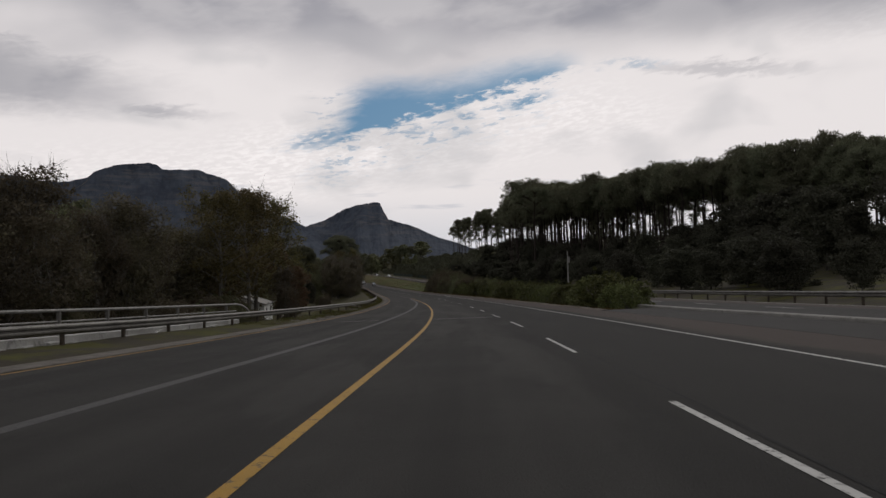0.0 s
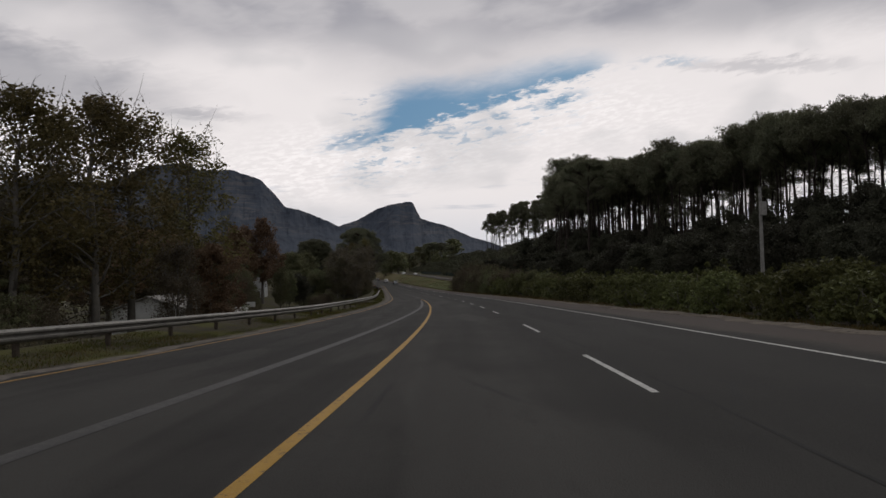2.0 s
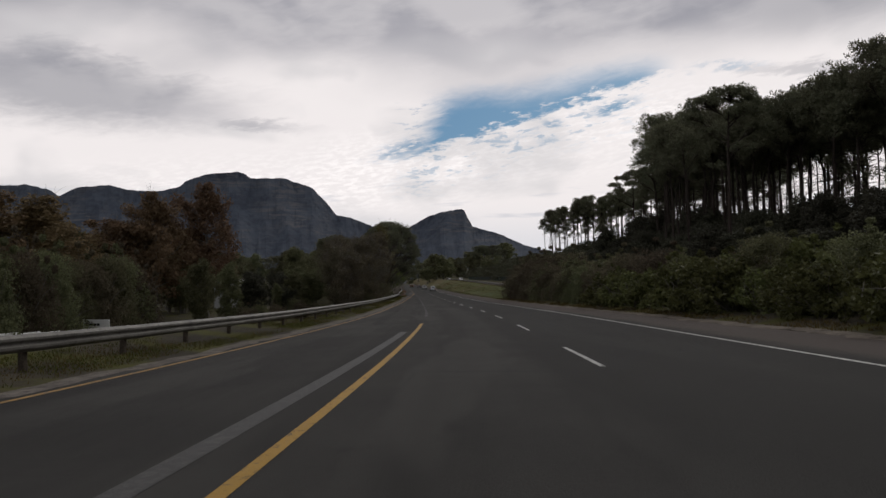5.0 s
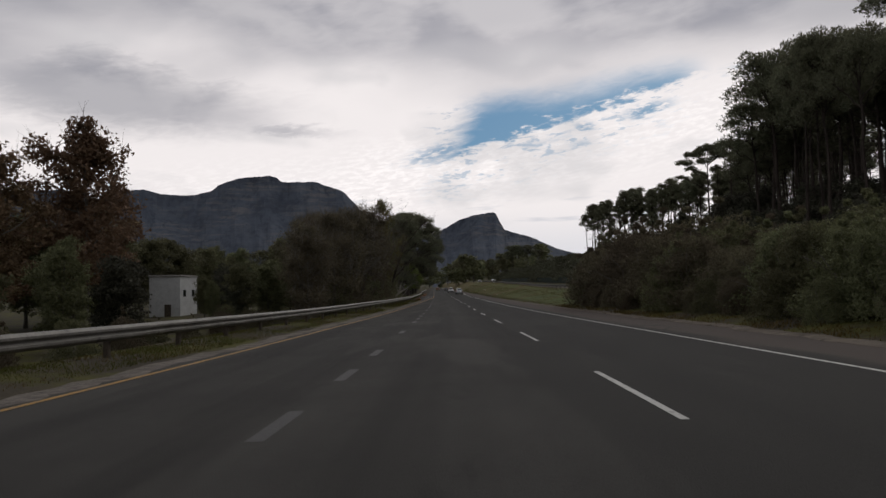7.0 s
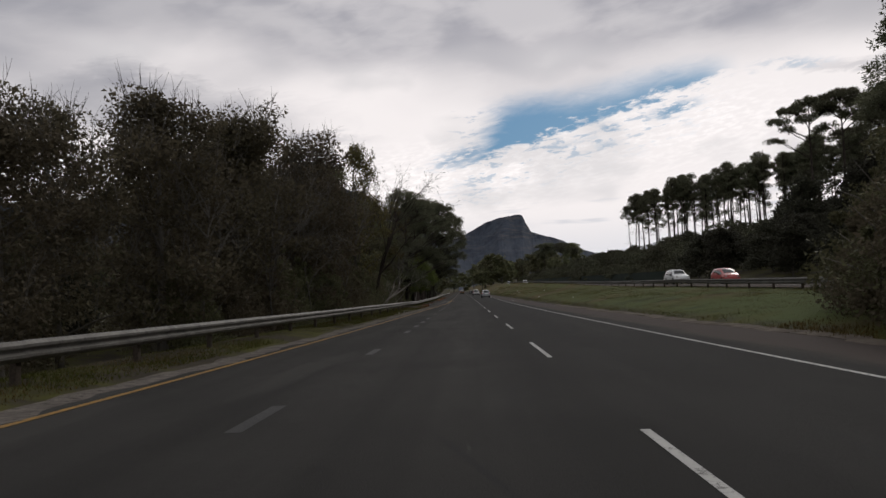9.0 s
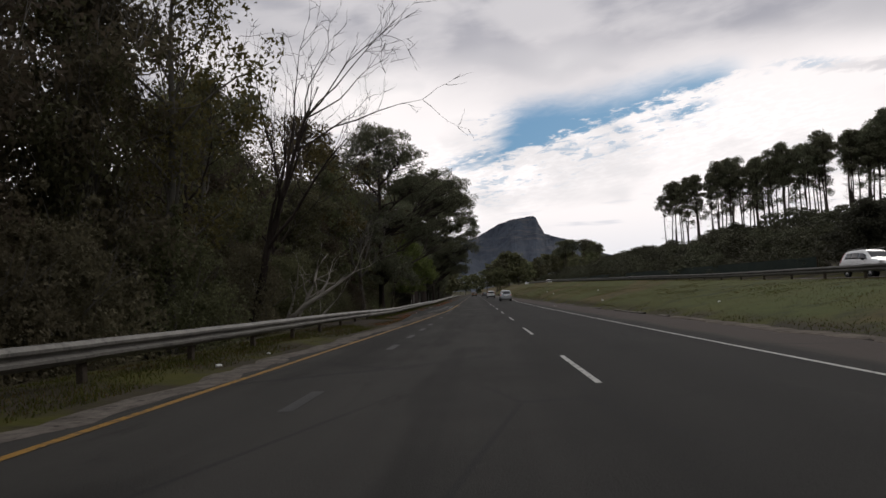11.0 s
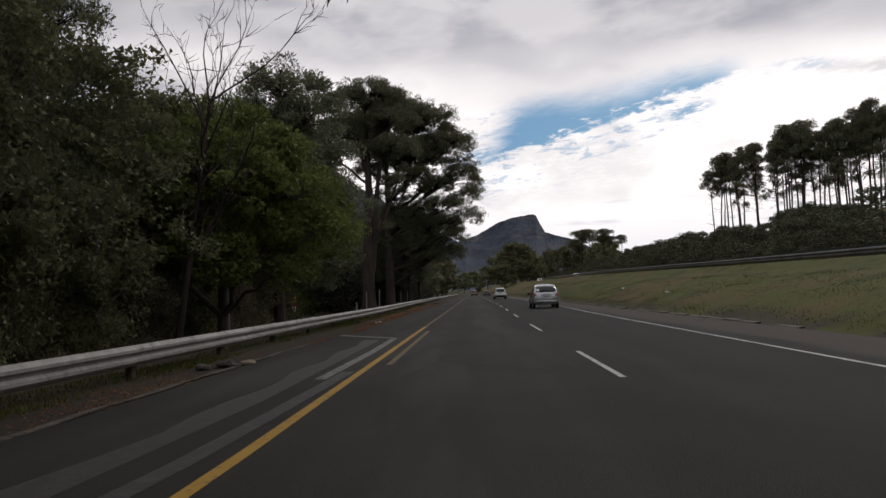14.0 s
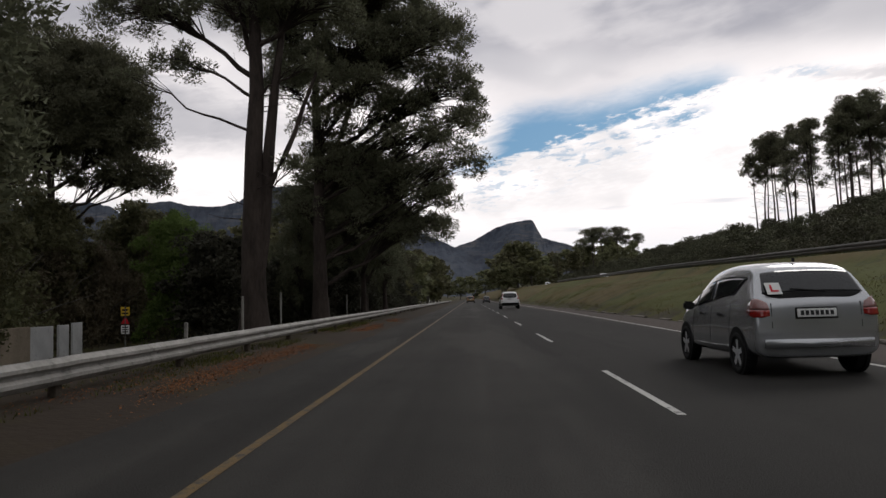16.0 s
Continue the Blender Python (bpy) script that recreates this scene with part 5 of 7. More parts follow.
set_tree(lobed_tree("pine_tree", "tall pine that rises ahead of the rows with a broad crown", 555, 27.4, 0.36, [
    (0.4, 0, 25.8, 3.2, 1.2, 1), (-3.4, 0, 24.6, 2.4, 1.0, 1), (3.6, 0, 24.4, 2.4, 1.1, 1), (-5.2, 0.5, 22.6, 1.7, 0.8, 0.9), (1.6, -1.5, 23.0, 2.6, 1.0, 0.8), (4.6, 0, 21.2, 2.0, 0.9, 0.9), (-2.8, 0, 20.6, 1.6, 0.5, 0.6), (2.0, 0, 18.4, 1.7, 0.6, 0.7), (-1.8, 1, 16.0, 1.1, 0.4, 0.5)],
    0.62, 74, 0.19, MAT["needles"], MAT["bark_pine"], stubs=36, dense=1.5, swell=1.12), 209.0, 40.5)
# the open clump at the far end
for k in range(104):
    d = 77 + k * 1.05 + rng.uniform(-1.0, 1.0)
    SHORE.set(int(rng.integers(0, 4)), 524 - (d - 76) * 0.55 + rng.uniform(-12, 14), d, rng.uniform(23.5, 29.5) * (1 + (d - 76) * 0.0045), rng.uniform(0, 360), 1.05)
# lone stone pines on the skyline
for k, s, d, h in ((2, 620, 47.5, 19.0), (0, 622, 51.5, 18.4), (2, 618, 56.5, 17.0), (0, 624, 61.0, 13.0), (2, 616, 64.5, 12.0), (1, 626, 44.0, 16.0), (3, 640, 35.5, 13.0)):
    PINES.set(k, s, d, h, s * 3.0 + d * 20, 1.3)
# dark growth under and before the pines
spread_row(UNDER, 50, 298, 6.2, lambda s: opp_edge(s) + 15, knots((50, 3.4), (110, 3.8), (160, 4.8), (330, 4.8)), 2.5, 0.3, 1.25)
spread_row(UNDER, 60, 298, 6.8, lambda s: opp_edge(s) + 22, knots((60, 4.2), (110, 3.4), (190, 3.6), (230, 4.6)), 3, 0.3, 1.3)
spread_row(LOW, 298, 620, 6.0, lambda s: opp_edge(s) + 16, 3.0, 3, 0.3, 1.3)
spread_row(LOW, 298, 640, 6.5, lambda s: opp_edge(s) + 28, 4.0, 4, 0.3, 1.4)
spread_row(LOW, 320, 640, 7.0, lambda s: opp_edge(s) + 42, 4.5, 5, 0.3, 1.4)
spread_row(LOW, 440, 800, 9.0, 76, 4.0, 8, 0.3, 1.5)
spread_row(LOW, 330, 520, 7.0, 100, 5.0, 10, 0.3, 1.6)
spread_row(WOODS, 560, 900, 18.0, lambda s: opp_edge(s) + 28, 10.0, 10, 0.3, 1.2)
# shrubs of the median
spread_row(BUSH, 47, 160, 2.4, 8.9, knots((47, 1.9), (55, 2.4), (62, 1.7), (100, 1.8), (160, 2.4)), 0.4, 0.18)
spread_row(BUSH, 52, 160, 3.2, lambda s: 10.4 + (s - 52) * 0.02, knots((52, 2.4), (62, 1.8), (100, 2.0), (160, 2.8)), 0.5, 0.2)
spread_row(SCRUB, 112, 172, 4.5, 10.8, knots((112, 2.1), (172, 3.8)), 0.5, 0.2)
spread_row(SCRUB, 164, 209, 2.6, 10.0, knots((164, 2.5), (180, 3.2), (196, 4.4), (208, 4.0)), 0.5, 0.15, 0.9)
spread_row(SCRUB, 168, 212, 3.2, 13.0, knots((168, 3.0), (184, 3.8), (198, 5.4)), 0.8, 0.15)
SCRUB.set(0, 213.5, 12.6, 4.2, 40, 0.75)
SCRUB.set(0, 217.0, 14.2, 3.6, 170, 0.7)
spread_row(SCRUB, 160, 207, 3.0, 8.5, 1.6, 0.3, 0.25, 0.8)
# trees in the far median and along the end of the view
for s, d, h in ((575, 9, 11), (590, 11, 14), (600, 16, 16), (585, 20, 15), (610, 25, 12), (620, 12, 15), (675, 16, 16), (660, 34, 14)):
    WOODS.set(s, s, d, h, s * 2.0, 1.45)
for k in range(30):
    WOODS.set(k, 820 + rng.uniform(0, 160), -170 + k * 9.5, rng.uniform(13, 20), k * 40.0, 1.5)

# left of the road: below the bridge
spread_row(THICK, 40, 100, 3.6, -33, 11.5, 3, 0.12, 1.15)
spread_row(BROAD, 40, 120, 8.0, -45, 12.5, 4, 0.15, 1.2)
spread_row(SCRUB, 58, 80, 4.0, -22, 3.2, 1.5, 0.3)
spread_row(SCRUB, 62, 84, 4.0, -25.5, 4.0, 1.0, 0.2)
for s, d, h in ((90, -25, 17.5), (97, -25.5, 17.5), (105, -23.8, 17.5), (97, -31, 17.5), (84, -27, 16.5)):
    DRY.set(int(s), s, d, h, s * 5.0, 1.3)
for s, d, h in ((101, -21.0, 8.0), (111, -22.5, 8.0)):
    RUST.set(int(s), s, d, h, s * 11.0, 1.0)
THICK.set(1, 95, -21.5, 7.5, 40, 1.0)
BROAD.set(0, 106, -22.0, 6.5, 130, 0.9)
spread_row(RUST, 105, 150, 11.0, -42, 12.0, 3, 0.12, 1.5)
spread_row(RUST, 165, 235, 9.0, -47, 14.0, 4, 0.10, 1.6)
spread_row(SCRUB, 128, 186, 3.0, -34, 7.9, 0.6, 0.06, 0.62)
for s, d, h in ((214, -34.5, 18.5), (206, -39, 16.5)):
    RUST.set(int(s), s, d, h, s * 3.0)
spread_row(BROAD, 188, 200, 6.0, -27, 6.5, 1.5, 0.15, 0.9)
spread_row(BROAD, 226, 262, 7.0, -24, 6.5, 1.0, 0.15, 0.9)
spread_row(BROAD, 252, 300, 8.0, -28, 6.5, 3, 0.15, 1.2)
spread_row(BROAD, 300, 345, 8.0, -36, 12.0, 3, 0.2, 1.2)
spread_row(BROAD, 352, 400, 6.0, -30, 9.5, 2, 0.15, 1.0)
# thicket right behind the rail
spread_row(THICK, 207, 252, 4.0, -13.0, knots((206, 7.5), (213, 8.5), (219, 9.8), (233, 11.2), (252, 11.0)), 1.0, 0.08)
spread_row(THICK, 226, 262, 5.0, -17.5, knots((226, 10.6), (238, 12.2), (262, 9.0)), 1.2, 0.08)
spread_row(SCRUB, 214, 300, 4.5, lambda s: rail_line(s) - 3.4, 3.4, 0.7, 0.3, 0.8)
DRY.set(0, 251.0, -11.0, 15.0, 70, 0.9)
spread_row(THICK, 265, 276, 3.6, -17.0, 12.0, 0.8, 0.06, 1.0)
NEAR.set(0, 249.0, -13.0, 13.5, 20, 0.75)
spread_row(THICK, 256, 276, 4.0, -13.4, 5.6, 0.6, 0.12, 1.1)
spread_row(SCRUB, 252, 292, 3.4, -15.5, 4.6, 0.8, 0.15, 0.9)
NEAR.set(0, 261.0, -13.8, 12.5, 75, 0.95)
NEAR.set(1, 268.5, -14.5, 9.0, 140, 0.85)
spread_row(THICK, 277, 300, 4.5, -12.6, 8.0, 0.8, 0.08, 1.0)
spread_row(NEAR, 274, 300, 5.2, -13.0, knots((274, 9.5), (279, 11.0), (300, 10.0)), 0.8, 0.06, 0.95)
spread_row(DRY, 280, 300, 5.0, -13.6, 15.0, 0.8, 0.06, 1.0)
spread_row(NEAR, 303, 316, 5.0, -12.5, 9.0, 0.8, 0.1, 1.0)
spread_row(BROAD, 272, 300, 6.0, -19.5, 9.0, 1.5, 0.12, 1.1)
spread_row(BROAD, 303, 333, 7.0, -20.0, 10.0, 1.5, 0.12, 1.1)
OLD.set(0, 306.0, -13.5, 13.0, 30, 0.62)
set_tree(lobed_tree("old_pine_tree", "ragged old pine that reaches long limbs over the road", 501, 16.2, 0.25, [
    (0, 0, 14.6, 2.2, 1.4, 1.0), (1.6, 1.0, 13.2, 2.0, 1.2, 0.9), (-2.0, 0, 12.5, 2.8, 1.8, 0.55), (2.6, 1.5, 10.8, 1.9, 0.9, 0.9), (5.2, 1.6, 12.0, 1.0, 0.5, 0.8), (6.2, 1.2, 10.8, 1.3, 0.7, 0.9), (6.8, 1.2, 9.7, 1.0, 0.5, 0.9), (5.4, 1.2, 9.6, 1.2, 0.6, 0.8),
    (4.6, 2.6, 9.2, 1.4, 0.6, 0.7), (6.0, 4.0, 8.3, 1.0, 0.4, 0.6), (3.6, 3.2, 7.0, 1.6, 0.6, 0.8), (5.8, 4.8, 5.9, 1.2, 0.4, 0.7), (-3, 1, 9, 3.2, 2.0, 0.5), (0.5, 1.0, 7.6, 3.0, 1.6, 0.7), (-2.5, -1.5, 6, 3.2, 1.8, 0.6), (0.3, -1.0, 3.4, 2.4, 1.6, 0.9)],
    0.6, 130, 0.11, MAT["needles"], MAT["bark_pine"], stubs=40, dense=1.4, swell=1.25), 292.0, -9.8)
DRY.set(0, 297, -12.0, 15.0, 60, 1.1)
spread_row(SCRUB, 290, 312, 3.4, -12.6, 3.8, 0.4, 0.15, 0.75)
spread_row(SCRUB, 316, 336, 3.6, -14.6, 4.2, 0.4, 0.15, 0.75)
set_tree(lobed_tree("leafy_tree", "bright green drooping tree beside the guard rail", 503, 9.6, 0.26, [
    (0, 0, 8.2, 2.4, 1.5, 1), (1.8, -1.0, 6.9, 2.3, 1.5, 1), (3.2, -2.4, 5.2, 1.9, 1.3, 1), (4.3, -3.4, 4.1, 1.0, 0.8, 1), (-2.2, -0.5, 7.0, 2.8, 1.8, 1), (0.6, -3.4, 6.0, 2.6, 1.7, 1),
    (-1.8, -4.2, 7.0, 2.6, 1.8, 1), (2.0, 1.5, 4.6, 2.8, 1.8, 1), (-2.5, -3.0, 4.2, 3.0, 1.8, 1), (1.6, -2.8, 3.4, 2.4, 1.4, 1)],
    0.62, 120, 0.10, MAT["leaf_green"], MAT["bark_grey"], needles=False, droop=0.18, dense=1.5, swell=1.12), 316.8, -11.8)
set_tree(lobed_tree("old_pine_tree", "dense dark pine with a domed top among leafy trees", 505, 15.8, 0.34, [
    (0.2, 0, 14.0, 2.3, 1.5, 1), (1.9, 0, 12.4, 2.1, 1.4, 1), (-1.9, 0, 12.2, 2.1, 1.5, 1), (0, 1.6, 11.5, 2.4, 1.6, 1), (3.0, -0.4, 10.4, 1.8, 1.1, 1), (-2.8, 0, 9.8, 2.2, 1.4, 1), (0.6, -1, 9.2, 3.2, 1.6, 1), (2.6, 0, 7.0, 2.6, 1.4, 1), (-2.4, 0, 6.6, 3.0, 1.6, 1), (0, 0, 4.6, 3.6, 1.6, 1)],
    0.66, 130, 0.12, MAT["needles"], MAT["bark_pine"], stubs=12, dense=1.6, swell=1.2), 331.0, -13.4)
set_tree(lobed_tree("old_pine_tree", "wide dark pine whose branches hang low to the ground", 507, 15.0, 0.40, [
    (0, 0, 13.4, 2.6, 1.4, 1), (1.6, 0, 12.0, 2.0, 1.4, 1), (-2.4, 0, 12.2, 2.4, 1.6, 1), (3.3, 0, 9.8, 1.9, 1.4, 1), (3.0, 0, 11.8, 1.6, 1.0, 1), (4.0, 0, 8.0, 1.7, 1.2, 1), (3.8, 0, 5.6, 1.8, 1.2, 1), (0.8, -1.5, 10.2, 3.0, 1.8, 1), (-3.2, 0, 9.4, 2.6, 1.6, 1), (3.2, -1, 7.0, 2.4, 1.5, 1), (0, 0, 7.2, 3.4, 1.6, 1), (2.2, 0, 4.6, 2.4, 1.2, 1), (-3, 0, 5.6, 3.2, 1.6, 1), (0.4, 0, 3.6, 3.0, 1.4, 1)],
    0.7, 130, 0.12, MAT["needles"], MAT["bark_pine"], stubs=12, dense=1.6, swell=1.3), 339.8, -16.0)
OLD.set(1, 346, -21.5, 14.0, 70, 0.9)
OLD.set(1, 335, -19.5, 12.0, 200, 0.9)
spread_row(NEAR, 330, 347, 4.2, -21.0, knots((330, 10.0), (338, 12.5), (347, 16.0)), 0.8, 0.08, 0.95)
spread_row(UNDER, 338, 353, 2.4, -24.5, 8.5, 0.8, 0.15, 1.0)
spread_row(SCRUB, 326, 338, 3.2, -17.2, 4.5, 0.4, 0.15, 0.8)
set_tree(lobed_tree("old_pine_tree", "huge old pine with a thick bare trunk and thin upper crown", 511, 24.5, 0.66, [
    (0.6, 0, 22.6, 3.4, 1.6, 1), (-2.6, 0, 19.4, 2.6, 1.3, 0.75), (-5.8, 0, 17.4, 2.3, 1.2, 0.75), (-4.2, 1, 14.9, 1.5, 0.7, 0.5), (2.4, 0, 20.2, 2.6, 1.4, 0.9), (-1.2, -1, 17.2, 1.8, 0.9, 0.5), (-6.3, 0, 14.0, 0.9, 0.35, 0.4), (1.8, 1, 9.2, 1.1, 0.5, 0.5), (3.0, 0, 17.4, 2.4, 1.1, 0.8), (2.4, 0.5, 14.2, 1.3, 0.5, 0.6)],
    0.62, 130, 0.12, MAT["needles"], MAT["bark_pine"], stubs=16, sides=14, forks=((1.5, 0.4, 2.6, 19.0, 0.46), (-1.2, 0.5, 14.0, 20.0, 0.18), (3.6, 0.5, 7.0, 15.0, 0.2)), dense=1.9, swell=1.25), 364.0, -12.8)
set_tree(lobed_tree("old_pine_tree", "huge old pine with a spreading dense crown over the road", 513, 25.8, 0.52, [
    (0.6, 0, 23.6, 4.2, 2.0, 1), (4.6, 0, 22.6, 3.4, 2.0, 1), (7.2, 0, 19.4, 2.9, 2.2, 1), (9.0, 0, 16.0, 2.0, 1.8, 1), (9.8, 0, 13.4, 1.4, 1.2, 0.9), (9.6, 0, 10.8, 1.5, 1.0, 0.7), (3.2, 0, 18.6, 3.6, 1.8, 1), (-2.4, 0, 20.6, 2.6, 1.6, 0.9), (6.0, 0, 14.8, 2.0, 1.1, 0.8),
    (-1.8, 0.5, 16.8, 2.0, 1.0, 0.7), (2.0, 2, 11.0, 3.2, 1.9, 1), (5.6, 2, 10.0, 2.8, 1.6, 1), (-1.2, 2, 8.4, 2.2, 1.4, 1), (7.8, 1, 8.6, 1.5, 0.9, 0.7), (3.4, 3, 7.4, 3.2, 1.5, 1), (-3.6, 0, 22.2, 3.0, 1.7, 1), (-0.8, 0, 18.2, 2.4, 1.3, 0.9), (6.4, 3, 6.8, 2.2, 1.2, 1), (3.0, -2, 15.6, 2.6, 1.3, 0.8), (6.2, -1, 12.4, 2.2, 1.0, 0.8), (1.0, -2, 13.6, 1.9, 0.9, 0.7)],
    0.68, 130, 0.12, MAT["needles"], MAT["bark_pine"], stubs=16, sides=12, forks=((3.6, 0, 10.5, 19.0, 0.24), (6.5, 0.5, 12.0, 16.0, 0.16)), dense=2.0, swell=1.3), 376.5, -12.0)
set_tree(lobed_tree("old_pine_tree", "pine with a round dense crown on a bare trunk", 515, 21.2, 0.42, [
    (-0.5, 0, 19.6, 3.4, 1.6, 1), (2.8, 0, 18.6, 2.6, 1.6, 1), (-3.6, 0, 18.6, 3.0, 1.8, 1), (4.2, 0, 16.4, 2.2, 1.6, 1), (0.6, -1, 16.8, 3.6, 1.8, 1), (-4.2, 0, 15.8, 3.0, 1.8, 1), (4.9, 0, 14.2, 2.0, 1.2, 1), (1.4, 0, 14.2, 3.2, 1.4, 1), (-2.4, 0, 13.4, 3.0, 1.4, 1), (5.6, 0, 12.0, 1.7, 0.8, 0.9), (6.4, 0, 11.0, 1.2, 0.5, 0.8), (-4.6, 0, 11.8, 1.9, 0.7, 0.6), (2.6, 1, 11.4, 1.4, 0.5, 0.5)],
    0.75, 130, 0.14, MAT["needles"], MAT["bark_pine"], stubs=18, dense=2.5, swell=1.5), 377.0, -30.5)
OLD.set(0, 387, -10.6, 13.5, 40, 0.85)
OLD.set(1, 396, -9.9, 11.5, 140, 0.85)
OLD.set(1, 384, -15.0, 12.0, 250, 0.8)
spread_row(BROAD, 349, 360, 3.4, -21.5, 8.5, 1.5, 0.12, 0.85)
GREEN.set(0, 376, -21.5, 8.5, 200, 0.8)
spread_row(BROAD, 200, 330, 8.0, -50, 10.5, 3, 0.15, 1.2)
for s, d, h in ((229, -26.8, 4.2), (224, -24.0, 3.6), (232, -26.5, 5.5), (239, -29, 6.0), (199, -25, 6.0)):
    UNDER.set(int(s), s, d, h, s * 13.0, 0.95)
BROAD.set(1, 238.0, -31.5, 5.2, 40, 0.85)
BROAD.set(2, 247.5, -46.5, 11.5, 40, 0.9)
RUST.set(0, 243.0, -46.5, 12.5, 140, 0.9)
BROAD.set(0, 241.0, -43.0, 6.5, 220, 0.8)
for s, d, h in ((236, -43.5, 7.5), (232, -41, 7.0), (228, -42.5, 8.0), (240, -47, 9.0)):
    BROAD.set(int(s), s, d, h, s * 9.0, 0.9)
BROAD.set(0, 224.5, -26.3, 4.4, 80, 0.7)
spread_row(SCRUB, 176, 226, 4.5, -21, 2.4, 1.5, 0.25, 0.9)
spread_row(SCRUB, 362, 420, 4.0, -31.0, 8.5, 2.0, 0.25, 1.0)
for s, d, h in ((396, -14.5, 15.0), (404, -12.8, 15.0), (416, -13.5, 16.0), (430, -13.0, 15.0)):
    OLD.set(int(s), s, d, h, s * 5.0, 0.8)
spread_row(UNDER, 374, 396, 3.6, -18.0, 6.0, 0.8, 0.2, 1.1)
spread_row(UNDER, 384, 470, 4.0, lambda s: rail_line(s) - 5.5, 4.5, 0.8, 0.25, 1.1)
spread_row(BROAD, 400, 470, 8.0, lambda s: rail_line(s) - 12.0, 10.0, 1.5, 0.2, 1.0)
spread_row(WOODS, 430, 640, 12.0, lambda s: rail_line(s) - 7.5, 12.0, 2.0, 0.2, 1.1)
spread_row(WOODS, 420, 700, 16.0, -30, 14.0, 6.0, 0.2, 1.3)


# ---- vehicles ----
HATCH = [(-1.90, 0.40, 0.62, 0.78, 0.77, 0.80, 0.76), (-1.885, 0.28, 0.84, 1.01, 0.83, 0.83, 0.79), (-1.82, 0.25, 1.00, 1.11, 0.845, 0.82, 0.77), (-1.54, 0.24, 1.00, 1.50, 0.85, 0.81, 0.69),
         (-1.22, 0.24, 0.98, 1.58, 0.85, 0.815, 0.66), (-0.45, 0.22, 0.94, 1.60, 0.85, 0.825, 0.65), (0.25, 0.22, 0.91, 1.54, 0.85, 0.825, 0.64), (0.84, 0.22, 0.90, 1.28, 0.85, 0.815, 0.65),
         (1.38, 0.22, 0.91, 1.00, 0.845, 0.80, 0.70), (1.72, 0.23, 0.81, 0.88, 0.81, 0.77, 0.62), (1.90, 0.28, 0.62, 0.70, 0.72, 0.68, 0.52), (1.96, 0.38, 0.50, 0.57, 0.60, 0.57, 0.45)]
SUV = [(-2.40, 0.48, 0.66, 0.80, 0.86, 0.88, 0.80), (-2.38, 0.38, 0.90, 1.06, 0.92, 0.92, 0.84), (-2.30, 0.33, 1.12, 1.20, 0.94, 0.91, 0.80), (-2.06, 0.32, 1.12, 1.66, 0.95, 0.90, 0.68),
       (-1.85, 0.31, 1.11, 1.73, 0.95, 0.90, 0.67), (-0.60, 0.29, 1.08, 1.765, 0.95, 0.91, 0.68), (0.25, 0.29, 1.06, 1.72, 0.95, 0.91, 0.67), (0.72, 0.29, 1.06, 1.52, 0.95, 0.90, 0.70),
       (1.20, 0.29, 1.06, 1.14, 0.95, 0.89, 0.78), (2.05, 0.32, 0.98, 1.04, 0.92, 0.85, 0.70), (2.32, 0.38, 0.76, 0.86, 0.82, 0.76, 0.60), (2.38, 0.48, 0.62, 0.70, 0.70, 0.66, 0.52)]


def ring(st):
    """One cross-section of a car body, from the keel over the right flank to the roof and back."""
    y, zb, zm, zt, wb, wm, wt = st
    half = [(0, zb), (wb * 0.86, zb), (wb, zb + 0.10), (wb * 1.005, zb * 0.45 + zm * 0.55), (wm, zm), (wt + (wm - wt) * 0.12, zt - (zt - zm) * 0.16), (wt * 0.84, zt), (0, zt + 0.02)]
    return [(x, y, z) for x, z in half] + [(-x, y, z) for x, z in half[-2:0:-1]]


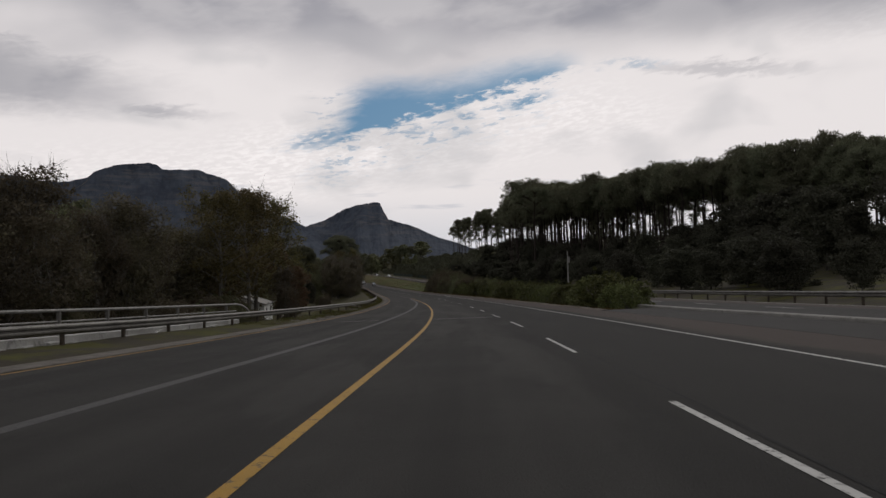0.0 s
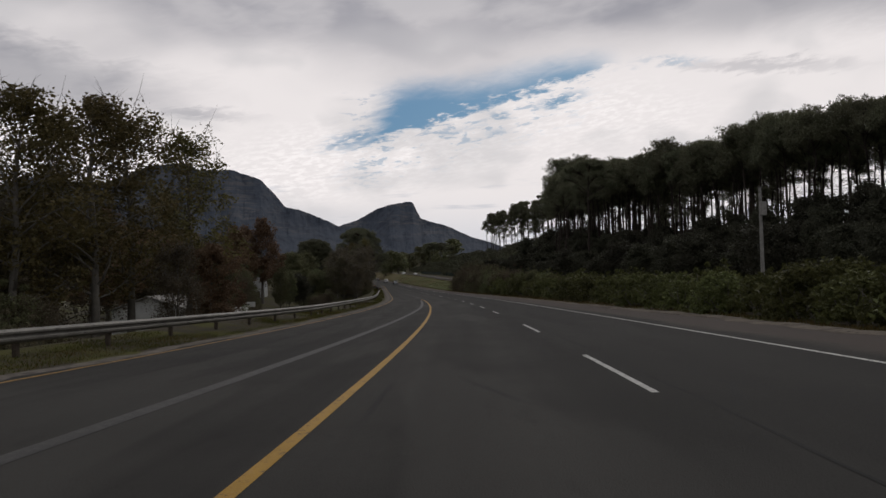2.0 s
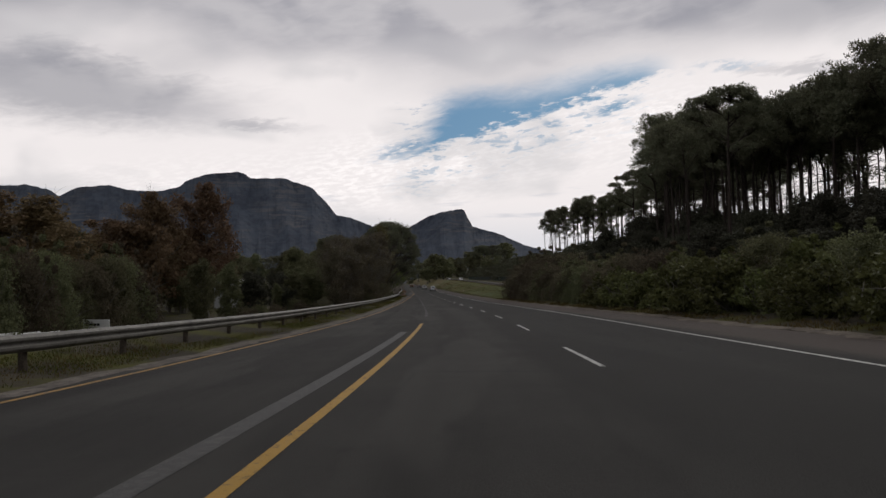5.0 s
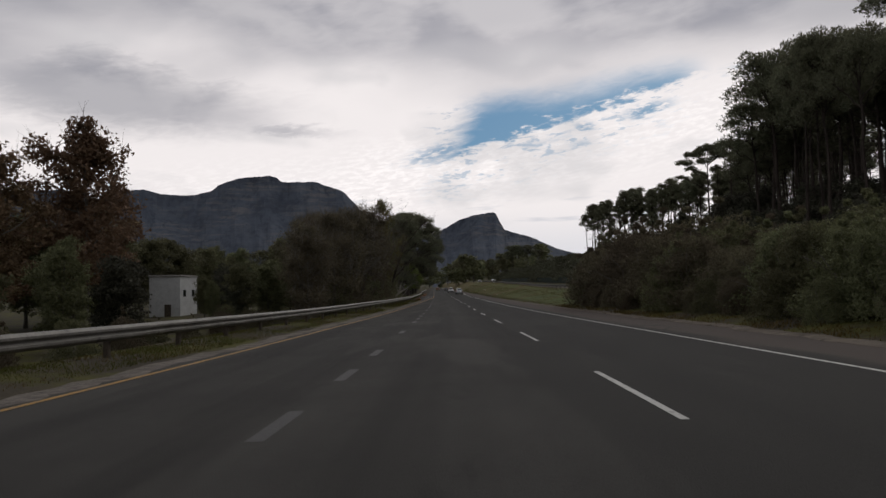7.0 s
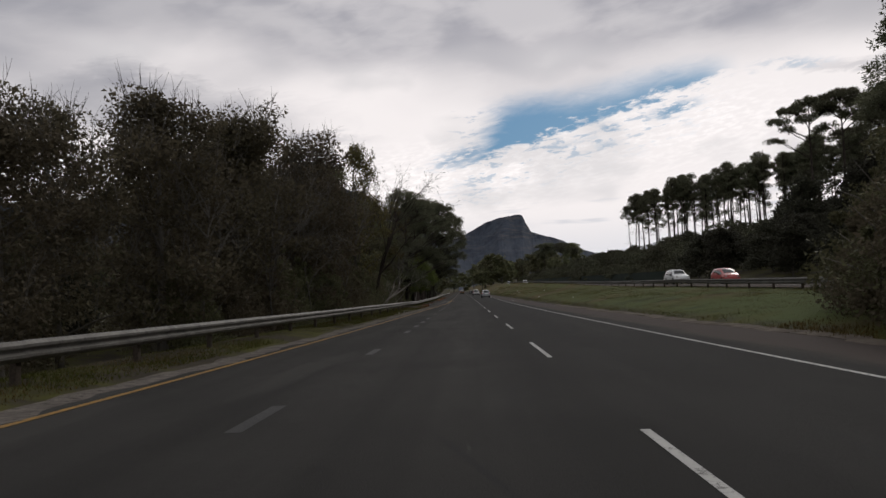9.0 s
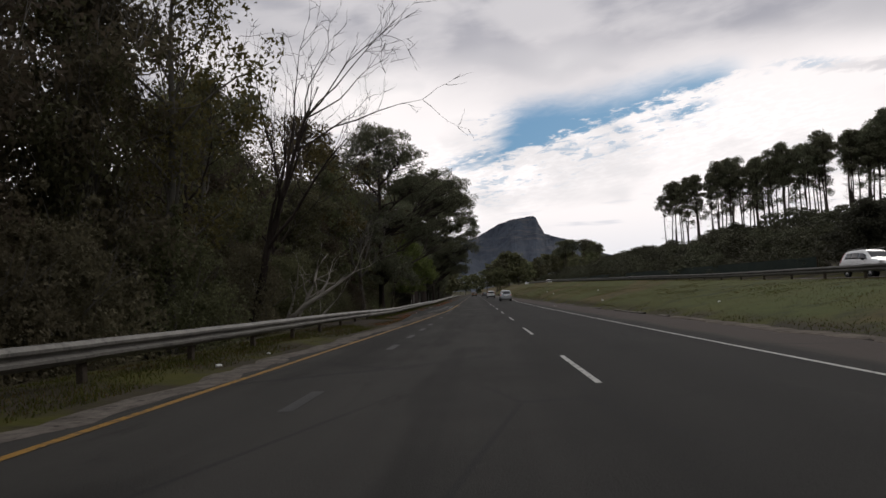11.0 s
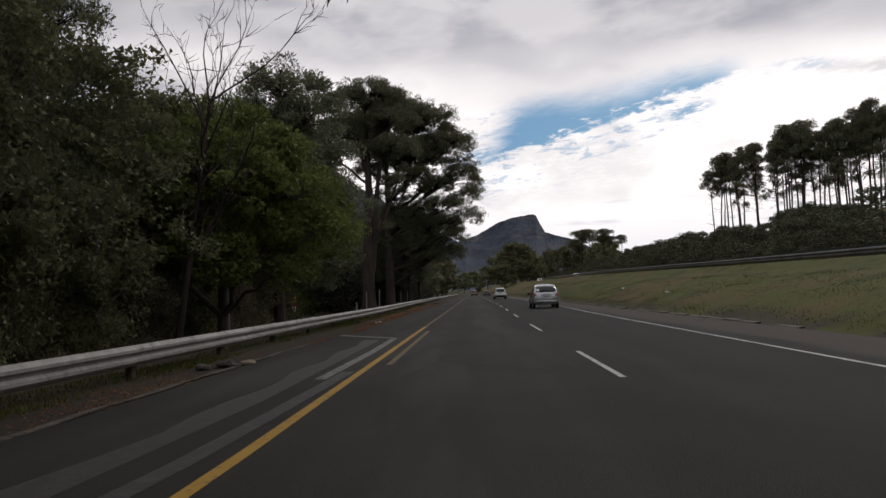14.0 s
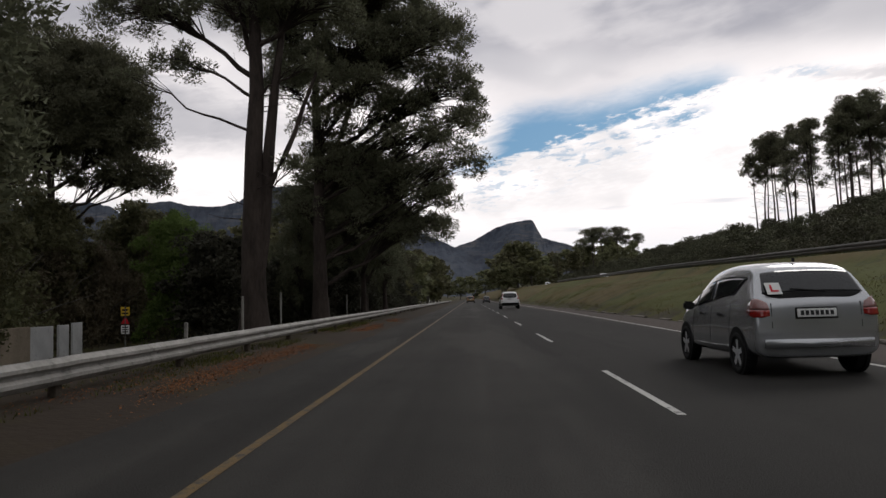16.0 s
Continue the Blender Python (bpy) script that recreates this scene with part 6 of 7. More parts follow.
class Shell:
    """A smooth car skin over (u: station, v: place on the ring); v 7 is the middle of the roof."""

    def __init__(self, stations, fine=6):
        r = np.array([ring(q) for q in stations])
        n, k = r.shape[:2]
        self.n, self.k, self.fine = n, k, fine
        uu = np.linspace(0, n - 1, (n - 1) * fine + 1)
        a = np.stack([[np.interp(uu, np.arange(n), r[:, j, c]) for j in range(k)] for c in range(3)], -1).transpose(1, 0, 2)
        a = np.concatenate([a, a[:, :1]], 1)
        vv = np.linspace(0, k, k * fine + 1)
        a = np.stack([[np.interp(vv, np.arange(k + 1), a[i, :, c]) for i in range(len(uu))] for c in range(3)], -1)[:, :-1]
        for _ in range(9):
            a = 0.5 * a + 0.25 * (np.roll(a, 1, 1) + np.roll(a, -1, 1))
        for _ in range(7):
            b = a.copy()
            b[1:-1] = 0.5 * a[1:-1] + 0.25 * (a[2:] + a[:-2])
            a = b
        self.a = a
        du, dv = np.gradient(a, axis=0), np.roll(a, -1, 1) - np.roll(a, 1, 1)
        nm = np.cross(dv, du)
        nm /= np.linalg.norm(nm, axis=-1, keepdims=True) + 1e-9
        mid = a - a.mean((0, 1))
        self.nm = nm * np.sign((nm * mid).sum())

    def at(self, u, v, out=0.0):
        u, v = np.clip(np.asarray(u, float) * self.fine, 0, len(self.a) - 1.001), np.asarray(v, float) * self.fine
        i, j = u.astype(int), np.floor(v).astype(int)
        fu, fv = (u - i)[..., None], (v - j)[..., None]
        m = self.a.shape[1]
        g = lambda q: (q[i, j % m] * (1 - fv) + q[i, (j + 1) % m] * fv) * (1 - fu) + (q[i + 1, j % m] * (1 - fv) + q[i + 1, (j + 1) % m] * fv) * fu
        nn = g(self.nm)
        return g(self.a) + nn / (np.linalg.norm(nn, axis=-1, keepdims=True) + 1e-9) * out

    def near(self, x, y, z):
        """The (u, v) of the skin nearest to a point."""
        i, j = np.unravel_index(((self.a - np.array([x, y, z])) ** 2).sum(-1).argmin(), self.a.shape[:2])
        return i / self.fine, j / self.fine

    def body(self, paint_mat):
        n, m = self.a.shape[:2]
        i, j = np.arange(n - 1)[:, None] * m, np.arange(m)[None]
        f = np.stack([i + j, i + m + j, i + m + (j + 1) % m, i + (j + 1) % m], -1).reshape(-1, 4)
        v = np.concatenate([self.a.reshape(-1, 3), self.a[0].mean(0)[None], self.a[-1].mean(0)[None]])
        k = np.arange(m)
        fan = np.stack([np.full(m, n * m), k, (k + 1) % m], 1)
        end = np.stack([np.full(m, n * m + 1), (n - 1) * m + (k + 1) % m, (n - 1) * m + k], 1)
        return mesh_of("body", v, [f, fan, end], paint_mat, smooth_faces=True)

    def lamp(self, name, low, high, mat, sx=1):
        """A lens that lies on the skin between two rows of points."""
        u, v = np.meshgrid(np.linspace(0, 3.6, 220), np.linspace(2.4, 6.2, 220), indexing="ij")
        skin, raised = self.at(u, v), self.at(u, v, 0.018)
        rows = []
        for f in np.linspace(0, 1, 6):
            for a, b in zip(low, high):
                p = np.array(a) * (1 - f) + np.array(b) * f
                i = np.unravel_index(((skin - p) ** 2).sum(-1).argmin(), u.shape)
                rows.append((raised[i], skin[i] - (raised[i] - skin[i])))
        n = len(low)
        v = np.concatenate([[r[0] for r in rows], [r[1] for r in rows]]) * np.array([sx, 1, 1])
        f = grid_faces(6, n)
        e = np.concatenate([np.arange(n), np.arange(1, 6) * n + n - 1, 5 * n + np.arange(n - 2, -1, -1), np.arange(4, 0, -1) * n])
        side = np.stack([e, np.roll(e, -1), np.roll(e, -1) + 6 * n, e + 6 * n], 1)
        return mesh_of(name, v, [f, side], mat, smooth_faces=True)

    def patch(self, name, corners, mat, out=0.006, sx=1, nu=14, nv=8, smooth_faces=True):
        """A thin panel lying on the skin between four (u, v) corners: low rear, low front, high front, high rear."""
        c = np.array(corners, float)
        p, q = np.linspace(0, 1, nu)[:, None, None], np.linspace(0, 1, nv)[None, :, None]
        uv = (c[0] * (1 - p) + c[1] * p) * (1 - q) + (c[3] * (1 - p) + c[2] * p) * q
        top, low = self.at(uv[..., 0], uv[..., 1], out), self.at(uv[..., 0], uv[..., 1], out - 0.02)
        v = np.concatenate([top.reshape(-1, 3), low.reshape(-1, 3)]) * np.array([sx, 1, 1])
        f = grid_faces(nu, nv)
        e = np.concatenate([np.arange(nv), np.arange(1, nu) * nv + nv - 1, (nu - 1) * nv + np.arange(nv - 2, -1, -1), np.arange(nu - 2, 0, -1) * nv])
        side = np.stack([e, np.roll(e, -1), np.roll(e, -1) + nu * nv, e + nu * nv], 1)
        me = mesh_of(name, v, [f, side], mat, smooth_faces=smooth_faces)
        return me


def wheel(car, x, y, r, width, name="wheel"):
    hub = part(name, done("wheel", box((-width * 0.3, -0.05, -0.05), (width * 0.3, 0.05, 0.05)), MAT["dark"]), car, at=pose(x, y, r))
    side = 1 if x > 0 else -1
    n = 28
    prof = [(-0.5, 0.70), (-0.5, 0.93), (-0.38, 1.0), (0.38, 1.0), (0.5, 0.93), (0.5, 0.70)]
    ang = np.arange(n) * 2 * np.pi / n
    v = np.array([[(px * width, math.cos(a) * pr * r, math.sin(a) * pr * r) for px, pr in prof] for a in ang]).reshape(-1, 3)
    k = len(prof)
    i, j = np.arange(n)[:, None], np.arange(k)[None]
    f = np.stack([i * k + j, ((i + 1) % n) * k + j, ((i + 1) % n) * k + (j + 1) % k, i * k + (j + 1) % k], -1).reshape(-1, 4)
    part("tyre", mesh_of("tyre", v, f, MAT["rubber"], smooth_faces=True), hub)
    bm = bmesh.new()
    bmesh.ops.create_cone(bm, cap_ends=True, segments=n, radius1=r * 0.71, radius2=r * 0.71, depth=width * 0.5, matrix=Matrix.Rotation(math.pi / 2, 4, "Y"))
    part("wheel_well", done("wheel_well", bm, MAT["dark"]), hub)
    bm = bmesh.new()
    for s in range(5):
        m = Matrix.Translation((side * width * 0.36, 0, 0)) @ Matrix.Rotation(s * 2 * math.pi / 5, 4, "X") @ Matrix.Translation((0, 0, r * 0.32))
        bmesh.ops.create_cube(bm, size=1, matrix=m @ Matrix.Diagonal((0.03, r * 0.24, r * 0.64, 1)))
    bmesh.ops.create_cone(bm, cap_ends=True, segments=16, radius1=r * 0.14, radius2=r * 0.12, depth=0.05, matrix=Matrix.Translation((side * width * 0.37, 0, 0)) @ Matrix.Rotation(math.pi / 2, 4, "Y"))
    for a in range(n):
        b0, b1 = a * 2 * math.pi / n, (a + 1) * 2 * math.pi / n
        q = [bm.verts.new((side * width * (0.34 if rr > 0.6 else 0.40), math.cos(b) * r * rr, math.sin(b) * r * rr)) for b, rr in ((b0, 0.58), (b1, 0.58), (b1, 0.74), (b0, 0.74))]
        bm.faces.new(q)
    part("rim", done("rim", bm, MAT["alloy"]), hub)


def car(name, label, stations, paint_mat, wheels, s, d, lift=0.0, back=False, wheel_r=0.30, kind="hatch", learner=False, category="car"):
    st = [tuple(q) for q in stations]
    ys = [q[0] for q in st]
    un = lambda y: float(np.interp(y, ys, np.arange(len(ys))))
    shell = Shell(st)
    m = Matrix.Translation(world_at(s, d, lift)) @ pose(0, 0, 0, 0, 0, turn_at(s) + (180 if back else 0))
    root = thing(name, label, category, at=m)
    body = part("body", shell.body(paint_mat), root)
    y0, y1 = st[0][0], st[-1][0]
    tall = st[5][3]
    r2 = st[2]
    # glass: a black surround on each side with the panes in it
    if kind == "hatch":
        rear_lo, rear_hi, nose = -1.02, -1.40, 1.20
        bands = [((-0.98, 4.34), (-0.09, 4.20), (-0.09, 4.86), (-1.33, 4.84)), ((-0.04, 4.19), (0.76, 4.14), (0.62, 4.86), (-0.04, 4.86)), ((0.80, 4.16), (1.12, 4.22), (0.86, 4.72), (0.72, 4.84))]
    else:
        rear_lo, rear_hi, nose = -1.86, -1.76, 1.05
        bands = [((-1.82, 4.2), (-0.98, 4.2), (-0.98, 4.86), (-1.68, 4.86)), ((-0.92, 4.2), (-0.09, 4.2), (-0.09, 4.86), (-0.92, 4.86)), ((-0.04, 4.2), (0.92, 4.22), (0.52, 4.84), (-0.04, 4.86))]
    for sx in (1, -1):
        part("window_surround", shell.patch("window_surround", [(un(rear_lo), 4.30 if kind == "hatch" else 4.12), (un(nose), 4.14), (un(nose - 0.36), 4.93), (un(rear_hi), 4.93)], MAT["dark"], 0.005, sx, 40), root)
        for pane in bands:
            part("side_window", shell.patch("side_window", [(un(y), v) for y, v in pane], MAT["window"], 0.011, sx), root)
        for y in (-0.93, -0.065, 0.86):
            part("door_seam", shell.patch("door_seam", [(un(y), 2.3), (un(y + 0.012), 2.3), (un(y + 0.012), 4.08), (un(y), 4.08)], MAT["dark"], 0.0025, sx, 2, 12), root)
        part("sill_trim", shell.patch("sill_trim", [(un(-0.95), 1.75), (un(0.95), 1.75), (un(0.95), 2.15), (un(-0.95), 2.15)], MAT["dark"] if kind == "suv" else paint_mat, 0.012, sx), root)
    part("rear_window", shell.patch("rear_window", [(2.02, 5.62), (2.93, 5.72), (2.93, 8.28), (2.02, 8.38)], MAT["window"], 0.010, 1, 12, 28), root)
    part("tailgate_trim", shell.patch("tailgate_trim", [(1.55, 6.25), (2.03, 5.66), (2.03, 8.34), (1.55, 7.75)], MAT["dark"], 0.007, 1, 6, 24), root, "black trim strip under the rear window")
    part("windscreen", shell.patch("windscreen", [(6.35, 5.9), (7.9, 5.75), (7.9, 8.25), (6.35, 8.1)], MAT["window"], 0.010, 1, 16, 20), root)
    # wheels in dark arches
    for sx in (1, -1):
        for y in wheels:
            bm = bmesh.new()
            bmesh.ops.create_cone(bm, cap_ends=True, segments=24, radius1=wheel_r * 1.16, radius2=wheel_r * 1.16, depth=0.06, matrix=Matrix.Translation((sx * (st[5][4] - 0.022), y, wheel_r + 0.03)) @ Matrix.Rotation(math.pi / 2, 4, "Y"))
            part("wheel_arch", done("wheel_arch", bm, MAT["dark"]), root)
            wheel(root, sx * (st[5][4] - 0.075), y, wheel_r, 0.20)
        bm = box((-0.09, -0.06, -0.07), (0.09, 0.06, 0.07), 0.03, 2)
        part("door_mirror", done("door_mirror", bm, MAT["dark"]), root, at=pose(sx * (st[6][5] + 0.10), 0.78, st[6][2] + 0.06))
        for y in (-0.55, 0.30):
            part("door_handle", done("door_handle", box((-0.015, -0.09, -0.015), (0.015, 0.09, 0.015), 0.006), MAT["dark"] if kind == "hatch" else paint_mat), root, at=pose(sx * (st[5][4] + 0.006), y, st[5][2] - 0.10))
        # tail lamps round the rear corner
        if kind == "suv":
            path = ((0.74, -2.42), (0.84, -2.40), (0.91, -2.32), (0.94, -2.22), (0.95, -2.12))
            lamps = [("tail_lamp", "lamp_red", "red tail lamp", [(x, y, 0.98) for x, y in path], [(x, y, 1.20) for x, y in path]),
                     ("tail_lamp", "lamp_red", "tall red lamp beside the rear window", [(0.80, -2.36, 1.21), (0.87, -2.28, 1.21), (0.92, -2.16, 1.21)], [(0.66, -2.10, 1.66), (0.71, -2.05, 1.66), (0.75, -1.98, 1.66)]),
                     ("corner_reflector", "lamp_red", "", [(x, y, 0.72) for x, y in path[:3]], [(x, y, 0.80) for x, y in path[:3]])]
        else:
            path = ((0.63, -1.93), (0.73, -1.92), (0.81, -1.87), (0.845, -1.76), (0.86, -1.62))
            lamps = [("tail_lamp", "lamp_red", "red lower tail lamp", [(x, y, z) for (x, y), z in zip(path, (0.84, 0.82, 0.82, 0.84, 0.88))], [(x, y, z) for (x, y), z in zip(path, (0.92, 0.92, 0.92, 0.92, 0.925))]),
                     ("tail_lamp", "lamp_rose", "pale pink upper tail lamp", [(x, y, z) for (x, y), z in zip(path, (0.925, 0.925, 0.925, 0.925, 0.93))], [(x + 0.03, y, z) for (x, y), z in zip(path, (1.04, 1.11, 1.13, 1.09, 0.99))])]
        for lamp_name, mt, lab, low, high in lamps:
            part(lamp_name, shell.lamp(lamp_name, low, high, MAT[mt], sx), root, lab)
        part("headlamp", done("headlamp", box((-0.14, -0.12, -0.07), (0.14, 0.12, 0.07), 0.05, 2), MAT["lamp_clear"]), root, at=pose(sx * (st[-3][4] * 0.72), st[-2][0] - 0.10, st[-2][2] + 0.10))
    # rear dress: plate, wiper, bumper
    py, pz = (y0 - 0.012, 0.87) if kind == "hatch" else (y0 - 0.03, 1.02)
    plate = part("number_plate", done("number_plate", box((-0.26, -0.012, -0.056), (0.26, 0.012, 0.056), 0.004), MAT["plate"]), root, at=pose(0, py, pz, -6))
    for k in range(7):
        part("plate_bar", done("plate_bar", box((-0.022, -0.004, -0.032), (0.022, 0.004, 0.032)), MAT["ink"]), plate, at=pose(-0.2 + k * 0.066, -0.014, 0))
    if kind == "suv":
        part("tailgate_strip", done("tailgate_strip", box((-0.36, -0.012, -0.012), (0.36, 0.012, 0.012), 0.005), MAT["dark"]), root, at=pose(0, py + 0.01, pz + 0.11, -6))
    part("wiper", done("wiper", box((-0.24, -0.012, -0.010), (0.24, 0.012, 0.010), 0.004), MAT["dark"]), root, at=pose(-0.08, r2[0] - 0.03, r2[3] + 0.07, -25, 5))
    if kind == "suv":
        part("bumper", done("bumper", box((-0.90, -0.10, -0.14), (0.90, 0.16, 0.14), 0.06, 2), MAT["dark"]), root, "black plastic rear bumper", at=pose(0, y0 - 0.01, 0.50))
        part("front_bumper", done("front_bumper", box((-0.80, -0.16, -0.13), (0.80, 0.06, 0.13), 0.06, 2), MAT["dark"]), root, at=pose(0, y1 - 0.02, 0.46))
        for sx in (1, -1):
            part("roof_bar", done("roof_bar", box((-0.02, -1.15, -0.02), (0.02, 1.15, 0.02), 0.012), MAT["steel_light"]), root, at=pose(sx * 0.60, -0.65, tall + 0.03, 1.2))
    else:
        part("bumper", done("bumper", box((-0.82, -0.05, -0.16), (0.82, 0.5, 0.16), 0.10, 6), paint_mat, True), root, at=pose(0, y0 - 0.01, 0.46))
        for sx in (1, -1):
            part("tailgate_seam", done("tailgate_seam", box((-0.005, -0.004, -0.17), (0.005, 0.03, 0.17)), MAT["dark"]), root, at=pose(sx * 0.60, y0 + 0.008, 0.84, -3))
        part("plate_frame", done("plate_frame", box((-0.285, -0.004, -0.08), (0.285, 0.03, 0.08), 0.01), MAT["dark"]), root, at=pose(0, py + 0.012, pz, -6))
        part("reflector_badge", done("reflector_badge", box((-0.035, -0.01, -0.035), (0.035, 0.01, 0.035), 0.012), MAT["alloy"]), root, at=pose(0, y0 + 0.045, 1.01, -20))
        part("antenna", done("antenna", box((-0.012, -0.05, 0), (0.012, 0.02, 0.06), 0.005), MAT["dark"]), root, at=pose(0, -1.25, tall - 0.01))
    if learner:
        sign = part("learner_sign", done("learner_sign", box((-0.10, -0.004, -0.10), (0.10, 0.004, 0.10)), MAT["plate"]), root, "white learner plate with a red letter L", at=pose(-0.52, r2[0] + 0.025, r2[3] + 0.10, -38))
        bm = box((-0.045, -0.005, -0.06), (-0.018, 0.002, 0.06))
        bmesh.ops.create_cube(bm, size=1, matrix=Matrix.Translation((0.008, -0.0015, -0.047)) @ Matrix.Diagonal((0.105, 0.007, 0.027, 1)))
        part("letter", done("letter", bm, MAT["red_ink"]), sign, at=pose(0, -0.005, 0))
    return root


car("hatchback_car", "silver hatchback with a learner plate in its rear window", HATCH, MAT["silver"], (-1.25, 1.25), 339.3, 2.76, wheel_r=0.30, learner=True)
car("suv_car", "white estate car with tall red tail lamps", SUV, MAT["car_white"], (-1.35, 1.45), 404.0, 2.1, wheel_r=0.36, kind="suv")
car("hatchback_car", "small dark car far ahead in the lane", HATCH, MAT["car_dark"], (-1.25, 1.25), 505.0, 2.0)
car("suv_car", "bronze utility car far ahead in the lane", SUV, MAT["car_bronze"], (-1.35, 1.45), 512.0, -1.8, wheel_r=0.36, kind="suv")
car("hatchback_car", "red hatchback on the opposite carriageway", HATCH, MAT["car_red"], (-1.25, 1.25), 262.0, 24.0, opp_rise(262.0), True)
car("suv_car", "white utility vehicle on the opposite carriageway", SUV, MAT["car_white"], (-1.35, 1.45), 277.0, 23.6, opp_rise(277.0), True, 0.36, "suv")
car("hatchback_car", "white hatchback on the opposite carriageway", HATCH, MAT["car_white"], (-1.25, 1.25), 540.0, 20.6, opp_rise(540.0), True)
car("hatchback_car", "white hatchback far along the opposite carriageway", HATCH, MAT["car_white"], (-1.25, 1.25), 450.0, 20.6, opp_rise(450.0), True)


# ---- buildings, walls, poles and signs ----
def at_ground(s, d, h=0.0, spin=0.0):
    return Matrix.Translation(world_at(s, d, h)) @ pose(0, 0, 0, 0, 0, turn_at(s) + spin)


def house(name, label, s, d, base, wide, deep, eave, gable, roof_mat, wall_mat=None):
    """A plain plastered building: four walls, roof with overhang, a door and windows."""
    root = thing(name, label, "house", at=at_ground(s, d, base))
    for sx in (1, -1):
        part("wall", done("wall", box((-0.12, -deep / 2, -0.3), (0.12, deep / 2, eave)), wall_mat or MAT["plaster"]), root, at=pose(sx * (wide / 2 - 0.12), 0, 0))
        bm = box((-wide / 2 + 0.24, -0.12, -0.3), (wide / 2 - 0.24, 0.12, eave))
        if gable:
            vs = [bm.verts.new(q) for q in ((-wide / 2 + 0.24, -0.12, eave), (wide / 2 - 0.24, -0.12, eave), (0, -0.12, eave + gable), (-wide / 2 + 0.24, 0.12, eave), (wide / 2 - 0.24, 0.12, eave), (0, 0.12, eave + gable))]
            for q in ((0, 1, 2), (5, 4, 3), (0, 2, 5, 3), (1, 4, 5, 2)):
                bm.faces.new([vs[i] for i in q])
        part("wall", done("wall", bm, wall_mat or MAT["plaster"]), root, at=pose(0, sx * (deep / 2 - 0.12), 0))
        if gable:
            run = math.hypot(wide / 2 + 0.3, gable)
            tilt = math.degrees(math.atan2(gable, wide / 2))
            part("roof", done("roof", box((-run / 2, -deep / 2 - 0.3, 0), (run / 2, deep / 2 + 0.3, 0.10), 0.02), roof_mat), root, at=pose(sx * (wide / 4 + 0.08), 0, eave + gable / 2, 0, sx * tilt))
        for y in (-deep * 0.25, deep * 0.25):
            win = part("window", done("window", box((-0.03, -0.5, -0.45), (0.03, 0.5, 0.45)), MAT["window"]), root, at=pose(sx * (wide / 2 + 0.005), y, eave * 0.6))
            part("sill", done("sill", box((-0.08, -0.58, -0.05), (0.08, 0.58, 0.0), 0.01), MAT["concrete"]), win, at=pose(0, 0, -0.46))
    if not gable:
        part("roof", done("roof", box((-wide / 2 - 0.15, -deep / 2 - 0.15, eave), (wide / 2 + 0.15, deep / 2 + 0.15, eave + 0.22), 0.03), roof_mat), root)
    part("door", done("door", box((-0.45, -0.04, 0), (0.45, 0.04, 2.0), 0.01), MAT["wood"]), root, at=pose(wide * 0.1, -deep / 2 - 0.005, -0.1))


house("white_building", "white plastered flat-roofed building below the road", 252.0, -40.3, -1.6, 4.2, 7.0, 5.7, 0.0, MAT["concrete"], MAT["pale_panel"])
house("white_building", "low white gabled building beneath the autumn trees", 120.5, -31.0, -2.4, 7.0, 9.0, 2.7, 1.2, MAT["concrete"])
house("white_building", "white outbuilding half hidden by trees", 84.0, -29.0, -3.2, 5.0, 8.0, 2.6, 1.0, MAT["concrete"])
house("far_house", "pale distant house among the trees", 640.0, -22.0, 0.0, 9.0, 12.0, 3.5, 2.2, MAT["sand_wall"])


def boundary_wall(name, label, s0, s1, d0, d1, top, mat, base=-2.6, pitch=3.0):
    w = thing(name, label, "wall")
    for a in np.arange(s0, s1, pitch):
        s = np.linspace(a, a + pitch - 0.01, 3)
        dd = d0 + (d1 - d0) * (s - s0) / (s1 - s0)
        t = (float(top(a)) if callable(top) else top) + 0.01 * math.sin(a)
        part("panel", sweep("panel", s, dd, [(0.1, base), (0.1, t), (0.07, t + 0.03), (-0.07, t + 0.03), (-0.1, t), (-0.1, base)], mat), w)


boundary_wall("garden_wall", "long white plastered boundary wall below the road", 127, 172, -31.4, -31.4, knots((127, 0.15), (136, -0.02), (147, -0.42), (164, -0.98), (172, -1.2)), MAT["plaster"], -3.5)
boundary_wall("garden_wall", "low weathered sandy wall behind the guard rail", 300, 360, -15.0, -22.0, 0.46, MAT["sand_wall"], -2.0)
gate = thing("gate_panels", "three white concrete gate panels beside the sandy wall", "gate")
for k, (w, hgt) in enumerate(((2.2, 0.44), (1.1, 0.46), (1.1, 0.54))):
    part("panel", done("panel", box((-0.06, 0.03, -1.8), (0.06, w - 0.03, hgt), 0.015), MAT["pale_panel"]), gate, at=at_ground(360.1 + (0, 2.25, 3.4)[k], -22.05 + 0.06 * k, 0, 4))

board = thing("notice_board", "white board with dark writing on the wall", "sign", at=at_ground(168.5, -31.0, -1.0, -25) @ Matrix.Diagonal((1.5, 1.5, 1.9, 1)))
part("panel", done("panel", box((-1.0, -0.03, 0.0), (1.0, 0.03, 0.42), 0.01), MAT["plaster"]), board)
for k in range(5):
    part("writing_bar", done("writing_bar", box((-0.10, -0.01, -0.05), (0.10, 0.01, 0.05)), MAT["ink"]), board, at=pose(-0.75 + 0.24 * k, -0.035, 0.2))

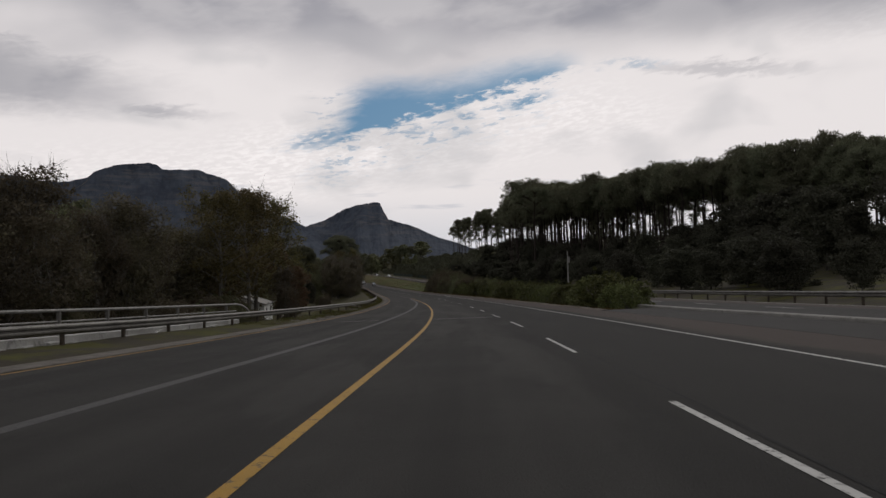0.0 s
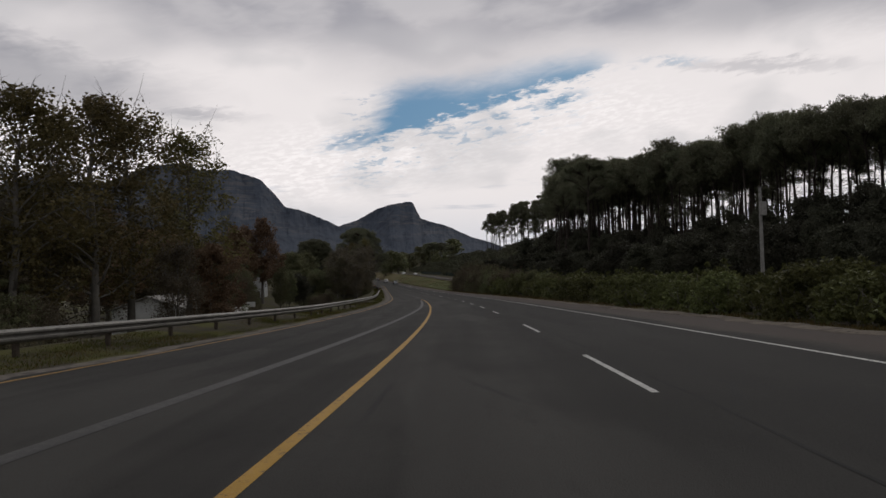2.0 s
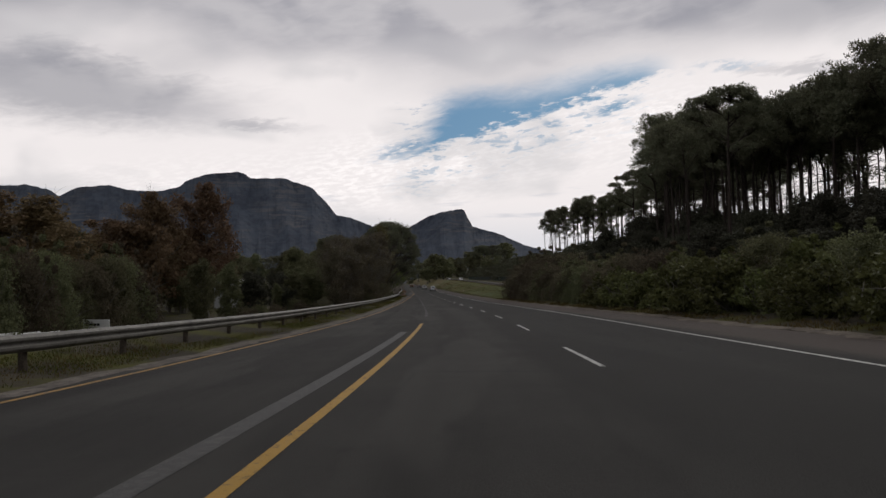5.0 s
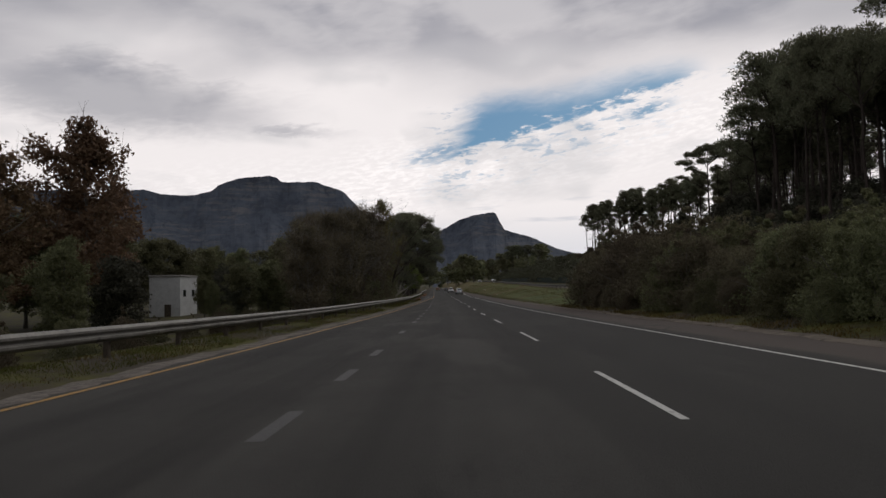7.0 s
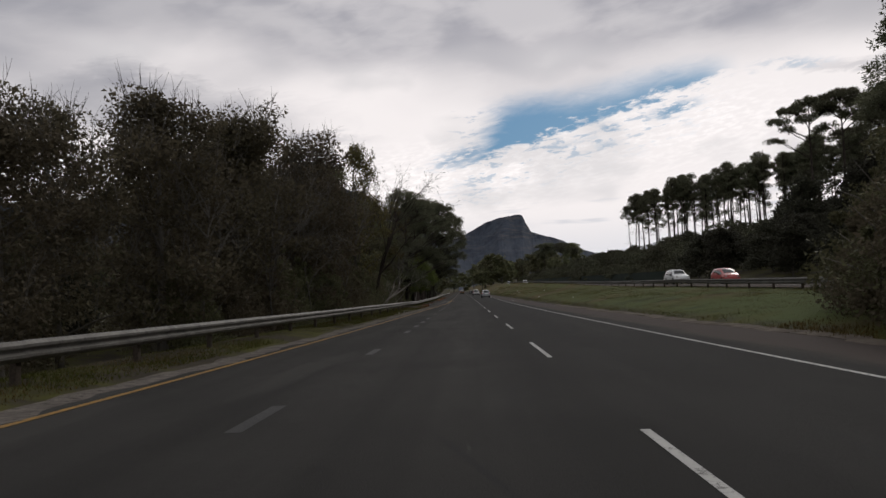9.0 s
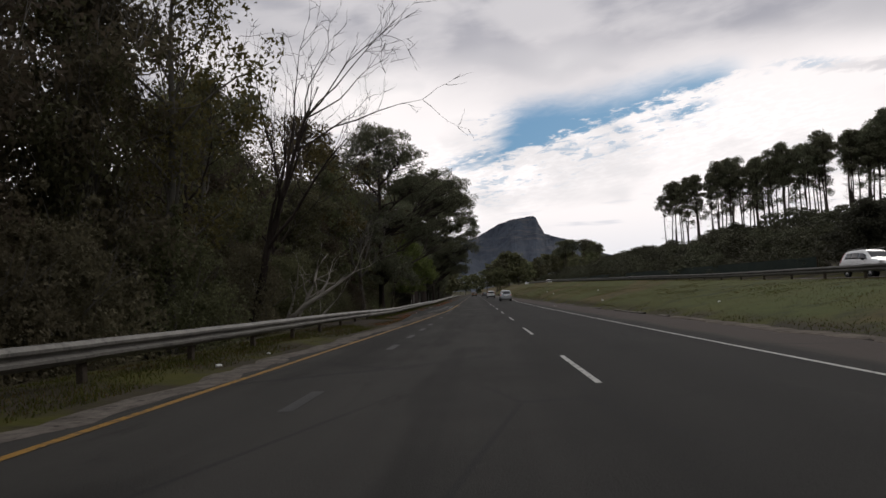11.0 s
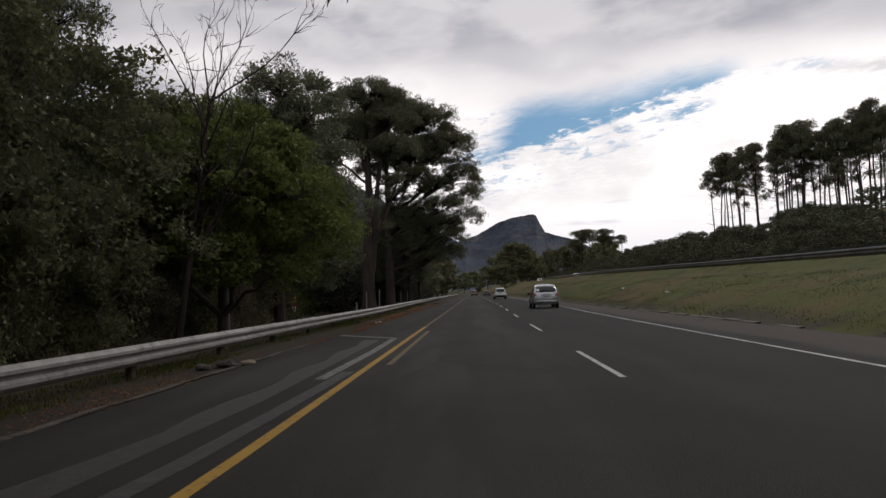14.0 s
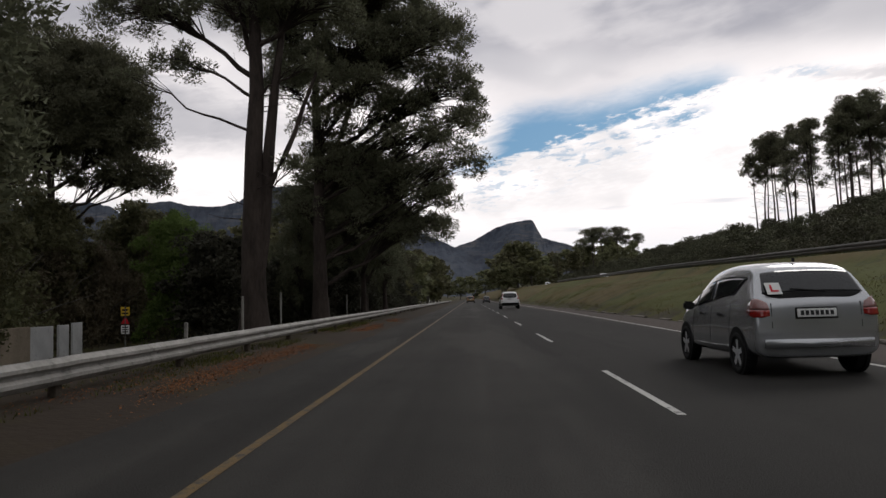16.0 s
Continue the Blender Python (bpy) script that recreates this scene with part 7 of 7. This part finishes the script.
pole = thing("lamp_pole", "slim grey steel pole with a small box among the bushes", "pole", at=at_ground(73.2, 10.2, 0.0, 0))
v, f = tube([(0, 0, -0.3), (0, 0, 2.5), (0.0, 0, 5.05)], [0.085, 0.075, 0.055], 10)
part("mast", mesh_of("mast", v, f, MAT["steel_light"], smooth_faces=True), pole)
part("box", done("box", box((-0.12, -0.10, -0.28), (0.12, 0.10, 0.28), 0.02), MAT["steel_light"]), pole, at=pose(0.05, -0.12, 4.2))
part("cap", done("cap", box((-0.07, -0.07, 0), (0.07, 0.07, 0.06), 0.015), MAT["steel"]), pole, at=pose(0, 0, 5.05))

sign = thing("road_sign", "narrow warning sign with stacked yellow and white plates", "road sign", at=at_ground(369.4, -22.0, -0.55, 10) @ Matrix.Diagonal((1.45, 1.45, 1.45, 1)))
v, f = tube([(0, 0, -0.7), (0, 0, 0.6), (0, 0, 1.28)], [0.03, 0.03, 0.03], 8)
part("post", mesh_of("post", v, f, MAT["steel"]), sign)
part("plate", done("plate", box((-0.17, -0.015, 0.90), (0.17, 0.0, 1.25), 0.004), MAT["sign_yellow"]), sign, "yellow plate")
for k in range(2):
    part("writing_bar", done("writing_bar", box((-0.12, -0.022, 0.97 + 0.13 * k), (0.12, -0.014, 1.03 + 0.13 * k)), MAT["ink"]), sign)
bm = bmesh.new()
a = [bm.verts.new(q) for q in ((-0.16, -0.02, 0.58), (0.16, -0.02, 0.58), (0, -0.02, 0.86), (-0.16, -0.004, 0.58), (0.16, -0.004, 0.58), (0, -0.004, 0.86))]
for q in ((0, 1, 2), (5, 4, 3), (0, 3, 4, 1), (1, 4, 5, 2), (2, 5, 3, 0)):
    bm.faces.new([a[i] for i in q])
part("triangle_plate", done("triangle_plate", bm, MAT["red_ink"]), sign, "red warning triangle")
part("plate", done("plate", box((-0.16, -0.015, 0.18), (0.16, 0.0, 0.52), 0.004), MAT["plate"]), sign, "white plate")
for k in range(3):
    part("writing_bar", done("writing_bar", box((-0.12, -0.022, 0.24 + 0.09 * k), (0.12, -0.014, 0.28 + 0.09 * k)), MAT["ink"]), sign)

stake = thing("marker_post", "thin pale marker post behind the guard rail", "post", at=at_ground(354.5, -12.6, -0.6))
part("shaft", done("shaft", box((-0.06, -0.06, -0.2), (0.06, 0.06, 1.2), 0.015), MAT["concrete"]), stake)
for s, d, h in ((362.0, -12.8, 2.2), (366.0, -12.0, 2.4), (384.0, -11.5, 2.4), (388.0, -11.0, 2.2)):
    copy_thing(stake, Matrix.Translation(world_at(s, d, -0.6)) @ pose(0, 0, 0, 2, 1, 10) @ Matrix.Diagonal((0.8, 0.8, h / 1.2, 1)))

net = thing("net_fence", "dull green shade-net fence beyond the opposite road", "fence")
post_me = done("post", box((-0.05, -0.05, -0.4), (0.05, 0.05, 1.7), 0.01), MAT["wood"])
for a in np.arange(296, 500, 4.0):
    s = np.linspace(a, a + 4.0, 3)
    part("net_panel", sweep("net_panel", s, opp_edge(s) + 11.5, [(0.015, 0.05), (0.015, 1.5), (-0.015, 1.5), (-0.015, 0.05)], MAT["shade_net"], lift=opp_rise(s) + 0.35), net)
    part("post", post_me, net, at=at_ground(a, float(opp_edge(a)) + 11.6, float(opp_rise(a)) + 0.3))


# ---- dead wood, grass and litter ----
def fork(p, rad, count, g, share, spread, depth=1):
    """A limb with forked twigs along it, as one list of tubes."""
    wood = [tube(p, rad, 7 if depth else 4)]
    n = len(p)
    long = np.linalg.norm(np.diff(p, axis=0), axis=1).sum()
    for _ in range(count):
        j = int(g.integers(max(1, n // 3), n))
        dd = (p[j] - p[j - 1]) / np.linalg.norm(p[j] - p[j - 1]) + g.normal(size=3) * spread
        q, rr = limb(p[j], dd / np.linalg.norm(dd), long * share * g.uniform(0.6, 1.2), max(rad[j] * 0.6, 0.012), g, 0.3, 5, 0.18)
        wood += fork(q, rr, max(2, count // 2), g, share, spread, depth - 1) if depth else [tube(q, rr, 4)]
    return wood


def dead_tree():
    g = np.random.default_rng(5)
    root = thing("dead_tree", "bleached fallen tree with bare forked branches", "dead tree", at=Matrix.Translation(place(261.0, -10.5)) @ pose(0, 0, 0, 0, 0, turn_at(260) - 12))
    for k, (start, d, length, r) in enumerate((((-0.3, 0, 0.1), (0.75, 0.3, 0.42), 4.6, 0.17), ((0.0, 0.3, 0.1), (0.85, 0.4, 0.20), 3.0, 0.13), ((-0.5, -0.4, 0.0), (-0.1, -0.1, 1.0), 3.9, 0.07), ((0.3, 0.1, 0.4), (0.3, 0.2, 0.8), 3.0, 0.08), ((0.9, 0.3, 0.7), (0.6, 0.2, 0.75), 3.2, 0.10))):
        p, rad = limb(start, np.array(d) / np.linalg.norm(d), length, r, g, 0.25, 7, 0.16)
        v, f = join(fork(p, rad, 6, g, 0.42, 0.55))
        part("trunk" if k == 0 else "branch", mesh_of("branch", v, f, MAT["dead"], smooth_faces=True), root)


dead_tree()


def tall_bare_tree(s, d, height, seed, label, bark="bark_grey", girth=0.17, lean=(0.02, 0.0)):
    """A leafless tree: a trunk and forked limbs."""
    g = np.random.default_rng(seed)
    root = thing("bare_tree", label, "tree", at=Matrix.Translation(place(s, d)))
    p, rad = limb((0, 0, -0.3), (lean[0], lean[1], 1.0), height * 0.8, girth, g, 0.1, 8, 0.05)
    v, f = tube(p, rad, 9)
    part("trunk", mesh_of("trunk", v, f, MAT[bark], smooth_faces=True), root)
    for k in range(12):
        j = int(g.integers(3, 9))
        a = g.uniform(0, 6.28)
        dd = np.array([math.cos(a) * 0.6 + lean[0] * 2.0, math.sin(a) * 0.6 + lean[1] * 2.0, 0.9])
        q, rr = limb(p[j], dd / np.linalg.norm(dd), height * 0.42, max(rad[j] * 0.6, 0.035), g, 0.35, 6, 0.14)
        v, f = join(fork(q, rr, 6, g, 0.38, 0.42))
        part("branch", mesh_of("branch", v, f, MAT[bark], smooth_faces=True), root)


tall_bare_tree(257.0, -10.6, 13.0, 3, "tall leafless tree with fine bare branches", "bark_pine", 0.19, lean=(0.24, 0.10))
tall_bare_tree(256.5, -12.5, 12.0, 4, "leafless dark tree among the thicket", "bark_pine")
tall_bare_tree(266.5, -12.5, 11.5, 12, "slim leafless tree with a dark trunk", "bark_pine", 0.10)
tall_bare_tree(284.5, -11.6, 14.8, 15, "leafless tree with a crown of fine grey twigs", "bark_grey", 0.12)
for k, (s, d, h) in enumerate(((214.5, -10.8, 7.0), (222.0, -10.4, 7.5), (229.5, -10.2, 8.0), (237.5, -10.0, 8.0))):
    tall_bare_tree(s, d, h, 60 + k, "thin grey leafless stem at the front of the thicket", "bark_grey", 0.05, lean=(0.03, 0.02))
tall_bare_tree(310.5, -11.2, 10.5, 77, "leafless dark tree that leans towards the road", "bark_pine", 0.13, lean=(0.22, 0.04))
tall_bare_tree(282.5, -9.9, 8.0, 8, "tree with a grey smooth leaning trunk", "bark_grey", 0.20, lean=(0.06, 0.03))


def blades(name, label, count, pick, tall, mat, seed, wide=0.012):
    """Loose grass blades over a stretch of ground; pick gives s and d for an array of random pairs."""
    g = np.random.default_rng(seed)
    s, d = pick(g.random(count), g.random(count))
    clump = np.array([noise.noise(Vector((a * 0.35, b * 0.9, seed))) for a, b in zip(s, d)])
    keep = clump > g.uniform(-0.55, 0.25, count)
    s, d, clump = s[keep], d[keep], clump[keep]
    p = world_at(s, d, ground_height(s, d) - 0.02)
    n = len(p)
    h = tall * g.uniform(0.4, 1.25, (n, 1)) * (0.7 + 0.6 * np.clip(clump, 0, 1))[:, None]
    a = g.uniform(0, 6.28, n)
    side = np.column_stack([np.cos(a), np.sin(a), np.zeros(n)]) * wide * g.uniform(0.8, 2.2, (n, 1))
    tip = p + np.column_stack([g.normal(size=n) * 0.35, g.normal(size=n) * 0.35, np.ones(n)]) * h
    v = np.stack([p - side, p + side, tip], 1).reshape(-1, 3)
    thing(name, label, "grass", kind="stuff", me=mesh_of(name, v, np.arange(3 * n).reshape(-1, 3), mat))


between = lambda a, b, lo, hi: (lambda u, w: (a + (b - a) * u, lo(a + (b - a) * u) + (hi(a + (b - a) * u) - lo(a + (b - a) * u)) * w))
verge = between(40, 272, lambda s: rail_line(s) - 1.2, lambda s: np.minimum(edge_line(s) - 1.25, rail_line(s) + 2.4))
blades("verge_grass", "thin green roadside grass under the guard rail", 150000, verge, 0.095, MAT["grass"], 1, 0.006)
blades("verge_grass", "dry straw-coloured roadside grass", 70000, verge, 0.085, MAT["grass_dry"], 2, 0.006)
blades("verge_grass", "low green weeds at the foot of the guard rail", 50000, between(268, 380, lambda s: rail_line(s) - 0.7, lambda s: rail_line(s) + 0.45), 0.10, MAT["grass"], 7, 0.006)
bank = between(203, 430, lambda s: 6.9 + 0 * s, lambda s: opp_edge(s) - 0.9)
blades("bank_grass", "short green grass on the mown bank", 150000, bank, 0.070, MAT["grass"], 3, 0.008)
blades("bank_grass", "tawny dry grass on the mown bank", 90000, between(215, 470, lambda s: 7.2 + 0 * s, lambda s: opp_edge(s) - 0.9), 0.075, MAT["grass_dry"], 4, 0.008)
blades("median_grass", "straw-coloured grass at the foot of the shrubs", 26000, between(46, 210, lambda s: 6.75 + 0 * s, lambda s: 8.3 + 0 * s), 0.14, MAT["grass_dry"], 5)


def fallen_leaves():
    g = np.random.default_rng(9)
    n = 90000
    s = g.uniform(262, 372, n)
    d = np.where(g.random(n) < 0.6, -6.12 + g.normal(size=n) * 0.16, -6.5 + g.normal(size=n) * 0.45)
    keep = np.array([noise.noise(Vector((a * 0.25, b * 1.2, 4.0))) for a, b in zip(s, d)]) > g.uniform(-0.4, 0.3, n)
    s, d = s[keep], d[keep]
    n = len(s)
    p = world_at(s, d, np.maximum(ground_height(s, d), np.where(d > edge_line(s) - 0.55, 0.0, -1)) + 0.012)
    a = g.uniform(0, 6.28, n)
    u = np.column_stack([np.cos(a), np.sin(a), g.normal(size=n) * 0.25]) * g.uniform(0.008, 0.026, (n, 1))
    w = np.column_stack([-np.sin(a), np.cos(a), g.normal(size=n) * 0.25]) * g.uniform(0.008, 0.024, (n, 1))
    v = np.stack([p - u, p - w * 0.6, p + u, p + w * 0.6], 1).reshape(-1, 3)
    thing("leaf_litter", "rust-orange fallen leaves along the shoulder", "leaves", kind="stuff", me=mesh_of("leaf_litter", v, np.arange(4 * n).reshape(-1, 4), MAT["litter_leaf"]))


fallen_leaves()


def scrap(name, label, s, d, size, mat, seed, cat="litter"):
    """A crumpled bit of rubbish."""
    g = np.random.default_rng(seed)
    bm = bmesh.new()
    bmesh.ops.create_icosphere(bm, subdivisions=2, radius=size)
    for q in bm.verts:
        q.co = Vector((q.co.x * 1.3, q.co.y, q.co.z * 0.5)) * (1 + 0.35 * noise.noise(q.co / size * 1.7 + Vector((seed, 0, 0))))
    base = max(float(ground_height(s, d)), 0.0 if edge_line(s) - 0.5 < d < 6.6 else -9.0)
    thing(name, label, cat, at=Matrix.Translation(world_at(s, d, base + size * 0.3)) @ pose(0, 0, 0, 0, 0, seed * 70), me=done(name, bm, mat))


for k, (s, d, r) in enumerate(((331.2, 9.1, 0.09), (287.4, 8.2, 0.08), (347.0, 9.8, 0.10), (306.0, 11.0, 0.07), (262.0, 9.0, 0.06), (243.0, -6.6, 0.06), (246.0, -6.5, 0.05), (285.0, -6.3, 0.05), (320.0, -6.1, 0.06), (319.5, -6.2, 0.05))):
    scrap("paper_scrap", "crumpled white scrap of paper lying on the verge", s, d, r, MAT["plaster"], k + 1)
scrap("green_bag", "green plastic bag lying at the edge of the asphalt", 45.5, -11.2, 0.16, MAT["leaf_green"], 21)
scrap("drain_rubble", "broken concrete rubble round a drain at the shoulder", 301.5, -6.5, 0.16, MAT["gravel"], 23, "rubble")
scrap("drain_rubble", "broken concrete rubble round a drain at the shoulder", 301.9, -6.25, 0.12, MAT["sand_wall"], 24, "rubble")
scrap("drain_rubble", "broken concrete rubble round a drain at the shoulder", 301.1, -6.8, 0.14, MAT["gravel"], 25, "rubble")
